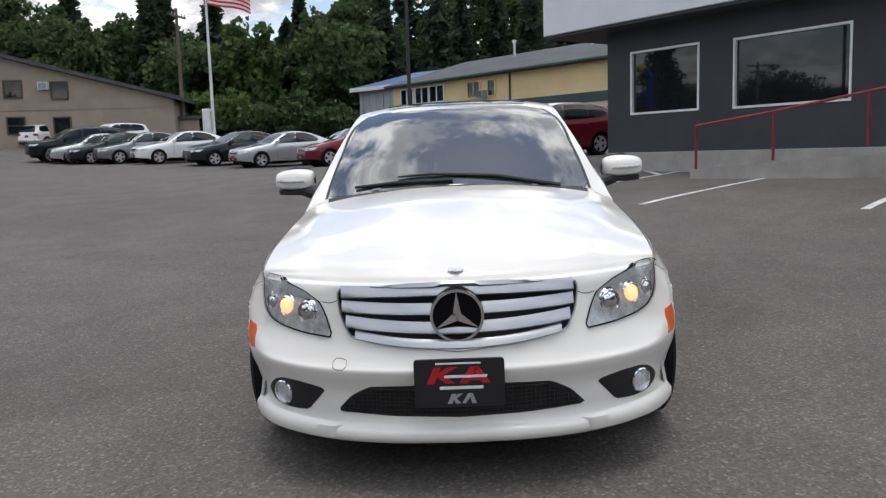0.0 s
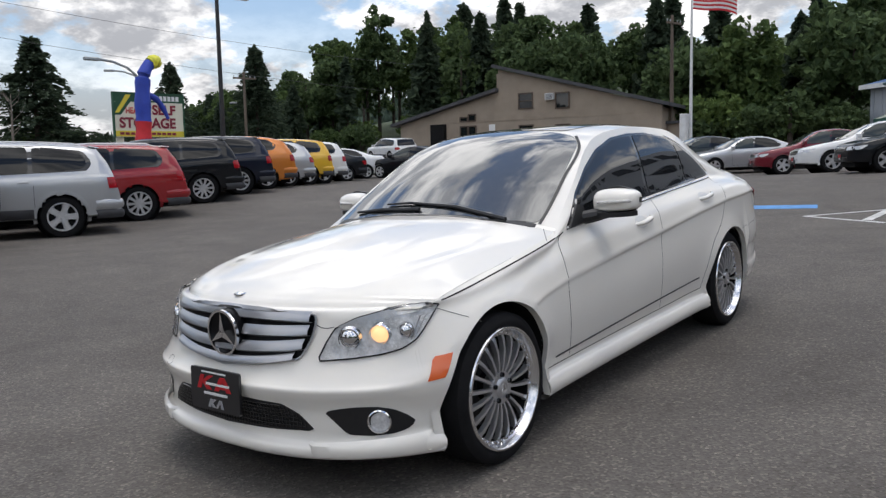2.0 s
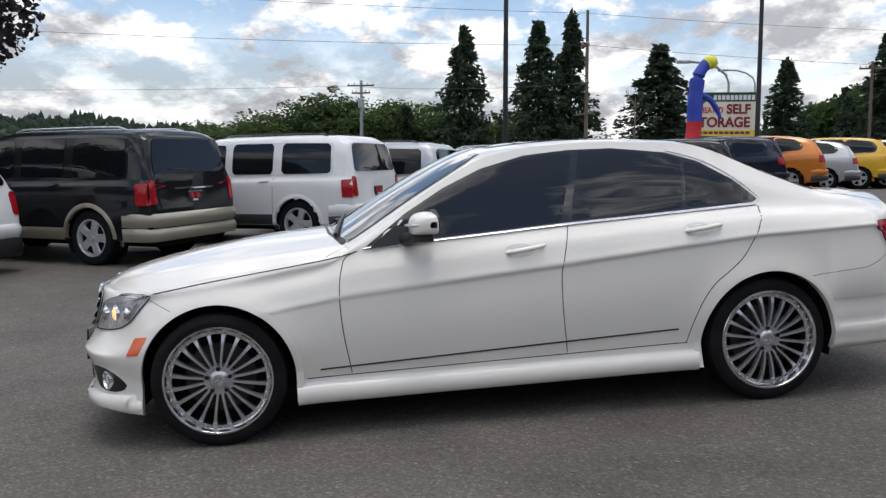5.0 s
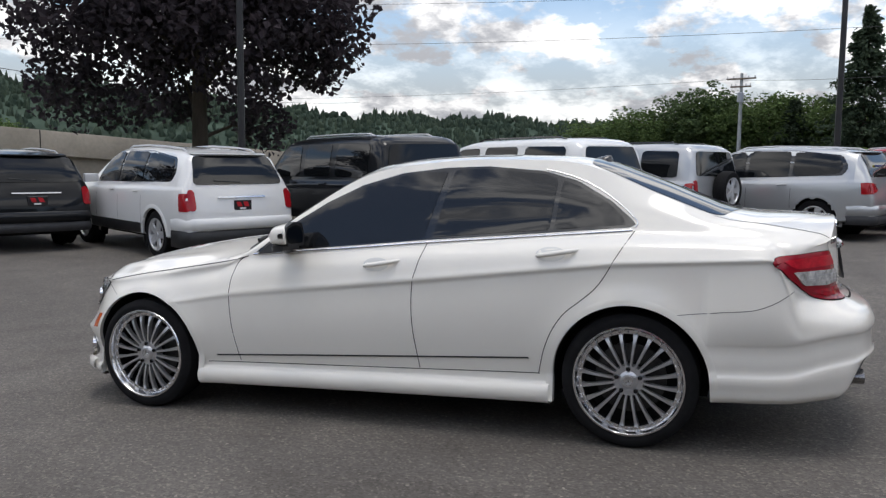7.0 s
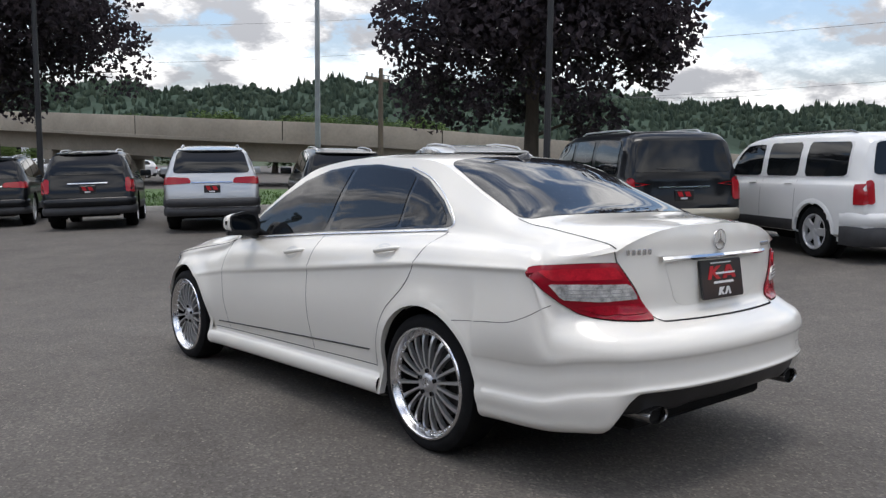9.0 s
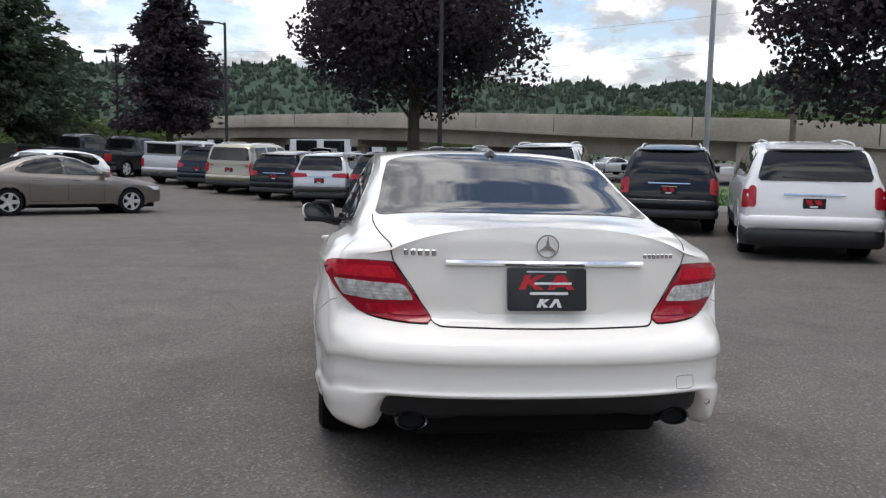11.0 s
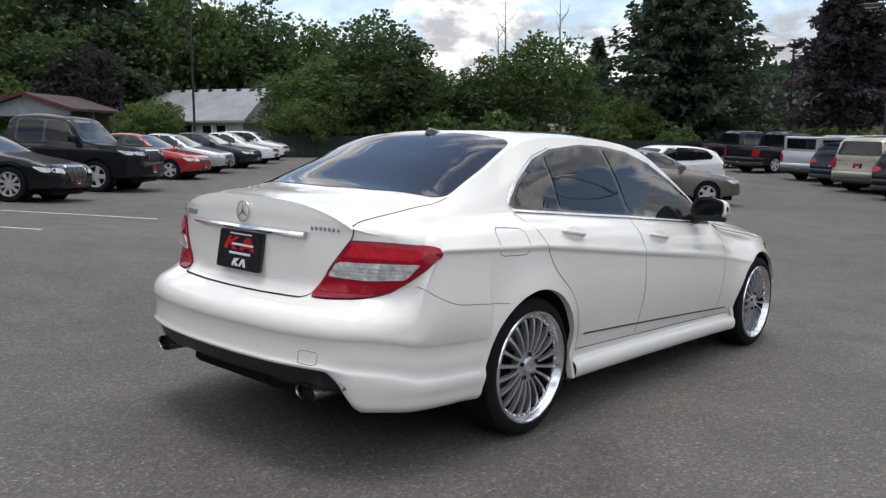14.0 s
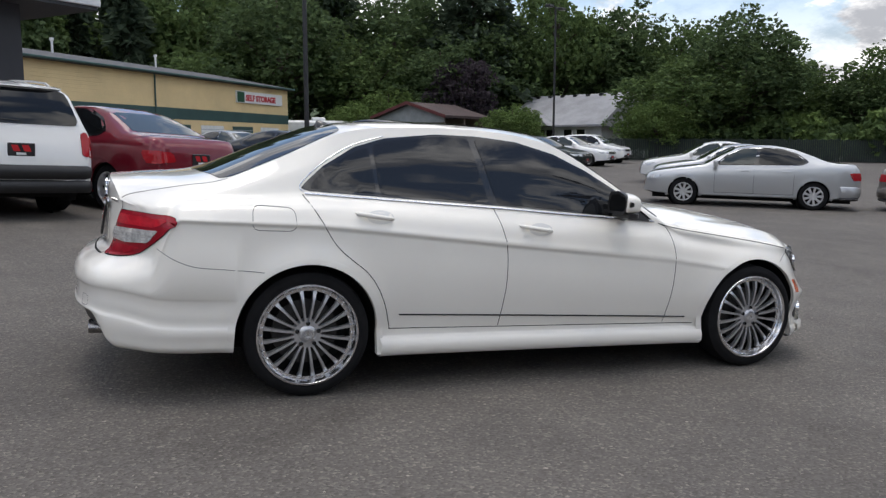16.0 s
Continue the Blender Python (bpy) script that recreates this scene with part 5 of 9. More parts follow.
def parked_car(kind, L, W, H, m_body, label, rear="side", cladding=False, rails=False, spokes=5, wr=None, spare=False, chrome_bar=False, canopy=False, tint=True, category="car", trim=None, roof=None, plain_arch=False, tall_grille=False):
    """A parked vehicle round its own origin: nose to -y, wheels on z = 0. Returns its Empty."""
    car = thing({"pickup": "pickup_truck", "sedan": "parked_saloon", "hatch": "parked_hatchback"}.get(kind, "parked_suv"), label, category, group="parked cars")
    wr = wr or (.385 if kind in ("suv", "boxy", "pickup") else .325)
    hw = W / 2
    sh = np.array(SHAPES[kind])
    sill = .24 if kind in ("sedan", "hatch") else .34
    ax_f, ax_r = (-.5 + (.195 if kind != "sedan" else .19)) * L, (-.5 + (.785 if kind not in ("pickup",) else .76)) * L
    wz, ra = wr, wr * 1.12
    ts = np.unique(np.round(np.r_[np.linspace(0, 1, 27), sh[:, 0], .003, .012, .988, .997] , 4).tolist() + [round(.5 + (a + d) / L, 4) for a in (ax_f, ax_r) for d in np.linspace(-ra * 1.06, ra * 1.06, 15)])
    vals = np.stack([np.interp(ts, sh[:, 0], sh[:, k]) for k in (1, 2, 3)], -1)
    sm = spline(sh[:, 0], sh[:, 1:], ts)
    vals = .35 * vals + .65 * np.clip(sm, vals - .03, vals + .03)
    bm = bmesh.new()
    rows = []
    for t, (zt, zb, wrf) in zip(ts, vals):
        end = min(t, 1 - t)
        w = hw * np.interp(end, (0, .006, .02, .05, .10, .18, .3), (.60, .68, .79, .885, .945, .985, 1))
        if t > .5 and kind != "sedan":
            w = hw * np.interp(end, (0, .004, .012, .03, .08), (.84, .90, .94, .972, 1))
        elif t > .5:
            w = hw * np.interp(end, (0, .006, .02, .05, .10, .18), (.66, .74, .84, .92, .965, 1))
        y = (t - .5) * L
        zt, zb = zt * H, zb * H
        zb = min(zb, zt - .012)
        s0 = sill + np.interp(end, (0, .05, .15), (.07, .03, 0))
        s0 = min(s0, zb - .05)
        half = [(.70 * w, s0), (.955 * w, s0 + .02), (.985 * w, s0 + .12 * (zb - s0)), (w, s0 + .42 * (zb - s0)), (.995 * w, s0 + .72 * (zb - s0)), (.975 * w, s0 + .90 * (zb - s0)), (.935 * w, zb)]
        wt = wrf * w
        g = zt - zb
        half += [(.935 * w + (wt - .935 * w) * .5 + .012, zb + .52 * g), (wt + .01, zb + .86 * g), (wt * .93, zb + .94 * g), (wt * .72, zb + .985 * g), (wt * .36, zt), (0, zt)]
        hp = np.array(half)
        fine = np.r_[np.linspace(0, 6, 17), 7, np.arange(8, 13)]
        hp = spline(np.arange(len(hp)), hp, fine)
        hp[-1, 0] = 0
        rows.append([Vector((a, y, z)) for a, z in hp] + [Vector((-a, y, z)) for a, z in reversed(hp[:-1])])
    vs = add_grid(bm, rows, flip=True)
    for ring, rev in ((vs[0], False), (vs[-1], True)):
        n = len(ring)
        for k in range(n // 2):
            q = [ring[k], ring[k + 1], ring[n - 2 - k], ring[n - 1 - k]]
            q = list(dict.fromkeys(q))
            if len(q) > 2:
                bm.faces.new(list(reversed(q)) if rev else q)
    bmesh.ops.recalc_face_normals(bm, faces=bm.faces)
    skin = Skin(bm)
    # open the arches
    for v in bm.verts:
        if abs(v.co.x) > hw * .6:
            for a in (ax_f, ax_r):
                d = Vector((v.co.y - a, v.co.z - wz))
                if abs(d.length - ra) < .032:
                    d = d.normalized() * ra
                    v.co.y, v.co.z = a + d.x, wz + d.y
    dead = [f for f in bm.faces if abs(f.calc_center_median().x) > hw * .6 and any(math.hypot(f.calc_center_median().y - a, f.calc_center_median().z - wz) < ra - .002 for a in (ax_f, ax_r))]
    bmesh.ops.delete(bm, geom=dead, context="FACES")
    body = part("body", bm, m_body, car, angle=38)
    clad = m_body if plain_arch else trim or (M_GREYPLASTIC if cladding else m_body)

    for s in (1, -1):
        for a in (ax_f, ax_r):
            line = [(a + ra * math.cos(radians(g)), wz + ra * math.sin(radians(g))) for g in np.linspace(-14, 194, 30)]
            bm = bmesh.new()
            rows = []
            for (p, q) in line:
                d = Vector((p - a, q - wz)).normalized()
                x0 = abs(skin.hit("x", p + d.x * .045, q + d.y * .045, s)[0].x)
                lift = .012 if cladding or trim else .004
                rows.append([Vector(((x0 + .001) * s, p + d.x * .06, q + d.y * .06)), Vector(((x0 + lift) * s, p + d.x * .035, q + d.y * .035)), Vector(((x0 + lift) * s, p - d.x * .004, q - d.y * .004)), Vector(((x0 - .03) * s, p - d.x * .012, q - d.y * .012))])
            add_grid(bm, rows)
            bmesh.ops.recalc_face_normals(bm, faces=bm.faces)
            part("wheel_arch", bm, clad, body, angle=50)
            bm = bmesh.new()
            rows = []
            for g in np.linspace(-30, 210, 30):
                c, e = math.cos(radians(g)), math.sin(radians(g))
                x1 = abs(skin.hit("x", a + wr * 1.2 * c, max(wz + wr * 1.2 * e, sill + .06), s)[0].x)
                rows.append([Vector(((x1 - .012) * s, a + (ra - .004) * c, wz + (ra - .004) * e)), Vector(((x1 - .12) * s, a + (ra - .004) * c, wz + (ra - .004) * e)), Vector(((x1 - .30) * s, a + (ra - .004) * c, wz + (ra - .004) * e))])
            add_grid(bm, rows)
            bmesh.ops.recalc_face_normals(bm, faces=bm.faces)
            part("arch_liner", bm, M_WELL, body)
            bm = bmesh.new()
            x0 = hw - .27
            add_grid(bm, [[Vector((x0 * s, a + wr * 1.2 * k * math.cos(radians(g)), wz + wr * 1.2 * k * math.sin(radians(g)))) for k in (1, .5, .01)] for g in np.linspace(0, 360, 22)])
            part("wheel_housing", bm, M_WELL, body)
            tyre, rim, disc = wheel_meshes(round(wr, 3), .23 if wr > .35 else .20, spokes)
            w = new("wheel", tyre)
            w.parent = car
            w.matrix_basis = Matrix.Translation(((hw - .035) * s, a, wz)) @ (pose(0, 0, 0) if s > 0 else pose(0, 0, 0, 0, 0, 180))
            for nm, me in (("rim", rim), ("spoke_shade_disc", disc)):
                c = new(nm, me)
                c.parent = w
    part("underbody", boxes((-hw * .62, hw * .62, -.46 * L, .46 * L, sill - .08, sill + .12)), M_WELL, car)

    # glazing
    (wb, wt_), rg, sides = PANES[kind]
    P = lambda t: (t - .5) * L
    wtop = np.interp(wt_, sh[:, 0], sh[:, 3]) * hw * .86
    wbot = hw * .80
    part("windscreen", skin.patch("z", [(-wbot, P(wb)), (wbot, P(wb)), (wtop, P(wt_)), (-wtop, P(wt_))], .004, 1, .22, .004, edge=.12), M_CARGLASS, body, "glass windscreen")
    hull = {"suv": [(.318, .65), (.885, .69), (.902, .78), (.872, .90), (.70, .955), (.51, .962), (.42, .94), (.366, .84)], "boxy": [(.315, .64), (.92, .645), (.915, .92), (.70, .935), (.50, .93), (.395, .922), (.35, .83)],
            "sedan": [(.328, .665), (.725, .695), (.762, .748), (.71, .872), (.63, .952), (.53, .962), (.455, .942), (.392, .85)], "hatch": [(.295, .66), (.845, .715), (.868, .80), (.81, .91), (.70, .95), (.49, .96), (.412, .94), (.355, .85)], "pickup": [(.28, .64), (.565, .64), (.565, .93), (.43, .935), (.34, .92)]}[kind]
    for s in (1, -1):
        part("window_surround", skin.patch("x", rounded([(P(a), b * H) for a, b in hull], .05, 2), .004, s, .11, .004, edge=.08), M_GLOSSBLACK if kind != "boxy" else m_body, body)
        for k, pl in enumerate(sides):
            part("side_window", skin.patch("x", rounded([(P(a), b * H) for a, b in pl], .05, 2), .012, s, .11, .004, edge=.08), M_REARGLASS if tint or k else M_CARGLASS, body, "dark side glass")
    if rg:
        w0, w1 = np.interp(rg[0], sh[:, 0], sh[:, 3]) * hw * .82, hw * .70
        part("rear_window", skin.patch("z", [(-w0, P(rg[0])), (w0, P(rg[0])), (w1, P(rg[1])), (-w1, P(rg[1]))], .004, 1, .2, .004, edge=.1), M_CARGLASS, body, "rear glass")
    elif kind != "pickup":
        b0, b1 = (.67, .915) if kind != "hatch" else (.66, .86)
        w0, w1 = hw * .80, hw * .68
        part("rear_window", skin.patch("y", rounded([(-w0, b0 * H), (w0, b0 * H), (w1, b1 * H), (-w1, b1 * H)], .06, 2), .012, 1, .09, .006, edge=.07), M_REARGLASS, body, "dark rear glass")
        if kind in ("suv", "hatch"):
            bm = bmesh.new()
            pts = [skin.hit("y", x, b1 * H + .02, 1)[0] for x in np.linspace(-w1 * .98, w1 * .98, 13)]
            add_grid(bm, [[p + Vector((0, -.10, .045)), p + Vector((0, .07, .022)), p + Vector((0, .075, .008)), p + Vector((0, -.02, -.01))] for p in pts])
            bmesh.ops.recalc_face_normals(bm, faces=bm.faces)
            part("roof_spoiler", bm, m_body, body)
        bm = bmesh.new()
        skin.strip(bm, "y", [(-.02, b0 * H + .03), (w0 * .55, b0 * H + .055)], .02, .012, 1, rise=.01, smooth=False)
        bmesh.ops.recalc_face_normals(bm, faces=bm.faces)
        part("rear_wiper", bm, M_BLACK, body)
    else:
        part("rear_window", skin.patch("y", rounded([(-hw * .62, .70 * H), (hw * .62, .70 * H), (hw * .58, .90 * H), (-hw * .58, .90 * H)], .05, 2), .006, 1, .25, .004, edge=.1), M_REARGLASS, body)
    # lamps, bumpers, plate
    zl = {"sedan": .445 * H, "hatch": .46 * H}.get(kind, .52 * H)
    for s in (1, -1):
        hl = [(hw * .46 * s, zl - .06), (hw * .80 * s, zl - .03), (hw * .80 * s, zl + .06), (hw * .50 * s, zl + .035)]
        part("lamp_wrap", skin.patch("x", rounded([(P(.030), zl - .04), (P(.060), zl - .03), (P(.098), zl + .075), (P(.030), zl + .05)], .02, 2), .008, s, .06, .006, edge=.04), M_HEADLENS, body, "clear headlamp side")
        part("headlight", skin.patch("y", rounded(hl, .03, 2), .008, -1, .08, .006, edge=.05), M_HEADLENS, body, "clear headlamp")
        if rear == "tall":
            tl = [(hw * .80 * s, .455 * H), (hw * .90 * s, .445 * H), (hw * .91 * s, .60 * H), (hw * .88 * s, .635 * H), (hw * .80 * s, .62 * H)]
            if kind == "pickup":
                tl = [(hw * .80 * s, .40 * H), (hw * .93 * s, .40 * H), (hw * .93 * s, .58 * H), (hw * .80 * s, .58 * H)]
        elif rear == "wide":
            tl = [(hw * .42 * s, .555 * H), (hw * .925 * s, .54 * H), (hw * .905 * s, .63 * H), (hw * .46 * s, .615 * H)]
        else:
            tl = [(hw * .62 * s, .53 * H), (hw * .925 * s, .50 * H), (hw * .905 * s, .62 * H), (hw * .66 * s, .60 * H)]
        if kind == "sedan":
            tl = [(hw * .50 * s, .50 * H), (hw * .90 * s, .48 * H), (hw * .92 * s, .60 * H), (hw * .56 * s, .585 * H)]
        part("tail_light", skin.patch("y", rounded(tl, .03, 2), .014, 1, .05, .012, edge=.04), M_TAILRED, body, "red tail lamp")
        bm = skin.patch("x", [(P(.955), (tl[1][1])), (P(.992), (tl[1][1])), (P(.988), tl[2][1]), (P(.95), tl[2][1] - .01)], .012, s, .05, .006, edge=.04)
        part("lamp_return", bm, M_TAILRED, body)
        bm = bmesh.new()
        yy, zz = P(.335 if kind != "pickup" else .285), .655 * H
        add_box(bm, min(s * hw * .95, s * (hw + .20)), max(s * hw * .95, s * (hw + .20)), yy - .06, yy + .05, zz - .02, zz + .13, .035, seg=2)
        part("door_mirror", bm, M_GLOSSBLACK if cladding else m_body, car)
        for tt in ((.47, .66) if kind != "pickup" else (.41, .54)):
            bm = bmesh.new()
            skin.strip(bm, "x", [(P(tt) - .09, .585 * H), (P(tt) + .09, .59 * H)], .035, .010, s, rise=.018, smooth=False, step=.05)
            bmesh.ops.recalc_face_normals(bm, faces=bm.faces)
            part("door_handle", bm, m_body, body)
        doors = (.335, .515, .695) if kind != "pickup" else (.30, .43, .56)
        for tt in doors:
            bm = bmesh.new()
            skin.strip(bm, "x", [(P(tt), sill + .10), (P(tt) - .01, .40 * H), (P(tt), .62 * H)], .007, .0015, s, step=.12, smooth=False)
            bmesh.ops.recalc_face_normals(bm, faces=bm.faces)
            part("door_gap", bm, M_GAP, body)
        bm = bmesh.new()
        skin.strip(bm, "x", [(P(doors[0]), sill + .10), (P(doors[-1]), sill + .10)], .007, .0015, s, step=.2, smooth=False)
        bmesh.ops.recalc_face_normals(bm, faces=bm.faces)
        part("sill_gap", bm, M_GAP, body)
    def bumper(name, z0, z1, out, mat, label=""):
        e = P(1)
        if kind == "sedan":
            side = [(hw * .985, P(.90)), (hw * .955, P(.945)), (hw * .86, P(.978)), (hw * .70, e - .03 + out), (hw * .4, e + .01 + out)]
        else:
            side = [(hw + .004, P(.905)), (hw * .985, P(.970)), (hw * .90, e + .005), (hw * .6, e + out * .8)]
        plan = smooth_line([(-a, b) for a, b in side] + [(0, e + out)] + side[::-1], 33)
        bm = bmesh.new()
        rows = []
        for q in plan:
            k = Vector((q[0] * .35, q[1] - P(.8), 0)).normalized()
            rows.append([Vector((q[0], q[1], z)) - k * d for z, d in ((z0, .16), (z0, .03), (z0 + .03, 0), ((z0 + z1) / 2, -.012), (z1 - .03, 0), (z1, .03), (z1 + .004, .16))])
        add_grid(bm, rows)
        bmesh.ops.recalc_face_normals(bm, faces=bm.faces)
        part(name, bm, mat, body, label, angle=40)
    low_mat = M_BLACK if kind == "sedan" else (trim or M_GREYPLASTIC)
    top_mat = trim or (M_GREYPLASTIC if cladding else m_body)
    if kind == "sedan":
        bumper("rear_bumper", .215 * H, .385 * H, .015, m_body)
        bumper("bumper_skirt", .165 * H, .212 * H, -.01, M_BLACK, "dark lower bumper skirt")
    else:
        bumper("rear_bumper", .285 * H, .385 * H, .05, m_body if plain_arch else top_mat)
        bumper("bumper_skirt", (.135 if plain_arch else .185) * H, .28 * H, .03, low_mat, "dark lower bumper skirt")
    if trim or cladding or kind == "suv":
        for s in (1, -1):
            bm = bmesh.new()
            skin.strip(bm, "x", [(ax_f + wr * 1.2, sill + .12), (ax_r - wr * 1.2, sill + .12)], .17, .004, s, rise=.012, smooth=False, step=.15)
            bmesh.ops.recalc_face_normals(bm, faces=bm.faces)
            part("side_cladding", bm, low_mat, body)
    if roof:
        part("roof_panel", skin.patch("z", rounded([(-hw * .62, P(.40)), (hw * .62, P(.40)), (hw * .64, P(.90)), (-hw * .64, P(.90))], .1, 2), .006, 1, .15, .004, edge=.1), roof, body, "contrasting white roof")
    part("front_intake", skin.patch("y", rounded([(-hw * .6, .19 * H), (hw * .6, .19 * H), (hw * .62, .30 * H), (-hw * .62, .30 * H)], .05, 2), .01, -1, .25, .01, edge=.1), M_BLACK, body)
    part("grille", skin.patch("y", rounded([(-hw * .40, zl - .07), (hw * .40, zl - .07), (hw * .45, zl + .05), (-hw * .45, zl + .05)], .04, 2), .01, -1, .25, .01, edge=.1), M_BLACK, body, "dark radiator grille")
    if tall_grille:
        tall = rounded([(-hw * .34, zl - .20), (hw * .34, zl - .20), (hw * .42, zl + .10), (-hw * .42, zl + .10)], .04, 2)
        part("grille_surround", skin.patch("y", tall, .016, -1, .12, .008, edge=.06), M_CHROME, body, "broad chrome grille surround")
        for k in range(4):
            a, b = -hw * .37 + k * hw * .185 + .012, -hw * .37 + (k + 1) * hw * .185 - .012
            part("grille_opening", skin.patch("y", rounded([(a * .94, zl - .17), (b * .94, zl - .17), (b, zl + .07), (a, zl + .07)], .015, 2), .026, -1, .08, .004, edge=.05), M_BLACK, body)
    for k in () if tall_grille else (-.04, 0, .035):
        bm = bmesh.new()
        skin.strip(bm, "y", [(-hw * .40, zl + k), (hw * .40, zl + k)], .016, .014, -1, rise=.008, smooth=False, step=.12)
        bmesh.ops.recalc_face_normals(bm, faces=bm.faces)
        part("grille_bar", bm, M_CHROME, body)
    zp = .49 * H if kind != "pickup" else .30 * H
    if kind == "sedan":
        zp = .53 * H
    for y_s, nm in ((1, "rear"), (-1, "front")):
        z = zp if y_s > 0 else .30 * H
        p, _ = skin.hit("y", 0, z, y_s)
        bm = bmesh.new()
        add_box(bm, -.155, .155, min(p.y, p.y + .02 * y_s), max(p.y, p.y + .02 * y_s), z - .08, z + .08, .006)
        pl = part("licence_plate", bm, M_PLATE, car, "black dealer plate")
        bm = bmesh.new()
        for a, b in ((-.11, .0), (.015, .12)):
            add_prism(bm, [(a, -.02), (b - .03, -.02), (b, .055), (a + .03, .055)], 0, .004, lambda u, v, c: Vector((u, p.y + y_s * (.021 + c), z + v)))
        part("red_mark", bm, M_SIGNRED, pl)
        bm = bmesh.new()
        add_prism(bm, [(-.05, -.062), (.06, -.062), (.06, -.035), (-.05, -.035)], 0, .004, lambda u, v, c: Vector((u, p.y + y_s * (.021 + c), z + v)))
        part("print_bar", bm, M_SIGNWHITE, pl)
    if chrome_bar:
        bm = bmesh.new()
        z = zp + .125
        skin.strip(bm, "y", [(-hw * .42, z), (hw * .42, z)], .034, .008, 1, rise=.016, smooth=False, step=.1)
        bmesh.ops.recalc_face_normals(bm, faces=bm.faces)
        part("lid_bar", bm, M_CHROME, body, "chrome lid bar")
    if rails:
        for s in (1, -1):
            bm = bmesh.new()
            pts = []
            for t in (.45, .48, .6, .74, .84, .87):
                p, _ = skin.hit("z", s * hw * .60, P(t))
                pts.append(p + Vector((0, 0, .0 if t in (.45, .87) else .036)))
            add_tube(bm, pts, .016, 6)
            part("roof_rail", bm, M_GLOSSBLACK if cladding else M_ALLOY2, car)
    if spare:
        tyre, rim, disc = wheel_meshes(.36, .23, 5)
        w = new("spare_wheel", tyre)
        w.parent = car
        w.matrix_basis = Matrix.Translation((-.12, .5 * L + .20, .52 * H)) @ pose(0, 0, 0, 0, 0, 90)
        w["label"] = "spare wheel on the tailgate"
        c = new("rim", rim)
        c.parent = w
    if kind == "pickup":
        part("load_bed", boxes((-hw * .80, hw * .80, P(.63), P(.985), .50 * H, .625 * H)), M_WELL, car)
    if canopy:
        bm = bmesh.new()
        add_box(bm, -hw * .86, hw * .86, P(.625), P(.985), .625 * H, .97 * H, .10, seg=3)
        cp = part("canopy", bm, m_body, car, "fibreglass bed canopy")
        for s in (1, -1):
            bm = bmesh.new()
            add_box(bm, min(hw * .855 * s, hw * .868 * s), max(hw * .855 * s, hw * .868 * s), P(.68), P(.95), .72 * H, .90 * H, .004)
            part("canopy_window", bm, M_REARGLASS, cp)
        bm = bmesh.new()
        add_box(bm, -hw * .68, hw * .68, P(.985) - .01, P(.985) + .012, .70 * H, .92 * H, .004)
        part("canopy_window", bm, M_REARGLASS, cp)
    return car


P_WHITE, P_BLACK = paint("white_paint", (.74, .74, .73)), paint("black_paint", (.009, .010, .012))
P_SILVER, P_RED = paint("silver_paint", (.46, .47, .48), .55, .3), paint("red_paint", (.30, .018, .022))
P_MAROON, P_BRONZE = paint("maroon_paint", (.15, .008, .018), .2), paint("bronze_paint", (.185, .165, .145), .6, .3)
P_ORANGE, P_YELLOW = paint("orange_paint", (.62, .20, .03), .2), paint("yellow_paint", (.72, .42, .03))
P_NAVY, P_TAN = paint("navy_paint", (.012, .016, .03), .3), paint("sand_paint", (.36, .33, .26), .5, .3)
P_GREEN, P_GREY = paint("dark_green_paint", (.02, .028, .028), .5), paint("grey_paint", (.20, .21, .22), .6, .3)


def aim(ax, ay):
    """The turn that points a nose (-y) along (ax, ay)."""
    return math.degrees(math.atan2(ax, -ay))


PROTO = {}


def park(key, x, y, ax, ay, anchor="mid", lift=0.0, label=""):
    """Stands a vehicle with its middle, rear axle or tail at (x, y), nose along (ax, ay)."""
    kind, L = FLEET[key][0], FLEET[key][1]
    n = math.hypot(ax, ay)
    ax, ay = ax / n, ay / n
    k = {"mid": 0, "rear": .5 * L, "raxle": .285 * L if kind != "pickup" else .26 * L, "nose": -.5 * L, "faxle": -.305 * L}[anchor]
    m = on_ground(x + ax * k, y + ay * k, aim(ax, ay))
    if key not in PROTO:
        args, kw = FLEET[key][:5], FLEET[key][5]
        PROTO[key] = parked_car(*args, **kw)
        PROTO[key].matrix_basis = m
        return PROTO[key]
    return copy_thing(PROTO[key], m)


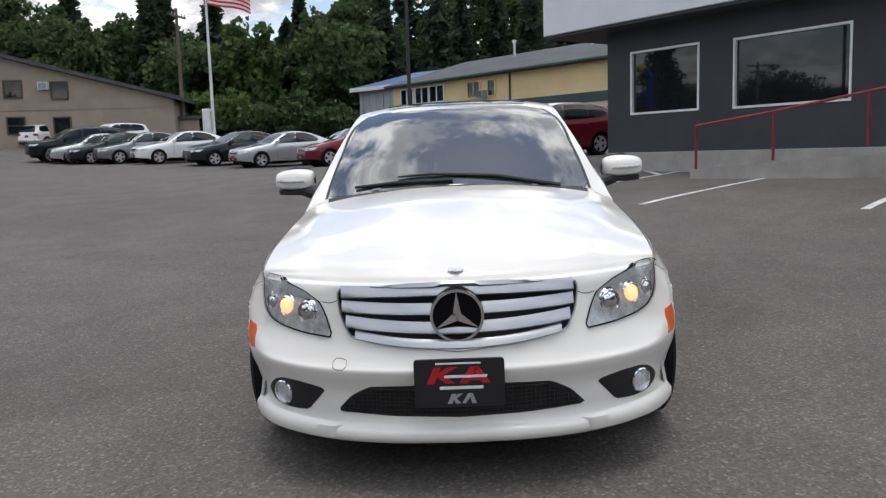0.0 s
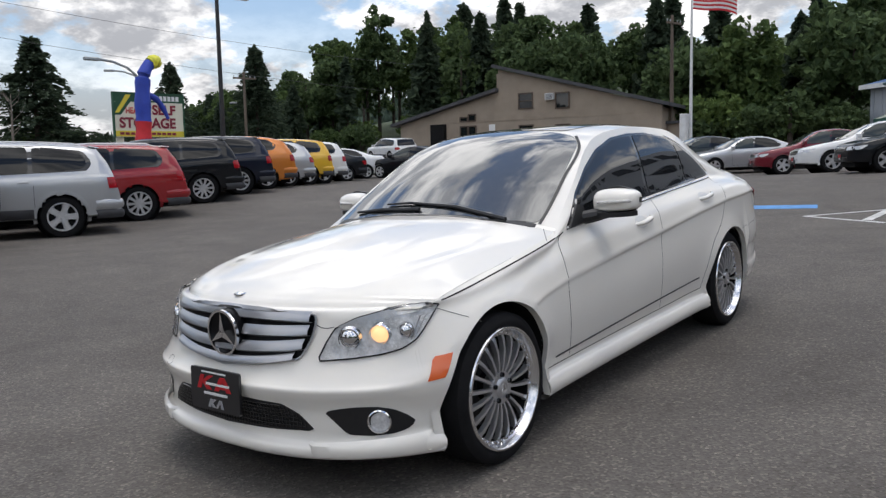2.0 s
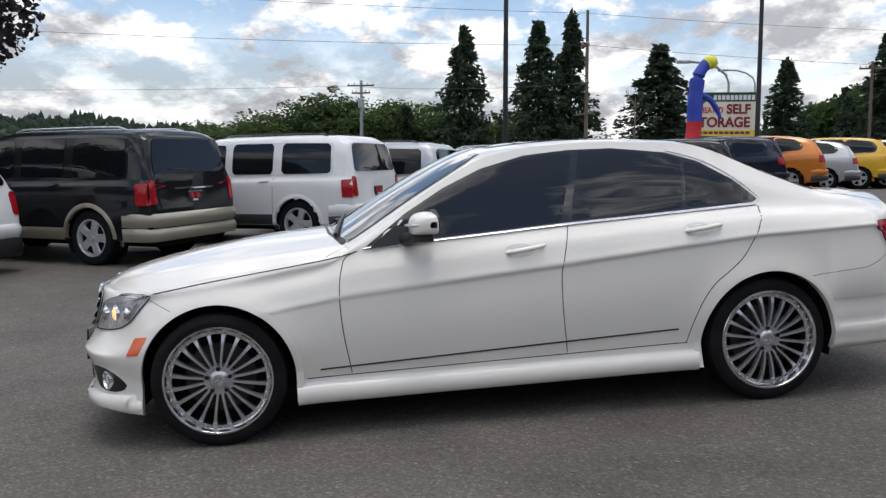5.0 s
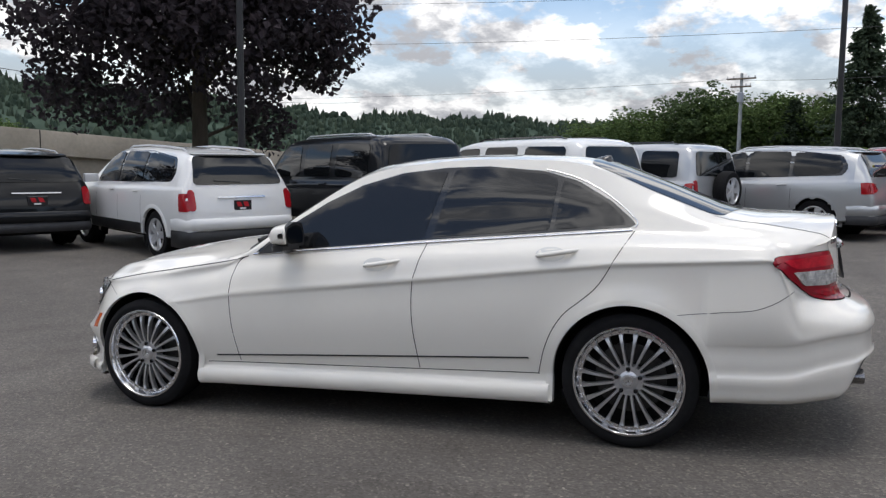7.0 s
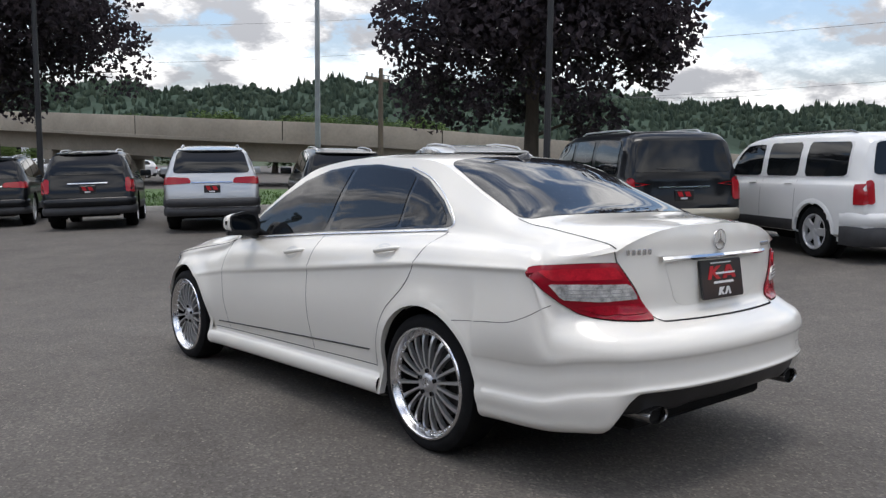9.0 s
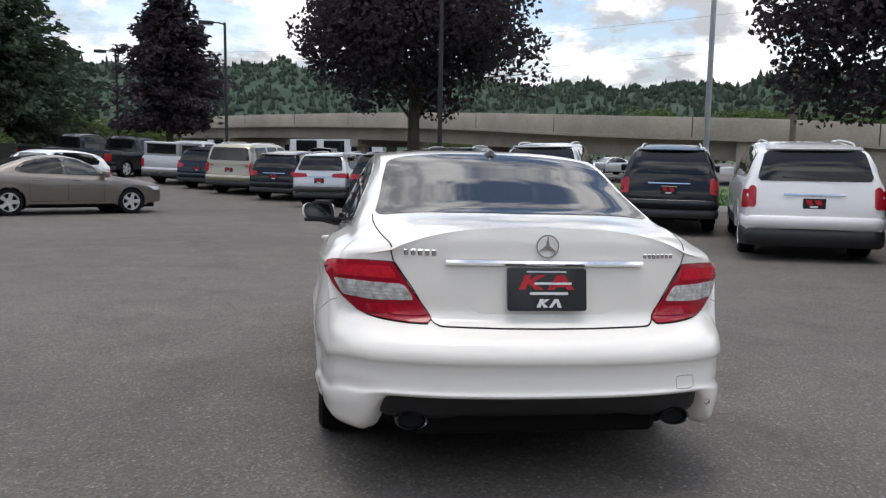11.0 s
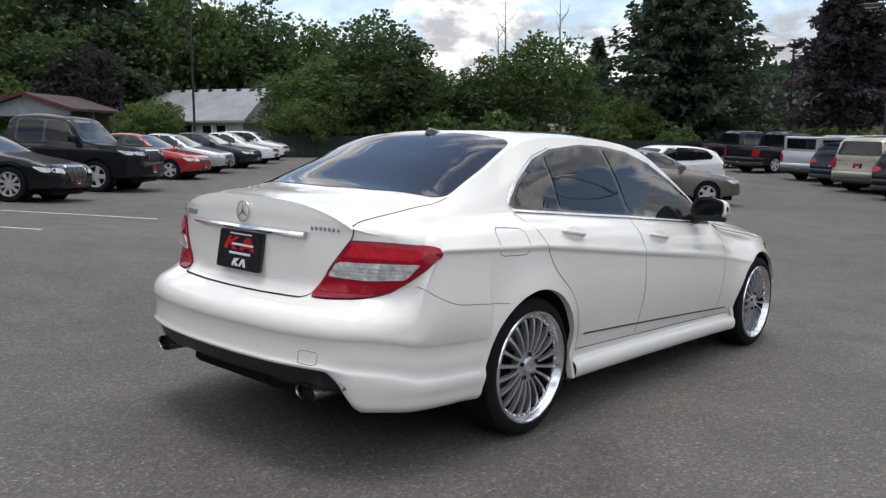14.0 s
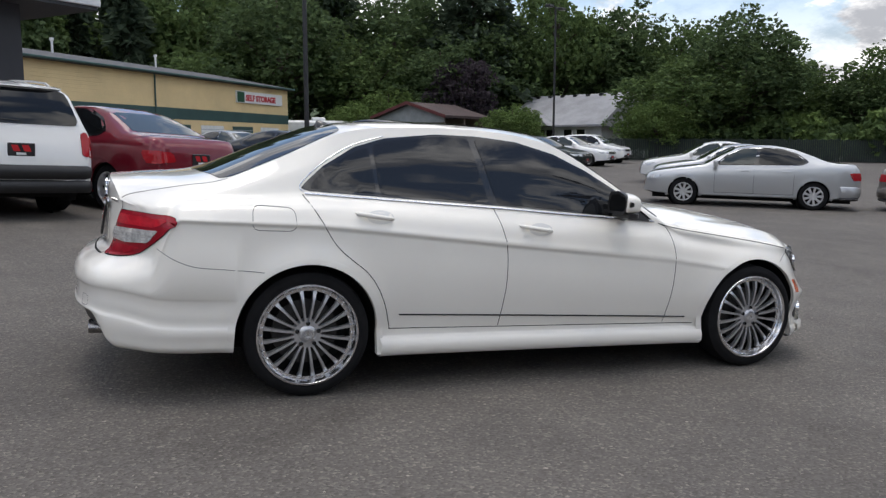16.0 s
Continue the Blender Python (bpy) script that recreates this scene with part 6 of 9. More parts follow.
FLEET = {
    "jgc": ("suv", 4.82, 1.94, 1.76, P_SILVER, dict(label="silver off-road estate with roof rails", rails=True, rear="side")),
    "journey": ("suv", 4.89, 1.84, 1.69, P_RED, dict(label="red family crossover with alloy wheels", rails=True, spokes=10)),
    "blacksuv": ("suv", 4.75, 1.89, 1.70, P_BLACK, dict(label="black crossover with chrome window line", spokes=10, chrome_bar=True)),
    "navysuv": ("suv", 4.60, 1.85, 1.68, P_NAVY, dict(label="dark navy compact crossover car", spokes=10)),
    "orange": ("hatch", 4.52, 1.84, 1.68, P_ORANGE, dict(label="orange compact crossover hatchback", wr=.34)),
    "yellow": ("suv", 4.40, 1.80, 1.68, P_YELLOW, dict(label="bright yellow small crossover car", wr=.35)),
    "silverhatch": ("hatch", 4.3, 1.78, 1.55, P_SILVER, dict(label="silver hatchback in the far row")),
    "whitehatch": ("hatch", 4.2, 1.76, 1.52, P_WHITE, dict(label="white hatchback in the far row")),
    "liberty": ("boxy", 4.25, 1.82, 1.80, P_SILVER, dict(label="silver boxy off-roader with tailgate spare", cladding=True, rear="tall", spare=True, rails=True)),
    "durango": ("boxy", 5.05, 1.93, 1.87, P_WHITE, dict(label="white boxy estate with dark bumpers", cladding=True, plain_arch=True, rear="tall", rails=True, wr=.39)),
    "expedition": ("boxy", 5.25, 2.0, 1.97, P_BLACK, dict(label="large black estate with tan cladding", trim=P_TAN, rear="tall", rails=True, wr=.40, chrome_bar=True)),
    "explorer": ("suv", 5.0, 2.0, 1.80, P_WHITE, dict(label="white seven-seat estate with silver rails", rear="tall", rails=True, wr=.385, chrome_bar=True, trim=M_BLACK, plain_arch=True)),
    "equinox": ("suv", 4.77, 1.84, 1.70, P_BLACK, dict(label="black crossover with chrome tailgate bar", chrome_bar=True, rails=True, rear="tall")),
    "terrain": ("suv", 4.71, 1.85, 1.72, P_SILVER, dict(label="silver crossover with wide red tail lamps", chrome_bar=True, rear="wide", rails=True, trim=M_GREYPLASTIC)),
    "blackterrain": ("suv", 4.71, 1.85, 1.70, P_BLACK, dict(label="black crossover with wide red tail lamps", chrome_bar=True, rear="wide", rails=True)),
    "tahoe": ("boxy", 5.15, 2.0, 1.90, P_TAN, dict(label="sand-coloured large estate with roof rails", rear="tall", rails=True, wr=.40)),
    "canopy": ("pickup", 5.3, 1.95, 1.85, P_SILVER, dict(label="silver pickup with bed canopy", rear="tall", canopy=True, category="truck")),
    "blackpickup": ("pickup", 5.7, 2.0, 1.92, P_BLACK, dict(label="black pickup truck with open bed", rear="tall", category="truck", wr=.40, tall_grille=True)),
    "malibu": ("sedan", 4.87, 1.79, 1.45, P_BRONZE, dict(label="bronze-grey saloon with five-spoke wheels", tint=False)),
    "chrysler200": ("sedan", 4.87, 1.84, 1.48, P_SILVER, dict(label="silver saloon with window stickers", spokes=9, tint=False)),
    "chrysler300": ("sedan", 5.0, 1.88, 1.48, P_BLACK, dict(label="black long-bonnet saloon with tall chrome grille", spokes=9, wr=.36, tall_grille=True)),
    "nissan": ("sedan", 4.63, 1.76, 1.50, P_MAROON, dict(label="maroon saloon with wrap-round tail lamps", tint=False)),
    "suzuki": ("suv", 4.65, 1.80, 1.72, P_WHITE, dict(label="white crossover with dark lower bumper", rear="tall", rails=True, trim=M_BLACK)),
    "mini": ("hatch", 4.11, 1.79, 1.56, P_MAROON, dict(label="maroon hatchback with white roof", roof=P_WHITE, wr=.33, tint=False)),
    "kia": ("sedan", 4.56, 1.78, 1.45, P_BLACK, dict(label="black compact saloon with silver wheels", spokes=5, tint=False)),
    "whitesedan": ("sedan", 4.8, 1.80, 1.46, P_WHITE, dict(label="white saloon in the far row", tint=False)),
    "silversedan": ("sedan", 4.6, 1.78, 1.45, P_SILVER, dict(label="silver saloon in the far row", tint=False)),
    "greensedan": ("sedan", 4.9, 1.85, 1.47, P_GREEN, dict(label="dark green-grey saloon in the far row", tint=False)),
    "greysedan": ("sedan", 4.8, 1.82, 1.46, P_GREY, dict(label="grey saloon in the far row", tint=False)),
    "redsedan": ("sedan", 4.6, 1.78, 1.48, P_RED, dict(label="bright red saloon in the far row", tint=False)),
    "van": ("suv", 5.1, 1.95, 1.75, P_BLACK, dict(label="black people carrier in the far row")),
    "whitesuv": ("suv", 4.5, 1.82, 1.66, P_WHITE, dict(label="white crossover in the far row")),
}

# the row that rounds the lot, tails inward
ROW = [("jgc", -12.7, 3.55, -.42, -.91, "raxle"), ("journey", -14.05, 6.03, -.50, -.87, "raxle"), ("blacksuv", -15.6, 8.8, -.50, -.87, "raxle"),
       ("navysuv", -16.6, 10.75, -.5, -.87, "raxle"), ("orange", -17.8, 12.7, -.5, -.87, "raxle"), ("silverhatch", -18.7, 14.4, -.5, -.87, "raxle"),
       ("yellow", -19.7, 16.2, -.5, -.87, "raxle"), ("whitesuv", -20.7, 17.9, -.5, -.87, "raxle"), ("kia", -22.5, 21.0, -.5, -.87, "raxle"), ("whitesedan", -24.0, 23.8, -.5, -.87, "raxle"),
       ("liberty", -11.43, .68, -.45, -.89, "raxle"), ("durango", -9.68, -1.02, -.48, -.88, "raxle"), ("expedition", -8.2, -3.85, -.50, -.865, "raxle"),
       ("explorer", -6.69, -6.52, -.42, -.91, "raxle"), ("equinox", -5.53, -9.06, -.42, -.91, "rear"), ("terrain", -3.5, -10.8, -.40, -.92, "rear"),
       ("equinox", -1.9, -13.3, -.38, -.925, "rear"), ("blackterrain", -.57, -16.7, -.36, -.93, "rear"), ("terrain", 1.12, -19.7, -.34, -.94, "rear"),
       ("blacksuv", 2.7, -22.6, -.33, -.94, "rear"), ("tahoe", 4.5, -25.1, -.33, -.94, "rear"), ("navysuv", 6.0, -27.4, -.33, -.94, "rear"),
       ("canopy", 7.8, -29.6, -.33, -.94, "rear"), ("blackpickup", 11.6, -33.0, -.40, -.92, "rear"), ("blackpickup", 15.0, -35.4, -.55, -.83, "rear")]
# the middle of the lot and the row before the office
LOT = [("malibu", 8.7, -15.2, -.80, -.60, "raxle"), ("chrysler200", 10.22, -13.03, .605, .795, "raxle"), ("silversedan", 13.9, -15.6, .55, .83, "raxle"), ("whitesedan", 17.0, -17.5, .55, .83, "raxle"),
       ("whitehatch", 9.5, -20.9, .4, .9, "mid"), ("chrysler300", 14.75, -2.65, -.80, -.60, "faxle"), ("blackpickup", 17.6, -5.8, -.80, -.60, "faxle"),
       ("redsedan", 21.5, -10.0, -.8, -.6, "faxle"), ("silversedan", 24.1, -12.7, -.8, -.6, "faxle"), ("greensedan", 26.6, -15.7, -.8, -.6, "faxle"), ("whitesedan", 29.4, -18.8, -.8, -.6, "faxle"), ("whitehatch", 32.2, -21.7, -.8, -.6, "faxle"),
       ("nissan", 7.35, 1.3, .80, .60, "rear"), ("suzuki", 6.1, 3.45, .90, .43, "rear"),
       ("greysedan", 27.0, -1.4, -.8, -.6, "mid"), ("greensedan", 30.3, -4.0, -.8, -.6, "mid"),
       ("mini", 1.45, 18.6, -.88, -.47, "faxle"), ("kia", -1.3, 19.6, -.88, -.47, "faxle"), ("whitesedan", -3.2, 22.6, -.88, -.47, "faxle"), ("nissan", -5.4, 25.6, -.88, -.47, "faxle"), ("whitesuv", 7.5, 21.5, -.88, -.47, "mid"),
       ("silversedan", -5.8, 34.5, -.9, -.43, "mid")]
# the far row under the wood
FAR = [("silversedan", -7.6, 28.8), ("greensedan", -10.0, 30.6), ("whitesedan", -13.2, 32.6), ("greysedan", -15.6, 34.0), ("greensedan", -17.4, 35.0), ("silversedan", -19.0, 36.0), ("van", -20.6, 37.4)]
for row in ROW + LOT:
    park(*row)
for key, x, y in FAR:
    park(key, x, y, -.80, -.60, "mid")
park("whitesuv", -29.6, 52.0, .35, .93, "mid")
park("whitesuv", -23.6, 48.5, -.6, -.8, "mid")
park("silversedan", -29.6, 37.9, -.6, -.8, "mid")
park("kia", -21.6, 24.9, -.93, -.2, "mid")
park("whitesuv", -35.2, 38.6, -.95, .3, "mid")
# ---- buildings and street furniture ----
M_DARKWALL = varied("charcoal_render", (.040, .043, .050), .75, .12, 1.5, 60, bumpiness=.15)
M_FASCIA = varied("white_fascia", (.70, .71, .73), .45, .06, .8, 30, bumpiness=.02)
M_TRIM = varied("white_trim", (.72, .72, .71), .5, .1, 4, 40)
M_YELLOW = varied("yellow_siding", (.72, .55, .29), .65, .08, .6, 12, bumpiness=.04)
M_BAND = varied("dark_green_band", (.030, .075, .070), .6, .15, 1, 20)
M_TANWALL = varied("tan_clapboard", (.34, .275, .21), .75, .12, .8, 14)
M_ROOF = varied("grey_shingle", (.075, .075, .08), .9, .25, .8, 12, bumpiness=.4, depth=.02)
M_ROOFPALE = varied("pale_shingle", (.30, .30, .31), .9, .2, .8, 12, bumpiness=.4, depth=.02)
M_BLUEROOF = varied("blue_sheet_roof", (.045, .11, .25), .45, .15, .5, 12)
M_GREYSHEET = varied("grey_sheet_wall", (.36, .38, .41), .5, .1, .6, 14)
M_REDRAIL = varied("red_rail_paint", (.22, .020, .024), .45, .2, 5, 60)
M_POLE = varied("black_pole", (.020, .020, .022), .5, .2, 2, 40)
M_STEEL = varied("galvanised_steel", (.36, .38, .39), .5, .15, 2, 40, metal=.5)
M_WOODPOLE = varied("weathered_timber", (.16, .125, .095), .9, .3, 2, 30, stretch=(1, 1, .08))
M_GREEN = base_mat("sign_green", (.015, .075, .035), .5)
M_SIGNYEL = base_mat("sign_yellow", (.72, .58, .05), .5)
M_CREAM = base_mat("sign_cream", (.72, .68, .55), .5)
M_DARKRED = base_mat("letter_red", (.22, .012, .03), .5)
M_WINDOW = base_mat("window_glass", (.010, .012, .014), .02, 0, .6, .3, .02)
M_BRIDGE = varied("bridge_concrete", (.33, .29, .235), .9, .25, .25, 6, bumpiness=.2)
M_CABLE = base_mat("cable", (.09, .09, .095), .7)
M_BLUECLOTH = varied("blue_nylon", (.025, .06, .42), .6, .15, 3, 30)
M_REDCLOTH = varied("red_nylon", (.60, .02, .03), .6, .15, 3, 30)
M_YELCLOTH = varied("yellow_nylon", (.72, .70, .06), .6, .15, 3, 30)
M_FENCE = varied("dark_green_fence", (.016, .026, .020), .8, .3, 2, 20)
M_SHEDROOF = varied("red_brown_roof", (.058, .036, .033), .8, .3, 1, 14)


class Wall:
    """A vertical plane: s along it, z up, d outwards."""

    def __init__(self, o, u, flip=False):
        self.o = Vector((*o, 0))
        self.u = Vector((*u, 0)).normalized()
        self.n = Vector((self.u.y, -self.u.x, 0)) * (-1 if flip else 1)

    def at(self, s, z, d=0.0):
        return self.o + self.u * float(s) + self.n * float(d) + Vector((0, 0, float(z)))

    def box(self, bm, s0, s1, z0, z1, d0, d1, bevel=0.0):
        vs = add_box(bm, s0, s1, d0, d1, z0, z1, bevel)
        for v in vs:
            v.co = self.at(v.co.x, v.co.z, v.co.y)
        bmesh.ops.recalc_face_normals(bm, faces=list({f for v in vs for f in v.link_faces}))
        return bm

    def boxm(self, *rows, bevel=0.0):
        bm = bmesh.new()
        for r in rows:
            self.box(bm, *r, bevel=bevel)
        return bm


def lap_wall(w, outline, pitch=.18, proud=.018, d=0.0):
    """Overlapping boards over a convex outline of (s, z)."""
    def span(z):
        xs = []
        for (a, za), (b, zb) in zip(outline, outline[1:] + outline[:1]):
            if (za - z) * (zb - z) <= 0 and za != zb:
                xs.append(a + (b - a) * (z - za) / (zb - za))
        return (min(xs), max(xs)) if xs else None
    zs = [q[1] for q in outline]
    bm = bmesh.new()
    z, top = min(zs) + 1e-4, max(zs) - 1e-4
    while z < top:
        z1 = min(top, z + pitch)
        a, b = span(z), span(z1)
        if a and b:
            q = [bm.verts.new(w.at(s, zz, d + k)) for s, zz, k in ((a[0], z, proud), (a[1], z, proud), (b[1], z1, 0), (b[0], z1, 0))]
            bm.faces.new(q)
            r = [bm.verts.new(w.at(s, z, d + k)) for s, k in ((a[0], 0), (a[1], 0), (a[1], proud), (a[0], proud))]
            bm.faces.new(r)
        z = z1
    bmesh.ops.recalc_face_normals(bm, faces=list(bm.faces))
    return bm


def window_on(w, parent, s0, s1, z0, z1, rim=.07, out=.07, mat=None, mullion=0):
    """A framed window: frame proud of the wall, pane set back in it."""
    mat = mat or M_TRIM
    win = part("window", w.boxm((s0, s1, z0, z1, .020, .028)), M_WINDOW, parent, "dark reflective window pane", smooth=False)
    rows = [(s0 - rim, s1 + rim, z0 - rim, z0, .002, out), (s0 - rim, s1 + rim, z1, z1 + rim, .002, out), (s0 - rim, s0, z0, z1, .002, out), (s1, s1 + rim, z0, z1, .002, out)]
    for k in range(mullion):
        c = s0 + (s1 - s0) * (k + 1) / (mullion + 1)
        rows.append((c - .03, c + .03, z0, z1, .002, out))
    part("frame", w.boxm(*rows), mat, win, smooth=False)
    return win


def text_mesh(name, body, size, mat, parent, w, s, z, d, squeeze=1.0, bold=.0):
    """Raised letters on a wall plane, starting at s, with their foot at z."""
    cu = bpy.data.curves.new(name, "FONT")
    cu.body, cu.size, cu.extrude, cu.offset = body, size, .01, bold
    ob = bpy.data.objects.new(name, cu)
    me = bpy.data.meshes.new_from_object(ob)
    bpy.data.objects.remove(ob)
    me.name = name
    for v in me.vertices:
        v.co = w.at(s + v.co.x * squeeze, z + v.co.y, d + v.co.z)
    me.materials.clear()
    me.materials.append(mat)
    o = new(name, me)
    o.parent = parent
    return o


def bars_on(name, w, parent, rows, mat, d0, d1):
    """Unread print as plain bars, each a mesh."""
    for r in rows:
        part(name, w.boxm((*r, d0, d1)), mat, parent, smooth=False)


def dealership():
    w = Wall((3.27, 13.6), (.622, -.783))
    if w.n.dot(Vector((-.783, -.622, 0))) < 0:
        w.n = -w.n
    b = thing("dealer_office", "charcoal single-storey office with white fascia", "building")
    g = ground_z(3.27, 13.6) - .7
    w1, w2 = (.66, 2.43, 1.80, 3.16), (3.2, 5.5, 1.78, 3.13)
    E = 12.4
    rows = [(0, E, .98, 1.78, -.25, 0), (0, E, 3.16, 4.2, -.25, 0), (0, .66, 1.78, 3.16, -.25, 0), (2.43, 3.2, 1.78, 3.16, -.25, 0), (5.5, E, 1.78, 3.16, -.25, 0), (.66, 2.43, 1.78, 1.80, -.25, 0), (3.2, 5.5, 3.13, 3.16, -.25, 0)]
    for row in rows:
        part("front_wall", w.boxm(row), M_DARKWALL, b, smooth=False)
    part("side_wall", w.boxm((0, .25, .98, 4.2, -9, -.25)), M_DARKWALL, b, smooth=False)
    part("end_wall", w.boxm((E - .25, E, .98, 4.2, -9, -.25)), M_DARKWALL, b, smooth=False)
    part("back_wall", w.boxm((0, E, .98, 4.2, -9.25, -9)), M_DARKWALL, b, smooth=False)
    part("plinth", w.boxm((-.03, E + .03, g, .98, -9.3, .03), bevel=.01), M_CONC, b, "pale concrete plinth", smooth=False)
    part("fascia", w.boxm((-1.42, E + 1.15, 3.72, 5.1, -10, .62), bevel=.015), M_FASCIA, b, "white metal-clad fascia", smooth=False)
    part("soffit", w.boxm((-1.38, E + 1.1, 3.66, 3.716, -9.9, .58)), M_DARKWALL, b, "dark boarded soffit", smooth=False)
    bars_on("fascia_letter", w, b, [(1.6 + .55 * k, 2.0 + .55 * k, 4.25, 4.75) for k in range(8)], M_DARKWALL, .622, .65)
    for s0, s1, z0, z1 in (w1, w2):
        pane = part("window", w.boxm((s0, s1, z0, z1, -.075, -.06)), M_WINDOW, b, "dark reflective window pane", smooth=False)
        part("frame", w.boxm((s0, s1, z0, z0 + .045, -.1, .012), (s0, s1, z1 - .045, z1, -.1, .012), (s0, s0 + .045, z0 + .045, z1 - .045, -.1, .012), (s1 - .045, s1, z0 + .045, z1 - .045, -.1, .012)), M_TRIM, pane, "white window frame", smooth=False)
    # ramp and its rail
    ramp = thing("ramp", "weathered concrete ramp beside the office wall", "ramp", kind="structure")
    bm = bmesh.new()
    add_prism(bm, [(3.5, .1), (9.5, .1), (9.5, 1.02), (5.6, .82), (3.5, .66)], .06, 1.75, lambda a, c, d: w.at(a, c, d))
    part("ramp_slab", bm, M_CONC, ramp, smooth=False)
    rail = thing("ramp_railing", "red painted steel railing along the ramp", "railing")
    line = [(3.57, 1.44), (5.07, 1.61), (6.6, 1.82), (8.1, 2.02), (9.4, 2.2)]
    bm = bmesh.new()
    add_tube(bm, [w.at(s, z, 1.68) for s, z in line], .024, 10)
    part("top_rail", bm, M_REDRAIL, rail)
    for s, z in line:
        bm = bmesh.new()
        add_tube(bm, [w.at(s, z - .8, 1.68), w.at(s, z, 1.68)], .024, 10)
        part("rail_post", bm, M_REDRAIL, rail)


dealership()


def storage(name, o, u, length, depth, base, eave, ridge, band, label, n_sign):
    w = Wall(o, u)
    if w.n.dot(-w.o) < 0:
        w.n = -w.n
    b = thing(name, label, "building")
    part("wall", w.boxm((0, length, base - .4, eave, -depth, -.01)), M_YELLOW, b, smooth=False)
    part("lap_siding", lap_wall(w, [(0, base), (length, base), (length, eave), (0, eave)]), M_YELLOW, b, "pale yellow lap siding", smooth=False)
    part("green_band", w.boxm((-.02, length + .02, band[0], band[1], .0, .03)), M_BAND, b, "dark green painted band", smooth=False)
    bm = bmesh.new()
    add_prism(bm, [(.35, eave - .02), (.35, eave + .12), (-depth / 2, ridge), (-depth - .35, eave + .12), (-depth - .35, eave - .02)], -.3, length + .3, lambda a, c, s: w.at(s, c, a))
    part("roof", bm, M_ROOF, b, "low-pitched grey shingle roof", smooth=False)
    part("gutter", w.boxm((-.3, length + .3, eave, eave + .11, .352, .46), bevel=.02), M_BAND, b, smooth=False)
    for k in (.3, .62, .8):
        bm = bmesh.new()
        p = w.at(length * k, ridge - .35, -depth * .4)
        add_lathe(bm, [(0, .06), (.75, .06), (.76, .11), (.9, .11), (.9, 0)], 10, "z", p)
        part("vent_pipe", bm, M_TRIM, b)
    bm = bmesh.new()
    add_tube(bm, [w.at(length * .55, base, .06), w.at(length * .55, eave, .06)], .045, 8)
    part("downpipe", bm, M_BAND if n_sign else M_TRIM, b)
    return b, w


def storage_near():
    b, w = storage("storage_building", (-3.86, 39.16), (.66, -.751), 16.5, 11, .9, 4.66, 6.35, (3.0, 3.42), "pale yellow two-storey storage building with green awning", 1)
    for s0, s1, z0, z1 in ((.75, 1.75, 3.72, 4.48), (2.0, 3.05, 3.72, 4.48), (3.2, 4.3, 3.72, 4.48), (6.15, 6.55, 3.72, 4.42), (6.62, 7.0, 3.72, 4.42), (7.6, 8.05, 3.72, 4.42)):
        window_on(w, b, s0, s1, z0, z1, .06, .07, M_YELLOW if s0 > 5 else M_TRIM, 1 if s0 < 5 else 0)
    ac = part("air_conditioner", w.boxm((7.08, 7.5, 3.62, 3.98, .0, .35), bevel=.02), M_GREYSHEET, b, "window air conditioner", smooth=False)
    part("grille", w.boxm(*[(7.12, 7.46, 3.66 + .05 * k, 3.69 + .05 * k, .351, .36) for k in range(6)]), M_BLACK, ac, smooth=False)
    a = thing("awning", "dark green canvas awning with white lettering", "awning")
    bm = bmesh.new()
    add_prism(bm, [(.04, 3.45), (1.1, 3.05), (1.1, 2.55), (.04, 2.55)], .1, 8.2, lambda q, c, s: w.at(s, c, q))
    part("canopy", bm, varied("green_canvas", (.022, .085, .058), .8, .2, 1, 12), a, smooth=False)
    pale = varied("pale_canvas_stripe", (.34, .36, .30), .8, .2, 1, 12)
    for k in range(9):
        bm = bmesh.new()
        s0 = .3 + k * .9
        add_prism(bm, [(.04, 3.462), (1.1, 3.062), (1.1, 3.052), (.04, 3.452)], s0, s0 + .4, lambda q, c, s: w.at(s, c, q))
        part("stripe", bm, pale, a, smooth=False)
    flat = Wall(w.at(0, 0, 1.1).xy, w.u.xy)
    flat.n = w.n
    bars_on("name_bar", flat, a, [(.45 + .42 * k, .78 + .42 * k, 2.64, 2.93) for k in range(4)], M_SIGNWHITE, .003, .012)
    text_mesh("lettering", "SELF STORAGE", .40, M_SIGNWHITE, a, flat, 2.35, 2.64, .006, 1.05, .008)
    bars_on("number_bar", flat, a, [(5.75 + .22 * k, 5.92 + .22 * k, 2.66, 2.9) for k in range(10)], M_SIGNWHITE, .003, .012)


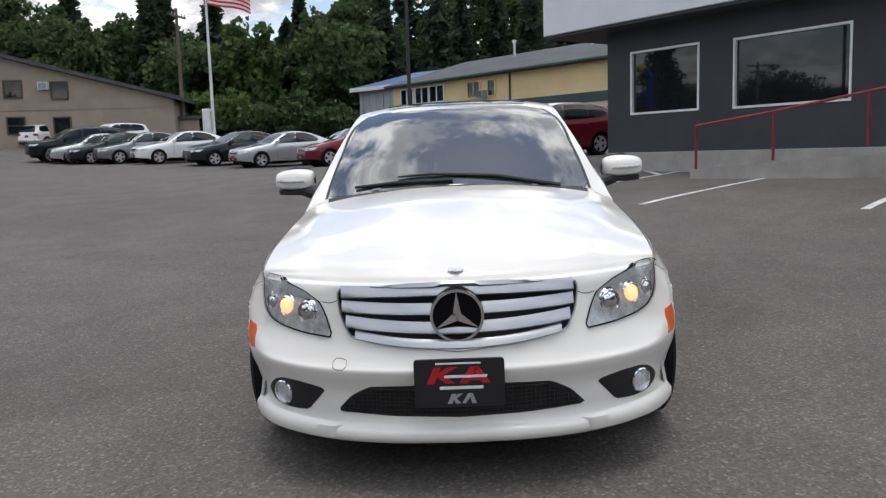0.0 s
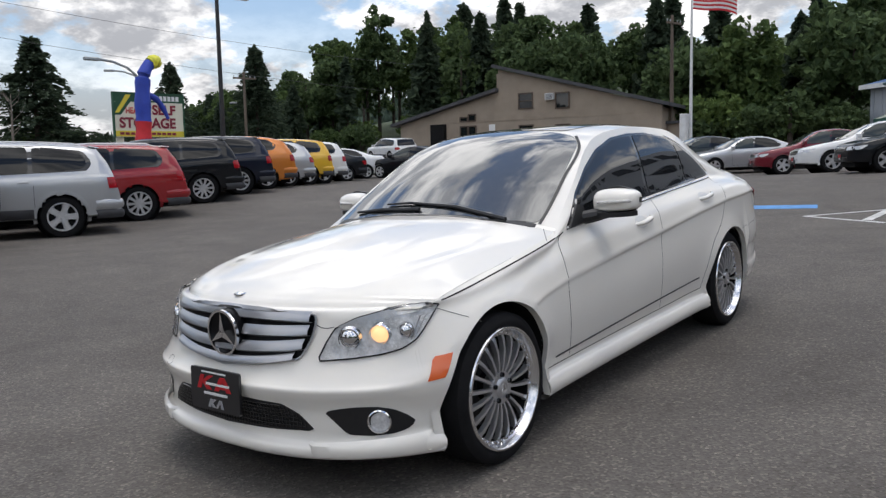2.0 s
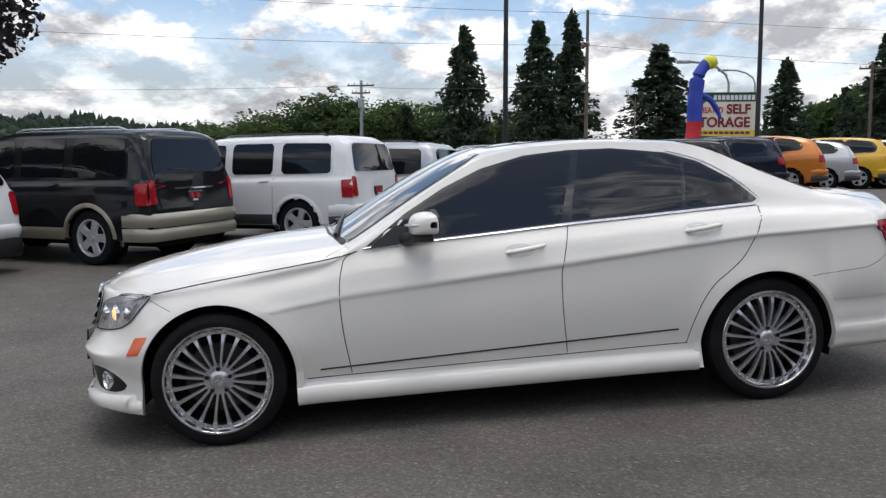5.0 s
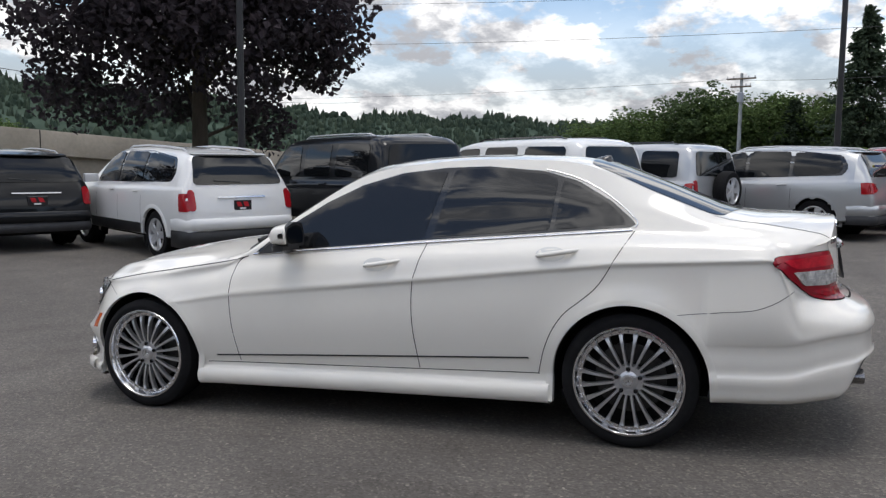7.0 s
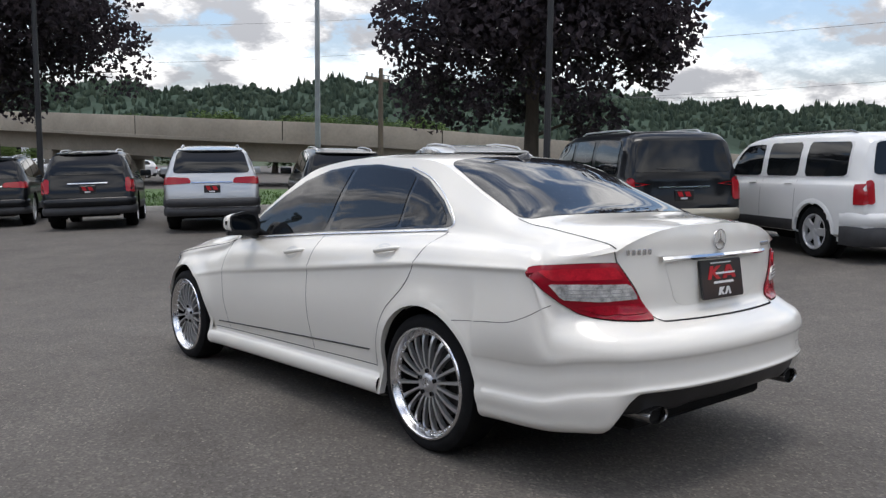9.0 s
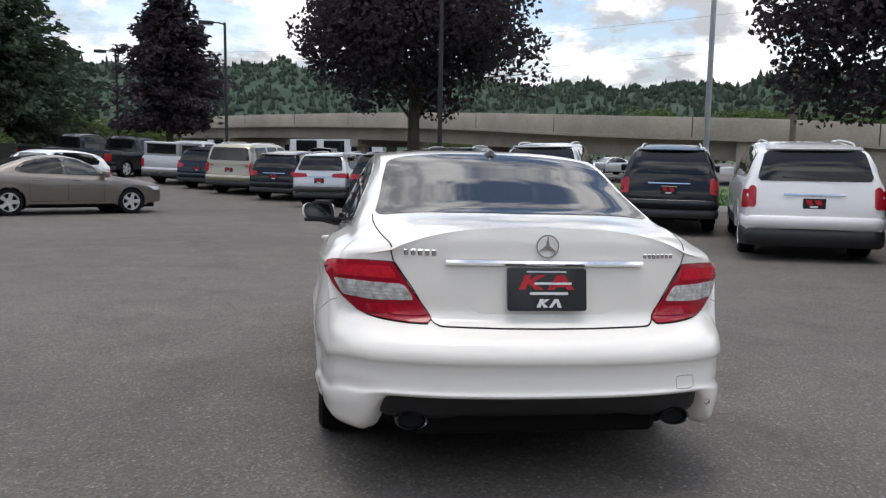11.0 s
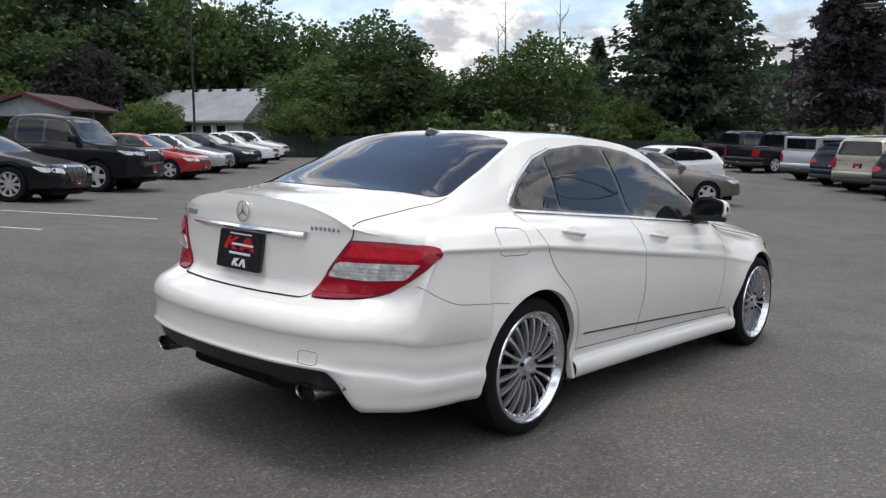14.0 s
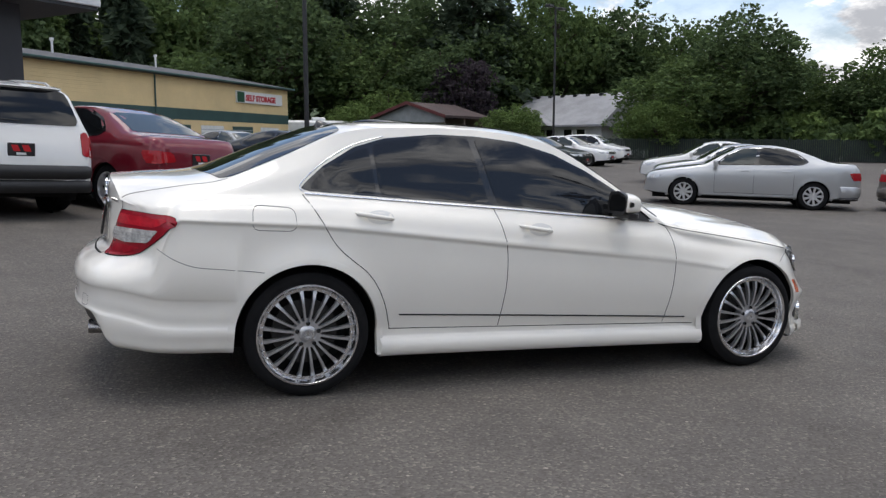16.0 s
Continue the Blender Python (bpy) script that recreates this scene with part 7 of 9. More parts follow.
def storage_far():
    b, w = storage("storage_building", (51.8, -7.8), (-.78, .626), 26, 12, .6, 4.95, 6.2, (2.63, 3.24), "pale yellow storage building with lettered sign", 1)
    for k in range(7):
        s = 1.4 + 3.3 * k
        door = part("roller_door", w.boxm((s, s + 2.3, .6, 2.35, .02, .05)), M_BAND if k % 2 else M_TRIM, b, "ribbed roller door", smooth=False)
        part("rib", w.boxm(*[(s, s + 2.3, .7 + .2 * i, .74 + .2 * i, .05, .06) for i in range(8)]), M_GREYSHEET, door, smooth=False)
    sg = thing("storage_sign", "white storage sign with dark red letters", "sign")
    part("panel", w.boxm((1.0, 6.6, 3.84, 4.56, .02, .14), bevel=.01), M_SIGNWHITE, sg, smooth=False)
    part("green_mark", w.boxm((5.75, 6.55, 3.88, 4.52, .141, .15)), M_GREEN, sg, smooth=False)
    back = Wall(w.at(0, 0, 0).xy, -w.u.xy)
    back.n = w.n
    text_mesh("lettering", "SELF STORAGE", .50, M_SIGNRED, sg, back, -5.6, 4.0, .15, 1.12, .02)


storage_near()
storage_far()


def blue_shed():
    w = Wall((-8.2, 58.0), (.78, -.626))
    if w.n.dot(-w.o) < 0:
        w.n = -w.n
    b = thing("sheet_metal_hall", "grey metal hall with blue sheet roof", "building")
    part("wall", w.boxm((0, 30, .8, 6.0, -14, 0)), M_GREYSHEET, b, smooth=False)
    part("rib", w.boxm(*[(.3 + .75 * k, .36 + .75 * k, .9, 5.9, .001, .05) for k in range(39)]), M_GREYSHEET, b, smooth=False)
    bm = bmesh.new()
    add_prism(bm, [(.5, 6.0), (.5, 6.25), (-7, 7.9), (-14.5, 6.25), (-14.5, 6.0)], -.5, 30.5, lambda a, c, s: w.at(s, c, a))
    part("roof", bm, M_BLUEROOF, b, "blue ribbed sheet roof", smooth=False)
    part("eave_trim", w.boxm((-.5, 30.5, 5.96, 6.26, .5, .56)), M_TRIM, b, smooth=False)


blue_shed()


def tan_building():
    w = Wall((-33.7, 50.1), (.992, .13))
    if w.n.y > 0:
        w.n = -w.n
    b = thing("tan_building", "tan clapboard two-storey building with lopsided gable", "building")
    base = 2.0
    right = [(-.0, base), (13.2, base), (13.2, 5.45), (0, 9.0)]
    left = [(-9.5, base), (0, base), (0, 7.2), (-9.5, 4.95)]
    for nm, poly in (("gable_wall", right), ("gable_wall", left)):
        bm = bmesh.new()
        add_prism(bm, poly, -.3, -.01, lambda s, z, d: w.at(s, z, d))
        part(nm, bm, M_TANWALL, b, smooth=False)
        part("lap_siding", lap_wall(w, poly, .22), M_TANWALL, b, "tan painted clapboards", smooth=False)
    part("side_wall", w.boxm((12.9, 13.2, base, 5.3, -16, -.3)), M_TANWALL, b, smooth=False)
    part("upper_wall", w.boxm((-.3, 0, base, 8.7, -16, -.3)), M_TANWALL, b, smooth=False)
    for k in range(6):
        part("clerestory_window", w.boxm((-.36, -.31, 7.45, 8.5, -2.4 - 2.2 * k, -.7 - 2.2 * k)), M_WINDOW, b, smooth=False)
    for poly in ([(-.35, 9.14), (13.9, 5.30), (13.9, 5.56), (-.35, 9.40)], [(-10.2, 4.83), (.0, 7.24), (.0, 7.5), (-10.2, 5.09)]):
        bm = bmesh.new()
        add_prism(bm, poly, -16.4, .55, lambda s, z, d: w.at(s, z, d))
        part("roof", bm, M_ROOF, b, "grey shingle roof slope", smooth=False)
    wood = varied("brown_trim", (.10, .07, .05), .8, .2, 2, 20)
    for s0, s1, z0, z1, m in ((1.85, 2.95, 5.82, 6.9, 1), (5.0, 6.0, 5.68, 6.76, 0), (1.88, 2.98, 3.32, 4.4, 1), (5.0, 6.05, 3.26, 4.33, 0), (-3.5, -2.9, 3.4, 4.55, 0), (-2.72, -2.13, 3.4, 4.55, 0), (-3.5, -2.9, 5.05, 5.3, 0), (-2.72, -2.15, 5.05, 5.5, 0)):
        win = window_on(w, b, s0, s1, z0, z1, .1, .08, wood)
        if m:
            part("meeting_rail", w.boxm((s0, s1, (z0 + z1) / 2 - .03, (z0 + z1) / 2 + .03, .029, .06)), wood, win, smooth=False)
    ac = part("air_conditioner", w.boxm((4.2, 4.86, 6.3, 6.8, .02, .45), bevel=.02), M_TRIM, b, "white window air conditioner", smooth=False)
    part("grille", w.boxm(*[(4.26, 4.8, 6.36 + .07 * k, 6.4 + .07 * k, .451, .46) for k in range(6)]), M_BLACK, ac, smooth=False)
    part("notice", w.boxm((-.88, -.33, 4.15, 4.66, .02, .05)), M_SIGNWHITE, b, smooth=False)
    part("entrance", w.boxm((-6.2, -4.9, base, 4.85, .02, .5)), M_WELL, b, "dark entrance porch", smooth=False)
    for s in (-1.9, 3.9, 8.3):
        part("batten", w.boxm((s, s + .08, base, 5.5, .02, .04)), M_TANWALL, b, smooth=False)
    part("belt_trim", w.boxm((-4.5, 13.2, 4.9, 4.97, .02, .05)), M_TANWALL, b, smooth=False)
    for k in range(4):
        bm = bmesh.new()
        add_lathe(bm, [(0, .07), (.7, .07), (.72, .12), (.85, .12), (.85, 0)], 10, "z", w.at(-7.5 + 1.9 * k, 5.5 + .46 * k, -4))
        part("vent_pipe", bm, M_TRIM, b)
    # lean-to
    part("lean_to", w.boxm((13.2, 14.6, base, 4.1, -6, -1.2)), M_TANWALL, b, smooth=False)
    part("lean_to_roof", w.boxm((13.2, 15.0, 4.1, 4.3, -6.3, -.9)), M_ROOF, b, smooth=False)


tan_building()


def far_house():
    w = Wall((56.4, -29.4), (-.916, -.402))
    if w.n.dot(-w.o) < 0:
        w.n = -w.n
    b = thing("house", "white house with grey shingle roof", "house")
    L = 9.2
    part("wall", w.boxm((.2, L - .2, 0, 2.75, -3, 3.2)), varied("white_siding", (.62, .63, .62), .6, .1, 1, 20), b, smooth=False)
    bm = bmesh.new()
    add_prism(bm, [(3.9, 2.6), (3.9, 2.75), (0, 5.25), (-3.9, 2.75), (-3.9, 2.6)], -.3, L + .3, lambda a, c, s: w.at(s, c, a))
    part("roof", bm, M_ROOFPALE, b, "pale grey shingle roof", smooth=False)
    bm = bmesh.new()
    add_prism(bm, [(3.2, 2.7), (5.0, 2.7), (4.1, 3.5)], 3.7, 4.6, lambda s, z, d: w.at(s, z, d))
    part("porch_gable", bm, M_ROOFPALE, b, smooth=False)
    f = Wall(w.at(0, 0, 3.2).xy, w.u.xy)
    f.n = w.n
    for s0 in (1.8, 3.0, 3.9, 5.6, 6.8):
        window_on(f, b, s0, s0 + .75, 1.35, 2.4, .07, .05, M_TRIM, 0)
    for k in range(7):
        part("ridge_vent", w.boxm((.5 + k * 1.25, .8 + k * 1.25, 5.05, 5.22, .1, .35)), M_BLACK, b, smooth=False)
    s = thing("carport", "open grey carport with red-brown pitched roof", "shed")
    v = Wall((50.4, -13.9), (-.82, -.57))
    if v.n.dot(-v.o) < 0:
        v.n = -v.n
    bm = bmesh.new()
    add_prism(bm, [(-.3, 3.05), (2.85, 4.02), (6.0, 3.05), (6.0, 3.20), (2.85, 4.17), (-.3, 3.20)], -5.6, .35, lambda a, c, q: v.at(a, c, q))
    part("roof", bm, M_SHEDROOF, s, "brown shingle roof with red edge", smooth=False)
    bm = bmesh.new()
    add_prism(bm, [(-.36, 3.0), (2.85, 3.99), (6.06, 3.0), (6.06, 3.22), (2.85, 4.21), (-.36, 3.22)], .35, .40, lambda a, c, q: v.at(a, c, q))
    part("barge_board", bm, varied("red_barge_board", (.10, .022, .022), .7, .2, 2, 20), s, smooth=False)
    bm = bmesh.new()
    add_prism(bm, [(0, 2.75), (5.7, 2.75), (5.7, 3.10), (2.85, 3.98), (0, 3.10)], -.1, 0, lambda a, c, q: v.at(a, c, q))
    part("gable_wall", bm, varied("grey_boards", (.26, .28, .29), .8, .15, 2, 20), s, "grey boarded gable", smooth=False)
    g = ground_z(48, -16)
    part("back_wall", v.boxm((0, 5.7, g, 3.1, -5.2, -5.1)), M_WOODPOLE, s, smooth=False)
    for a, c in ((.1, -.1), (5.6, -.1), (5.6, -2.6), (5.6, -5.0), (.1, -5.0)):
        part("post", v.boxm((a - .08, a + .08, g, 3.1, c - .08, c + .08)), M_WOODPOLE, s, smooth=False)
    r = thing("motor_home", "white motor home parked behind the fence", "vehicle")
    q = Wall((55.6, -7.2), (-.1, -.995))
    part("body", q.boxm((0, 7.2, .5, 3.0, -1.2, 1.2), bevel=.15), M_TRIM, r, smooth=False)
    part("roof_unit", q.boxm((3, 4, 3.0, 3.25, -.4, .4), bevel=.06), M_TRIM, r, smooth=False)
    part("stripe", q.boxm((.1, 7.1, 1.7, 2.0, -1.21, 1.21)), M_GREYBAR, r, smooth=False)
    for k in (.9, 5.6):
        bm = bmesh.new()
        add_lathe(bm, [(-1.25, .05), (-1.25, .42), (1.25, .42), (1.25, .05)], 20, "y", (0, 0, 0))
        for vv in bm.verts:
            vv.co = q.at(vv.co.x + k, vv.co.z + ground_z(55, -10) + .42, vv.co.y)
        part("wheel", bm, M_RUBBER, r)


far_house()


def fence():
    line = even_line([(13, -52), (19, -47), (26, -40), (34, -30.5), (38, -22), (39.5, -10), (38.5, -6)], 2.6)
    f = thing("slatted_fence", "dark green slatted chain-link fence", "fence", kind="structure")
    for i in range(len(line)):
        x, y = line[i]
        g = ground_z(x, y)
        bm = bmesh.new()
        add_tube(bm, [(x, y, g), (x, y, g + 1.4)], .035, 6)
        part("fence_post", bm, M_FENCE, f)
        if i + 1 < len(line):
            w = Wall((x, y), line[i + 1] - line[i])
            L = float(np.linalg.norm(line[i + 1] - line[i]))
            bm = bmesh.new()
            for k in range(22):
                w.box(bm, .05 + k * (L - .1) / 22, .05 + (k + .86) * (L - .1) / 22, g + .05, g + 1.3 + .03 * math.sin(k * 1.7 + i), -.01, .01)
            part("fence_panel", bm, M_FENCE, f, smooth=False)


fence()


def overpass():
    yaw = (122, 130, 136, 147, 159, 171, 183, 195, 205, 213)
    dist = (49, 47, 46, 45, 46, 59, 80, 110, 146, 185)
    tops = (1.9, 2.35, 2.65, 3.2, 3.45, 4.1, 4.55, 4.3, 4.3, 4.2)
    pts = [(1 - d * math.sin(radians(a)), 5 + d * math.cos(radians(a)), z) for a, d, z in zip(yaw, dist, tops)]
    line = smooth_line(pts, 90)
    b = thing("overpass", "weathered concrete overpass with solid parapet", "bridge", kind="structure")

    def sweep(prof, i0, i1):
        bm = bmesh.new()
        rows = []
        for i in range(i0, i1):
            p = line[i]
            d = line[min(i + 1, len(line) - 1)] - line[max(i - 1, 0)]
            n = np.array([d[1], -d[0]]) / (np.hypot(d[0], d[1]) + 1e-9)
            if n @ (np.array([1, 5]) - p[:2]) < 0:
                n = -n
            rows.append([(p[0] + n[0] * a, p[1] + n[1] * a, p[2] + c if c > -50 else ground_z(p[0], p[1]) - .3) for a, c in prof])
        add_grid(bm, rows, closed_v=True)
        bmesh.ops.recalc_face_normals(bm, faces=list(bm.faces))
        return bm
    part("parapet", sweep([(0, 0), (.16, 0), (.2, -.06), (.2, -1.05), (-.12, -1.05), (-.12, 0)], 0, 90), M_BRIDGE, b, "stained concrete parapet", smooth=False)
    part("parapet", sweep([(-9, 0), (-8.8, 0), (-8.8, -1.0), (-9.2, -1.0), (-9.2, 0)], 0, 90), M_BRIDGE, b, smooth=False)
    part("deck", sweep([(.36, -1.056), (.36, -1.22), (-9.4, -1.22), (-9.4, -1.056)], 0, 90), M_BRIDGE, b, smooth=False)
    part("girder", sweep([(-.35, -1.225), (-.5, -2.25), (-8.4, -2.25), (-8.6, -1.225)], 11, 90), M_BRIDGE, b, "haunched concrete girder", smooth=False)
    part("retaining_wall", sweep([(.05, -1.225), (.05, -99), (-9.2, -99), (-9.2, -1.225)], 0, 12), M_BRIDGE, b, smooth=False)
    for i in range(0, 88, 4):
        p = line[i]
        d = line[i + 1] - line[i]
        w = Wall(p[:2], d[:2])
        if w.n.dot(Vector((1 - p[0], 5 - p[1], 0))) < 0:
            w.n = -w.n
        part("joint", w.boxm((0, .05, p[2] - 1.05, p[2] - .01, .195, .206)), M_WELL, b, smooth=False)
    for i in (20, 28, 38, 50, 62, 74):
        p = line[i]
        w = Wall(p[:2], (line[i + 1] - line[i])[:2])
        if w.n.dot(Vector((1 - p[0], 5 - p[1], 0))) < 0:
            w.n = -w.n
        for k in (-1.4, -4.6, -7.6):
            bm = bmesh.new()
            c = w.at(0, 0, k)
            g = ground_z(c.x, c.y)
            add_lathe(bm, [(g - .3, .5), (p[2] - 2.2, .5)], 18, "z", (c.x, c.y, 0))
            part("pier", bm, M_BRIDGE, b)
        part("pier_cap", w.boxm((-.6, .6, p[2] - 2.9, p[2] - 2.26, -8.6, -.4), bevel=.05), M_BRIDGE, b, smooth=False)


overpass()


def far_stores():
    for (x, y), L, z, m, lab in (((-6, -112), 34, 4.2, M_TRIM, "long white store beyond the overpass"), ((30, -128), 30, 4.6, M_TRIM, "white flat-roofed store beyond the overpass"), ((-32, -100), 22, 3.8, M_REDCLOTH, "low store with red sign band")):
        w = Wall((x, y), (1, -.15))
        if w.n.y < 0:
            w.n = -w.n
        b = thing("store", lab, "building")
        part("wall", w.boxm((0, L, -.6, z, -12, 0)), M_FASCIA, b, smooth=False)
        part("sign_band", w.boxm((0, L, z - .9, z + .1, .01, .3)), m, b, smooth=False)
        for k in range(int(L / 4)):
            part("shop_window", w.boxm((.6 + 4 * k, 3.6 + 4 * k, .2, 2.4, .01, .06)), M_WINDOW, b, smooth=False)
    for i, (key, x, y) in enumerate((("whitesedan", -14, -70), ("silversedan", -9, -73), ("redsedan", -4, -78), ("whitesuv", 2, -84), ("greysedan", 8, -88), ("whitehatch", -19, -62), ("silversedan", -22, -58), ("whitesedan", 15, -92), ("redsedan", 22, -99))):
        park(key, x, y, .9, .3 * (-1) ** i, "mid")


far_stores()


def billboard():
    w = Wall((-32.3, 16.1), (.60, 3.2))
    if w.n.x < 0:
        w.n = -w.n
    b = thing("billboard", "cream storage billboard with green top band", "sign")
    L = 3.3
    part("panel", w.boxm((0, L, 2.98, 5.0, -.15, .0), bevel=.01), M_CREAM, b, smooth=False)
    part("edge_frame", w.boxm((-.06, 0, 2.95, 5.06, -.17, .03), (L, L + .06, 2.95, 5.06, -.17, .03), (-.06, L + .06, 5.0, 5.06, -.17, .03)), M_GREEN, b, smooth=False)
    part("top_band", w.boxm((0, L, 4.62, 5.0, .001, .006)), M_GREEN, b, smooth=False)
    part("bottom_band", w.boxm((0, L, 3.0, 3.27, .001, .006)), M_SIGNYEL, b, smooth=False)
    bm = bmesh.new()
    add_prism(bm, [(0, 4.0), (.28, 4.0), (1.05, 5.0), (.35, 5.0), (0, 4.55)], .007, .012, lambda s, z, d: w.at(s, z, d))
    part("slanted_band", bm, M_GREEN, b, smooth=False)
    bm = bmesh.new()
    add_prism(bm, [(.02, 4.1), (.2, 4.1), (.8, 4.95), (.55, 4.95)], .013, .016, lambda s, z, d: w.at(s, z, d))
    part("slanted_name", bm, M_SIGNYEL, b, smooth=False)
    bars_on("number_bar", w, b, [(1.15 + .2 * k, 1.3 + .2 * k, 4.7, 4.93) for k in range(10)], M_SIGNWHITE, .008, .014)
    bars_on("address_bar", w, b, [(.2 + .25 * k, .4 + .25 * k, 3.08, 3.2) for k in range(11)], M_DARKRED, .008, .014)
    text_mesh("lettering", "HEATED", .40, M_SIGNRED, b, w, .5, 4.08, .012, .75, .006)
    text_mesh("lettering", "SELF", .62, M_DARKRED, b, w, 1.78, 4.06, .012, .95, .022)
    text_mesh("lettering", "STORAGE", .66, M_DARKRED, b, w, .2, 3.42, .012, .93, .022)
    part("lower_board", w.boxm((.35, L - .35, 1.6, 2.75, -.12, -.02)), M_SIGNWHITE, b, smooth=False)
    g = ground_z(-32, 17)
    for s in (.25, L - .25):
        part("post", w.boxm((s - .16, s + .16, g - .1, 2.97, -.3, -.13)), M_CREAM, b, smooth=False)


billboard()


def air_dancer():
    x, y = -24.6, 12.6
    g = ground_z(x, y)
    b = thing("air_dancer", "red and blue inflatable air dancer with yellow head", "inflatable")
    def tube(name, pts, r, m):
        bm = bmesh.new()
        q = smooth_line(pts, 14)
        add_tube(bm, [tuple(p) for p in q], [rr * (1 + .06 * math.sin(5 * i)) for i, rr in enumerate(np.interp(np.linspace(0, 1, 14), np.linspace(0, 1, len(r)), r))], 14)
        part(name, bm, m, b)
    tube("lower_tube", [(x, y, g + .3), (x + .02, y + .1, g + 1.4), (x, y + .2, 3.15)], [.30, .30, .29], M_REDCLOTH)
    tube("upper_tube", [(x, y + .2, 3.15), (x, y + .22, 4.2), (x, y + .35, 5.0), (x, y + .6, 5.35)], [.29, .28, .27, .2], M_BLUECLOTH)
    tube("head", [(x, y + .6, 5.32), (x, y + .8, 5.42), (x, y + 1.0, 5.3)], [.24, .27, .12], M_YELCLOTH)
    tube("arm", [(x, y + .4, 4.2), (x, y + .8, 4.0), (x, y + 1.1, 3.6), (x, y + 1.25, 3.3)], [.12, .11, .1, .06], M_BLUECLOTH)
    bm = bmesh.new()
    add_lathe(bm, [(0, .33), (.05, .36), (.32, .36), (.34, .28)], 20, "z", (x, y, g))
    part("blower", bm, M_BLACK, b)


air_dancer()


def lamp_post(x, y, top, m, r=.075, arm=None, heads=1, aimed=(1, 0), label="tall black steel lamp post"):
    g = ground_z(x, y)
    b = thing("lamp_post", label, "lamp post", group="lamp posts")
    bm = bmesh.new()
    add_tube(bm, [(x, y, g + .1), (x, y, top)], [r * 1.15, r * .8], 10)
    part("pole", bm, m, b)
    bm = bmesh.new()
    add_lathe(bm, [(-.2, .2), (.1, .2), (.12, .18), (.12, 0)], 16, "z", (x, y, g))
    part("base", bm, M_CONC, b, "round concrete footing")
    d = Vector((*aimed, 0)).normalized()
    for k in range(heads):
        q = d * (1 if k == 0 else -1)
        bm = bmesh.new()
        add_tube(bm, [(x, y, top - .08), Vector((x, y, top - .02)) + q * .3, Vector((x, y, top - .02)) + q * .75], .035, 8)
        part("arm", bm, m, b)
        bm = bmesh.new()
        w = Wall((x, y), q.xy)
        w.box(bm, .5, 1.15, top - .14, top + .02, -.2, .2, .03)
        hd = part("lamp_head", bm, m, b, smooth=False)
        part("lens", w.boxm((.56, 1.09, top - .155, top - .141, -.15, .15)), M_SIGNWHITE, hd, smooth=False)


for x, y, top, heads, aimed in ((-19.6, 12.6, 7.1, 1, (.3, 1)), (-18.9, 4.2, 9.5, 1, (1, 0)), (-10.6, -8.55, 9, 1, (1, 1)), (-2.83, -21.2, 9.5, 1, (0, 1)), (5.5, -33.1, 7.0, 1, (1, .2)), (13.1, -44.4, 6.8, 1, (1, .2)), (46, -25.6, 10.8, 2, (.5, -.85)), (21.5, -3.1, 9.5, 1, (-1, 0)), (-2.2, 27.6, 9.5, 1, (-1, -.3))):
    lamp_post(x, y, top, M_POLE, heads=heads, aimed=aimed)
lamp_post(-12.7, -22.2, 10.5, M_STEEL, .1, label="grey galvanised steel mast")


def utility_pole(x, y, top, arms=((-.6, 2.4),), m=None, r=.16, transformer=False, aimed=(.3, 1), label="weathered wooden utility pole with crossarm"):
    g = ground_z(x, y)
    b = thing("utility_pole", label, "utility pole", group="utility poles")
    bm = bmesh.new()
    add_tube(bm, [(x, y, g - .2), (x, y, top)], [r, r * .65], 10)
    part("pole", bm, m or M_WOODPOLE, b)
    w = Wall((x, y), aimed)
    for dz, L in arms:
        arm = part("crossarm", w.boxm((-L / 2, L / 2, top + dz - .07, top + dz + .07, .1, .22)), M_WOODPOLE, b, smooth=False)
        for s in (-.46, -.25, .25, .46):
            bm = bmesh.new()
            add_lathe(bm, [(0, .02), (.05, .05), (.1, .03), (.15, .055), (.2, 0)], 8, "z", w.at(s * L, top + dz + .07, .16))
            part("insulator", bm, M_GREYSHEET, arm)
    if transformer:
        bm = bmesh.new()
        add_lathe(bm, [(0, 0), (0, .28), (.8, .28), (.86, .2), (.86, 0)], 16, "z", w.at(.1, top - 2.6, .5))
        part("transformer", bm, M_GREYSHEET, b, "grey transformer can")


utility_pole(-73, 1.7, 10.0, ((-.5, 2.6), (-1.2, 1.8)), transformer=True, m=M_STEEL, r=.2, label="grey utility pole with transformer can")
utility_pole(-52.4, 17.4, 12.9, ((-2.5, .9), (-5.2, .9), (-7.4, 2.2)), aimed=(1, .3))
utility_pole(-20.6, 53.5, 12, ((-.6, 1.6),))
utility_pole(-19, -27, 5.6, ((-.5, 2.0),), aimed=(1, .4))
utility_pole(-58, 44, 10.5, ((-.6, 2.2),))


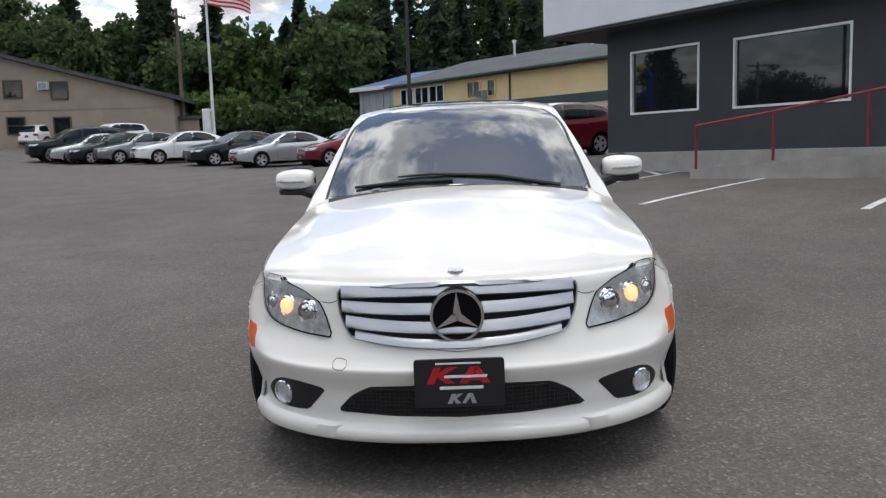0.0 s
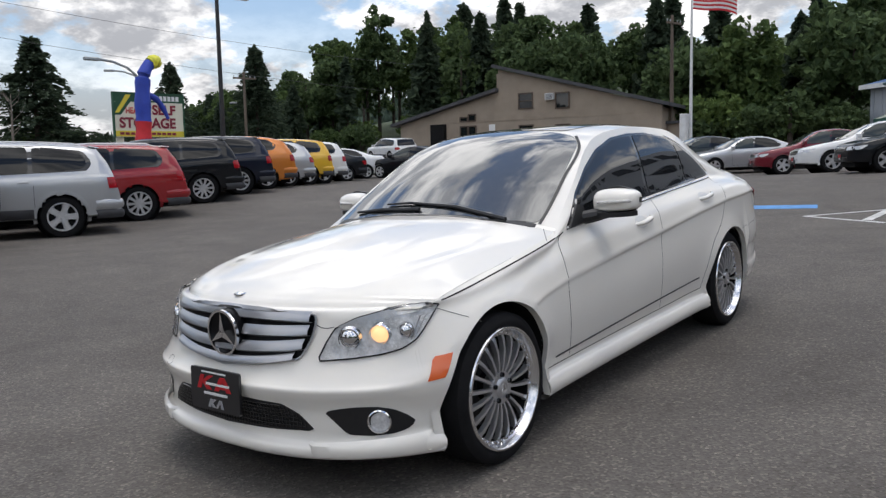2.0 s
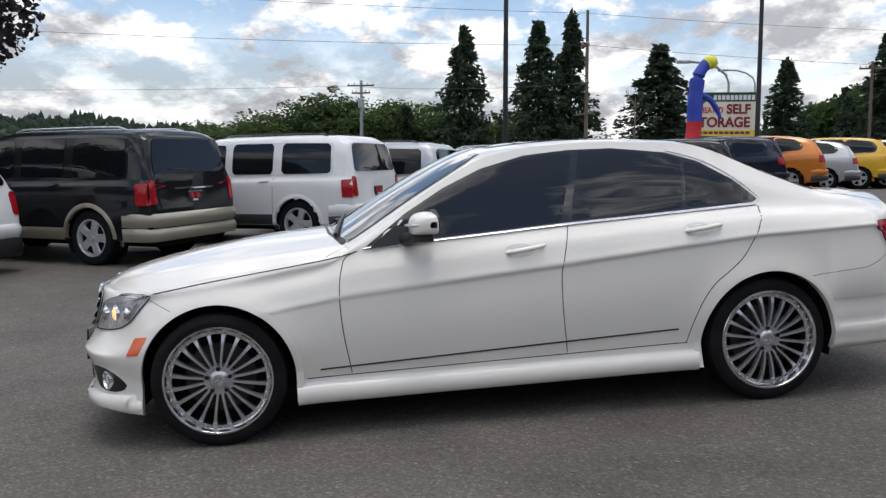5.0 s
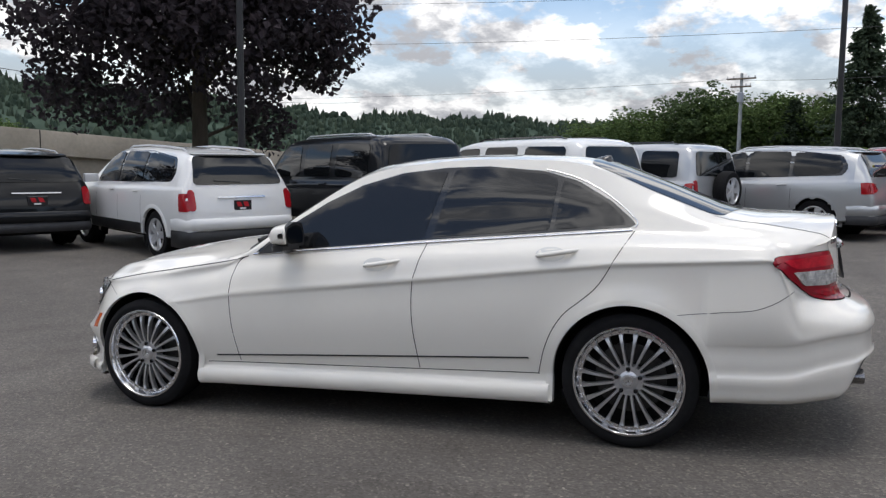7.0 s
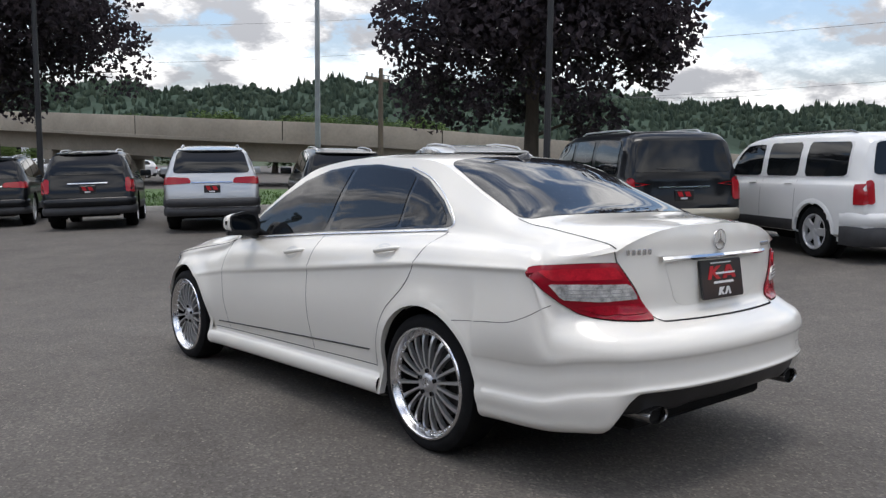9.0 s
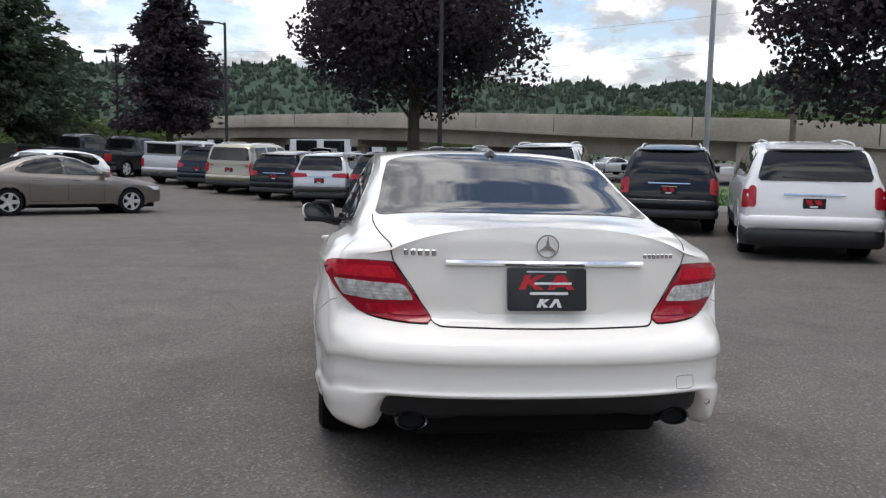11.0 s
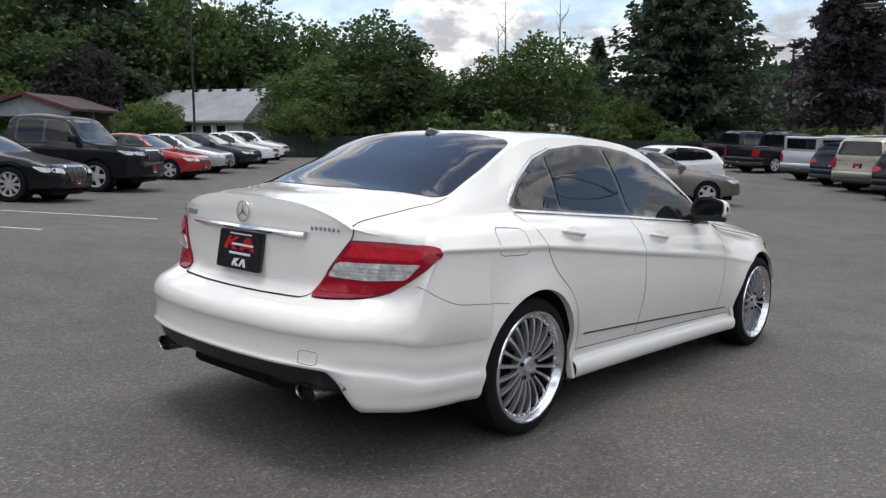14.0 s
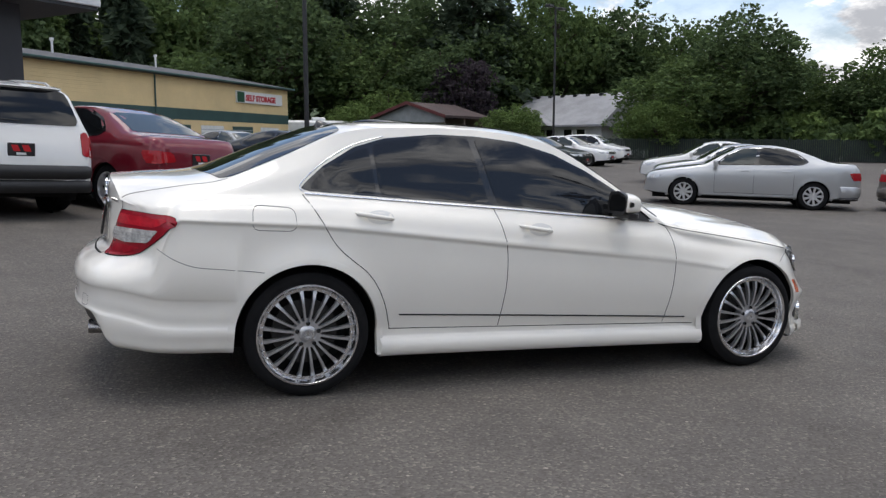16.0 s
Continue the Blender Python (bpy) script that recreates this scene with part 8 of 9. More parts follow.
def street_lamp(x, y, top, aimed):
    g = ground_z(x, y)
    b = thing("street_lamp", "grey curved-arm street lamp", "street lamp", group="street lamps")
    d = Vector((*aimed, 0)).normalized()
    p = Vector((x, y, 0))
    bm = bmesh.new()
    add_tube(bm, [p + Vector((0, 0, g)), p + Vector((0, 0, top - 1.2))] + [p + d * 2.2 * (1 - math.cos(a)) + Vector((0, 0, top - 1.2 + 1.2 * math.sin(a))) for a in (.4, .8, 1.2, 1.57)], .07, 8)
    part("mast", bm, M_STEEL, b)
    bm = bmesh.new()
    w = Wall((x, y), d.xy)
    w.box(bm, 2.1, 2.9, top - .1, top + .08, -.14, .14, .04)
    part("lamp_head", bm, M_STEEL, b, smooth=False)


for row in ((-57, 33, 9.6, (-.5, -.8)), (-66, 52, 8.6, (-.5, -.8)), (-74, 62, 7.6, (-.5, -.8)), (-38, 21, 7.4, (-.2, -1))):
    street_lamp(*row)


def flagpole():
    x, y = -14.6, 41.5
    g = ground_z(x, y)
    b = thing("flagpole", "white flagpole with striped flag", "flagpole")
    bm = bmesh.new()
    add_tube(bm, [(x, y, g), (x, y, 13.5)], [.1, .05], 12)
    part("pole", bm, M_TRIM, b)
    part("base", boxes((x - .5, x - .1, y - .45, y + .1, g, g + 2.6), bevel=.03), M_TRIM, b, "white meter box", smooth=False)
    L, H, z1 = 2.6, 1.5, 11.4

    def cloth(s, v):
        return (x + .08 + s * L * .93, y + .16 * math.sin(s * 7 + v) * s, z1 - v * H - s * s * .7 - .1 * math.sin(s * 5))
    fl = None
    for k in range(13):
        bm = bmesh.new()
        add_grid(bm, [[cloth(i / 16, (k + j) / 13) for j in (0, 1)] for i in range(17)])
        if fl is None:
            fl = part("flag", bm, M_REDCLOTH, b, "red and white striped flag")
        else:
            part("stripe", bm, M_TRIM if k % 2 else M_REDCLOTH, fl)
    bm = bmesh.new()
    add_grid(bm, [[Vector(cloth(i / 16, j / 13 * 7)) + Vector((0, -.012, 0)) for j in (0, 1)] for i in range(8)])
    add_grid(bm, [[Vector(cloth(i / 16, j / 13 * 7)) + Vector((0, .012, 0)) for j in (0, 1)] for i in range(8)])
    part("canton", bm, M_BLUECLOTH, fl)


flagpole()


def cables():
    def sag(a, b, drop, n=24):
        a, b = Vector(a), Vector(b)
        return [a.lerp(b, i / n) - Vector((0, 0, drop * 4 * (i / n) * (1 - i / n))) for i in range(n + 1)]
    for a, b, drop in (((-52.4, 17.4, 12.7), (-60, -75, 19), 1.2), ((-52.2, 17.4, 10.4), (-58, -75, 14.5), 1.2), ((-52.2, 17.4, 7.7), (-73, 1.7, 9.4), .3), ((-52.4, 17.4, 12.7), (-56, 90, 14), 1.0), ((-52.2, 17.4, 10.4), (-56, 90, 10.5), 1.0),
                       ((-60, -75, 19), (60, -150, 18), 3), ((-58, -75, 14.5), (60, -152, 14), 3), ((-73, 1.7, 9.5), (-80, -90, 10.5), 1.0), ((-19, -27, 5.3), (-60, -30, 7), .6)):
        bm = bmesh.new()
        add_tube(bm, sag(a, b, drop), .015, 5)
        single("cable", bm, M_CABLE, "thin black overhead power cable", "cable", "overhead cables")


cables()


def verge():
    """Grass behind the noses of the row, edged by a kerb."""
    inner = smooth_line([(-24, 6), (-19.5, 1.5), (-16, -4.5), (-12.6, -9), (-10, -13.5), (-8, -17.5), (-5, -21), (-1, -25)], 60)
    outer = smooth_line([(-40, 4), (-36, -6), (-32, -15), (-27, -20), (-22, -24), (-16, -27.5), (-10, -32), (-5, -37)], 60)
    bm = bmesh.new()
    add_grid(bm, [[(*(a + (b - a) * k), ground_z(*(a + (b - a) * k)) + .10 + .1 * k) for k in (0, .15, .4, .7, 1)] for a, b in zip(inner, outer)])
    bmesh.ops.recalc_face_normals(bm, faces=list(bm.faces))
    single("verge", bm, M_GRASS, "mown green grass verge", "grass", kind="structure")
    bm = bmesh.new()
    rows = []
    for i, q in enumerate(inner):
        d = inner[min(i + 1, 59)] - inner[max(i - 1, 0)]
        n = np.array([-d[1], d[0]]) / np.linalg.norm(d)
        g = ground_z(*q)
        rows.append([(*(q + n * a), g + c) for a, c in ((-.09, -.1), (-.09, .12), (-.07, .15), (.07, .15), (.09, .12), (.09, -.1))])
    add_grid(bm, rows)
    bmesh.ops.recalc_face_normals(bm, faces=list(bm.faces))
    single("kerb", bm, M_CONC, "pale concrete kerb along the grass", "kerb", kind="structure", smooth=False)
    r = random.Random(5)
    vs, fs = [], []
    for _ in range(9000):
        i = r.randrange(59)
        k = r.random() ** 1.5 * .8 + .01
        p = inner[i] + (inner[i + 1] - inner[i]) * r.random()
        p = p + (outer[i] - inner[i]) * k
        z = ground_z(*p) + .1 + .1 * k
        a, h = r.random() * 6.28, r.uniform(.05, .13)
        dx, dy = math.cos(a) * .03, math.sin(a) * .03
        n = len(vs)
        vs += [(p[0] - dx, p[1] - dy, z), (p[0] + dx, p[1] + dy, z), (p[0] + r.uniform(-.05, .05), p[1] + r.uniform(-.05, .05), z + h)]
        fs.append((n, n + 1, n + 2))
    me = bpy.data.meshes.new("grass_blades")
    me.from_pydata(vs, [], fs)
    me.materials.append(M_GRASS)
    tagged(new("grass_blades", me), "short green grass blades", "grass", kind="stuff")


verge()


def roadside_boards():
    for x, y, w_, z0, z1, m, lab in ((-43, 28.5, 3.2, 1.4, 2.9, M_SHEDROOF, "brown roadside board with pale print"), (-48, 24, 1.6, 1.6, 2.3, M_SIGNWHITE, "small white roadside board"), (-46.5, 25.2, 2.4, 1.5, 2.5, M_GREYSHEET, "grey roadside board with print")):
        w = Wall((x, y), (.55, .83))
        if w.n.x < 0:
            w.n = -w.n
        b = thing("roadside_sign", lab, "sign")
        g = ground_z(x, y)
        part("board", w.boxm((0, w_, z0, z1, -.06, 0)), m, b, smooth=False)
        for s in (.05, w_ - .15):
            part("post", w.boxm((s, s + .12, g - .1, z1 + .15, -.16, -.061)), M_TRIM, b, smooth=False)
        bars_on("print_bar", w, b, [(w_ * .15, w_ * .85, z0 + (z1 - z0) * k, z0 + (z1 - z0) * (k + .1)) for k in (.2, .42, .66)], M_CREAM if m is M_SHEDROOF else M_GREYBAR, .002, .01)


roadside_boards()
# stall lines, hatched aisle and the blue bay
for a, b in (((2.34, 5.8), (7.03, 10.81)), ((4.45, 4.13), (8.6, 8.6)), ((11.89, -.95), (9.6, -2.6)), ((9.2, .7), (8.2, -.16))):
    ground_strip("stall_line", [a, b], .1, M_LINE, "worn white painted stall line")
LOWER, UPPER = [(.84, 7.54), (2.54, 9.7), (3.94, 11.43), (4.9, 12.6)], [(-.38, 8.52), (.51, 9.62), (2.56, 11.9), (3.3, 12.95)]
ground_strip("hatch_edge", LOWER, .1, M_LINE, "worn white line beside the hatching")
ground_strip("hatch_edge", UPPER, .1, M_LINE, "worn white line beside the hatching")
ground_strip("hatch_edge", [(-.38, 8.52), (.84, 7.54)], .1, M_LINE, "worn white line beside the hatching")
for k in range(6):
    x = .55 + .68 * k
    y0 = float(np.interp(x, [q[0] for q in LOWER], [q[1] for q in LOWER]))
    y1 = float(np.interp(x, [q[0] for q in UPPER], [q[1] for q in UPPER]))
    ground_strip("hatch_bar", [(x, max(y0, 7.9)), (x + .01, y1)], .13, M_LINE, "worn white hatching bar")
ground_strip("blue_mark", [(-1.7, 10.0), (-.6, 10.25)], .7, M_BLUELINE, "worn blue bay symbol", .007)
# ---- trees ----
def leaf_mat(name, lo, hi, rough=.55):
    m = base_mat(name, hi, max(rough, .75), 0, .12)
    bs = m.node_tree.nodes["Principled BSDF"]
    geo = m.node_tree.nodes.new("ShaderNodeNewGeometry")
    c = ramp_node(m, geo.outputs["Random Per Island"], ((0, lo), (.55, tuple((a + b) / 2 for a, b in zip(lo, hi))), (1, hi)))
    c2 = ramp_node(m, noise_tex(m, .35, 4, .6), ((.3, (.62, .66, .62)), (.72, (1.15, 1.12, 1.05))))
    link(m, mixc(m, 1.0, c, c2, "MULTIPLY"), bs.inputs["Base Color"])
    tr = node(m, "ShaderNodeBsdfTranslucent")
    tr.inputs["Color"].default_value = (*[min(1, 1.3 * v) for v in hi], 1)
    mx = node(m, "ShaderNodeMixShader", Fac=.22)
    link(m, bs.outputs[0], mx.inputs[1])
    link(m, tr.outputs[0], mx.inputs[2])
    link(m, mx.outputs[0], m.node_tree.nodes["Material Output"].inputs[0])
    return m


L_MAPLE = leaf_mat("purple_maple_leaf", (.028, .024, .031), (.080, .063, .076))
L_GREEN = leaf_mat("broad_leaf", (.044, .074, .028), (.120, .172, .062))
L_DARK = leaf_mat("dark_leaf", (.038, .062, .030), (.110, .158, .068))
L_PINE = leaf_mat("pine_needles", (.028, .043, .031), (.076, .104, .066))
L_FRESH = leaf_mat("fresh_leaf", (.062, .10, .032), (.145, .205, .066))
M_BARK = varied("bark", (.075, .058, .045), .95, .35, 3, 24, bumpiness=.6, depth=.02, stretch=(1, 1, .25))


def quads(rng, p, size, tilt=None, long=1.0):
    """One kite-shaped leaf or spray at each point, turned at random."""
    n = len(p)
    a = rng.normal(size=(n, 3)) if tilt is None else tilt + .45 * rng.normal(size=(n, 3))
    a /= np.linalg.norm(a, axis=1, keepdims=True) + 1e-9
    b = np.cross(a, rng.normal(size=(n, 3)))
    b /= np.linalg.norm(b, axis=1, keepdims=True) + 1e-9
    s = size * rng.uniform(.6, 1.3, (n, 1))
    c = np.cross(a, b) * s * .2
    v = np.stack([p - a * s * .5 * long, p + b * s * .42 + c, p + a * s * .55 * long, p - b * s * .42 + c], 1)
    return v.reshape(-1, 3)


def mesh_of(name, v, mat):
    me = bpy.data.meshes.new(name)
    n = len(v) // 4
    me.from_pydata(v.tolist(), [], np.arange(4 * n).reshape(n, 4).tolist())
    me.materials.append(mat)
    return me


def crown_points(rng, H, R, base, clumps, each, squash=1.0, fill=.35):
    """Leaves in clumps over an uneven egg, with gaps between them."""
    d = rng.normal(size=(clumps, 3))
    d[:, 2] = d[:, 2] * .8 + .15
    d /= np.linalg.norm(d, axis=1, keepdims=True)
    hh = (H - base) / 2
    k = rng.uniform(.45, 1.0, (clumps, 1)) ** .6 * (1 + .16 * np.sin(3.1 * d[:, :1] + 2 * d[:, 1:2] + rng.uniform(0, 6)))
    c = d * k * np.array([R, R, hh]) * .84
    low = c[:, 2] < 0
    c[low, :2] *= 1.06
    c[:, 2] += base + hh
    rc = R * rng.uniform(.15, .30, clumps)
    pts = []
    for q, r in zip(c, rc):
        g = rng.normal(size=(each, 3))
        g /= np.linalg.norm(g, axis=1, keepdims=True)
        g *= rng.uniform(.2, 1, (each, 1)) ** .45 * r
        g[:, 2] *= .8 * squash
        pts.append(q + g)
    n = int(clumps * each * fill)
    g = rng.normal(size=(n, 3))
    g /= np.linalg.norm(g, axis=1, keepdims=True)
    g *= rng.uniform(.1, 1, (n, 1)) ** .5 * np.array([R, R, hh]) * (.72 + .12 * np.sin(4 * g[:, :1] + 3 * g[:, 2:]))
    g[:, 2] += base + hh
    pts.append(g)
    return np.concatenate(pts), c


def conifer_points(rng, H, R, base, levels, per, each, taper=.85, droop=.25):
    pts, dirs = [], []
    for i in range(levels):
        f = (i + rng.uniform(-.3, .3)) / levels
        z = base + (H - base) * min(.985, max(0, f))
        for _ in range(per):
            a = rng.uniform(0, 6.283)
            l = R * ((1 - f) ** taper * rng.uniform(.38, 1.2) + .05) * (1 if f > .12 else .8)
            t = rng.uniform(.08, 1, each) ** .75
            u = np.array([math.cos(a), math.sin(a)])
            q = np.zeros((each, 3))
            w = .15 * l * (1.1 - t) + .06
            q[:, :2] = u * (t * l)[:, None] + np.array([-u[1], u[0]]) * (rng.normal(size=each) * w)[:, None]
            q[:, 2] = z - droop * l * t ** 1.4 + rng.normal(size=each) * max(.09, .42 * (H - base) / levels) + .1 * l * t
            pts.append(q)
            dirs.append(np.tile([u[0], u[1], -.25], (each, 1)))
    tip = np.zeros((each * 2, 3))
    tip[:, 2] = rng.uniform(H - (H - base) * .09, H, each * 2)
    tip[:, :2] = rng.normal(size=(each * 2, 2)) * .05 * R * (1.05 - (tip[:, 2:] - tip[:, 2].min()) / (H - tip[:, 2].min() + 1e-6))
    pts.append(tip)
    dirs.append(np.tile([0, 0, 1.0], (each * 2, 1)))
    return np.concatenate(pts), np.concatenate(dirs)


def broadleaf(name, label, H, R, base, clumps, each, leaf, mat, seed, trunk=.2, fork=None, fill=.35, limbs=False):
    rng = np.random.default_rng(seed)
    t = thing(name, label, "tree", group="trees")
    p, c = crown_points(rng, H, R, base, clumps, each, 1.0, fill)
    ob = new("crown", mesh_of("crown", quads(rng, p, leaf), mat))
    ob.parent = t
    bm = bmesh.new()
    fork = fork or base * .9
    add_tube(bm, [(0, 0, -.3), (.01 * R, 0, fork * .5), (.02 * R, .01 * R, fork), (0, 0, (H + base) / 2), (.03 * R, 0, H * .86)], [trunk * 1.25, trunk, trunk * .85, trunk * .45, trunk * .12], 12)
    for q in c[:: max(1, clumps // 16)]:
        s = Vector((.01 * R, 0, fork + rng.uniform(.1, .75) * max(.3, (q[2] - fork))))
        e = Vector(q)
        mid = s.lerp(e, .5) + Vector((0, 0, .12 * (e - s).length))
        lb = bmesh.new() if limbs else bm
        add_tube(lb, [s, mid, e], [trunk * .26, trunk * .16, trunk * .05], 6)
        if limbs:
            part("limb", lb, M_BARK, t)
    part("trunk", bm, M_BARK, t, "grey-brown bark trunk with limbs")
    return t


def conifer(name, label, H, R, base, levels, per, each, leaf, mat, seed, trunk=.22, taper=.85, droop=.25):
    rng = np.random.default_rng(seed)
    t = thing(name, label, "tree", group="trees")
    p, d = conifer_points(rng, H, R, base, levels, per, each, taper, droop)
    ob = new("crown", mesh_of("crown", quads(rng, p, leaf, d, 1.5), mat))
    ob.parent = t
    bm = bmesh.new()
    add_tube(bm, [(0, 0, -.3), (0, 0, H * .5), (0, 0, H * .97)], [trunk, trunk * .6, .03], 10)
    for i in range(0, levels, 2):
        a = rng.uniform(0, 6.28)
        z = base + (H - base) * i / levels
        l = R * (1 - i / levels) ** taper * .8
        add_tube(bm, [(0, 0, z), (math.cos(a) * l, math.sin(a) * l, z - droop * l)], [.05, .015], 5)
    part("trunk", bm, M_BARK, t, "dark bark trunk")
    return t


def plant(proto, x, y, turn=0.0, k=1.0, kz=None, sink=0.0):
    return copy_thing(proto, pose(x, y, ground_z(x, y) - sink, 0, 0, turn) @ Matrix.Diagonal((k, k, kz or k, 1)))


def first(proto, x, y, turn=0.0, k=1.0, kz=None):
    proto.matrix_basis = pose(x, y, ground_z(x, y), 0, 0, turn) @ Matrix.Diagonal((k, k, kz or k, 1))
    return proto


# purple maples
first(broadleaf("purple_maple", "purple-black leaved maple beside the lot", 10.0, 4.45, 1.6, 135, 190, .19, L_MAPLE, 3, .26, 1.7, .16, True), -13.6, -11.9)
first(broadleaf("purple_maple", "broad purple-black maple behind the parked row", 10.4, 4.75, 2.4, 132, 185, .20, L_MAPLE, 11, .28, 2.3, .14, True), -2.46, -25.7, 40)
first(conifer("purple_maple", "pointed purple-black maple beyond the lot", 10.4, 3.9, 2.4, 18, 16, 52, .24, L_MAPLE, 31, .24, .60, .05), 10.1, -44)
# the large pine and the conifers
first(conifer("pine", "large dark pine beyond the lot", 16.5, 9.4, 1.7, 32, 18, 48, .38, L_PINE, 5, .35, .72, .1), 26, -58)
spruce = first(conifer("fir", "tall dark fir against the sky", 14.6, 5.0, .6, 26, 9, 38, .32, L_PINE, 7, .25, .92, .30), -74.4, 11.9, 0, 1.0, 1.0)
spruce_two = conifer("fir", "slender dark fir against the sky", 14.2, 4.2, .6, 25, 8, 36, .32, L_PINE, 8, .22, .95, .34)
first(spruce_two, -71.9, 22.0, 20, 1.05, 1.1)
for x, y, proto, k, kz in ((-70.8, 18.5, spruce, 1.0, .98), (-68.9, 29.9, spruce, 1.25, .80), (-59.5, 37.2, spruce_two, .8, .58), (-78, 6.5, spruce, .7, .5), (-82, 26, spruce_two, .7, .45), (-60, 47, spruce_two, 1.0, .72), (-66, 52, spruce_two, .9, .7)):
    plant(proto, x, y, 57 * k + 31 * kz, k, kz)
# broadleaf belt round the east
oak = broadleaf("broadleaf_tree", "full green broadleaf tree in the belt", 12, 5.2, .9, 105, 52, .33, L_GREEN, 21, .3, 2)
alder = broadleaf("broadleaf_tree", "tall dark green tree in the belt", 14, 4.6, 1.2, 105, 52, .34, L_DARK, 22, .3, 3)
ash = broadleaf("broadleaf_tree", "light green young tree in the belt", 8, 3.4, .3, 80, 62, .25, L_FRESH, 23, .18, 1)
first(oak, 32, -45, 0, 1.0, .80)
first(alder, 36.5, -34.0, 0, 1.0, .72)
first(ash, 27.5, -51, 0, .8, .62)
for i, (x, y, proto, k, kz) in enumerate(((38.5, -31, oak, .95, .72), (34.5, -42, alder, .8, .62), (39.5, -38, oak, 1.1, .85), (43, -36, alder, 1.0, .8), (29.5, -55, oak, .8, .5), (37, -47, alder, 1.0, .7), (46, -42, oak, 1.2, .9), (34, -60, alder, 1.0, .62),
                                         (42.7, -20.7, ash, .8, .75), (60, -26, alder, 1.3, 1.25), (58, -38, alder, 1.2, 1.1), (53, -44, oak, 1.3, 1.1), (66, -32, oak, 1.5, 1.3), (57, -21, alder, 1.0, .95), (63, -16, oak, 1.2, 1.1),
                                         (70, -8, alder, 1.4, 1.2), (64, -4, oak, 1.2, 1.0), (22, -64, oak, .9, .5), (42, -56, alder, 1.2, .8), (50, -60, oak, 1.3, .85), (16, -66, ash, 1.0, .8), (60, -50, alder, 1.3, 1.0), (36.5, -27.5, ash, .9, .8), (66, -20, alder, 1.5, 1.55), (73, -27, oak, 1.6, 1.8), (62, -9, alder, 1.4, 1.45), (71, -13, alder, 1.6, 1.7), (78, -3, oak, 1.7, 1.9),
                                         (61, -34, oak, 1.4, 1.72), (58.8, -39.5, alder, 1.3, 1.45), (55.5, -43.5, oak, 1.1, 1.32), (51.5, -47.5, alder, 1.0, 1.0), (49.5, -24.2, ash, .75, .78), (56.2, -16.4, ash, 1.1, 1.12), (55.0, -13.2, ash, .9, .86))):
    plant(proto, x, y, 73 * i, k, kz)
for i, (x, y, proto, k, kz) in enumerate(((40, -68, spruce, .9, .8), (52, -72, spruce, 1.0, .72), (33, -74, spruce_two, 1.0, .7), (72, -40, spruce, 1.2, 1.2), (60.5, -25.6, spruce, 1.6, 1.4), (68, -15, spruce, 1.1, 1.5))):
    plant(proto, x, y, 41 * i, k, kz)
first(broadleaf("plum_tree", "dark purple-leaved plum tree beside the carport", 8.2, 3.1, .5, 70, 56, .28, L_MAPLE, 41, .18, 1.2), 53.8, -21.6)
# broadleaf belt behind the overpass
for i, (x, y, proto, k, kz) in enumerate(((-27.8, -91, oak, 1.1, .74), (-33, -89, alder, 1.2, .66), (-37.9, -84, oak, 1.2, .80), (-41, -79, alder, 1.1, .66), (-45.1, -78, oak, 1.2, .76), (-43, -72.5, oak, 1.1, .72), (-46, -67, alder, 1.2, .64), (-49, -63, oak, 1.1, .70), (-22, -95, ash, 1.3, .8), (-15, -98, ash, 1.4, .75))):
    plant(proto, x, y, 59 * i, k, kz)
# trees to the west, low on the horizon
for i, (x, y, proto, k, kz) in enumerate(((-83, -11, oak, 1.3, .74), (-82, -6.8, oak, 1.1, .82), (-81, -2.6, alder, 1.1, .98), (-83, .6, oak, 1.2, .96), (-81, 4.4, oak, 1.1, .92), (-82, 8.4, oak, 1.2, .90), (-81, 14, oak, 1.1, .74), (-80, 20.6, oak, 1.1, .78), (-74, 33, alder, 1.0, .5), (-88, -22, oak, 1.2, .5), (-80, 36, oak, 1.0, .5), (-60, 22, ash, 1.2, .5), (-64, 10, ash, 1.2, .5))):
    plant(proto, x, y, 67 * i, k, kz)


def dead_tree(x, y, H, seed):
    rng = random.Random(seed)
    t = thing("dead_tree", "bare grey dead tree trunk", "tree")
    bm = bmesh.new()
    g = ground_z(x, y)
    add_tube(bm, [(x, y, g), (x + .2, y, g + H * .6), (x + .3, y, g + H)], [.16, .09, .02], 7)
    for _ in range(16):
        z = g + H * rng.uniform(.4, .95)
        a = rng.uniform(0, 6.28)
        l = rng.uniform(.5, 1.6)
        add_tube(bm, [(x + .2, y, z), (x + .2 + math.cos(a) * l * .6, y + math.sin(a) * l * .6, z + l * .5), (x + .2 + math.cos(a) * l * .8, y + math.sin(a) * l * .8, z + l)], [.03, .02, .008], 5)
    part("trunk", bm, varied("dead_wood", (.22, .19, .16), .9, .3, 2, 20), t)


for x, y, H, s in ((37.5, -49.5, 12.5, 1), (39.0, -50.5, 11.0, 2), (34.5, -53.0, 13, 3), (-64, 25.5, 6.5, 4)):
    dead_tree(x, y, H, s)


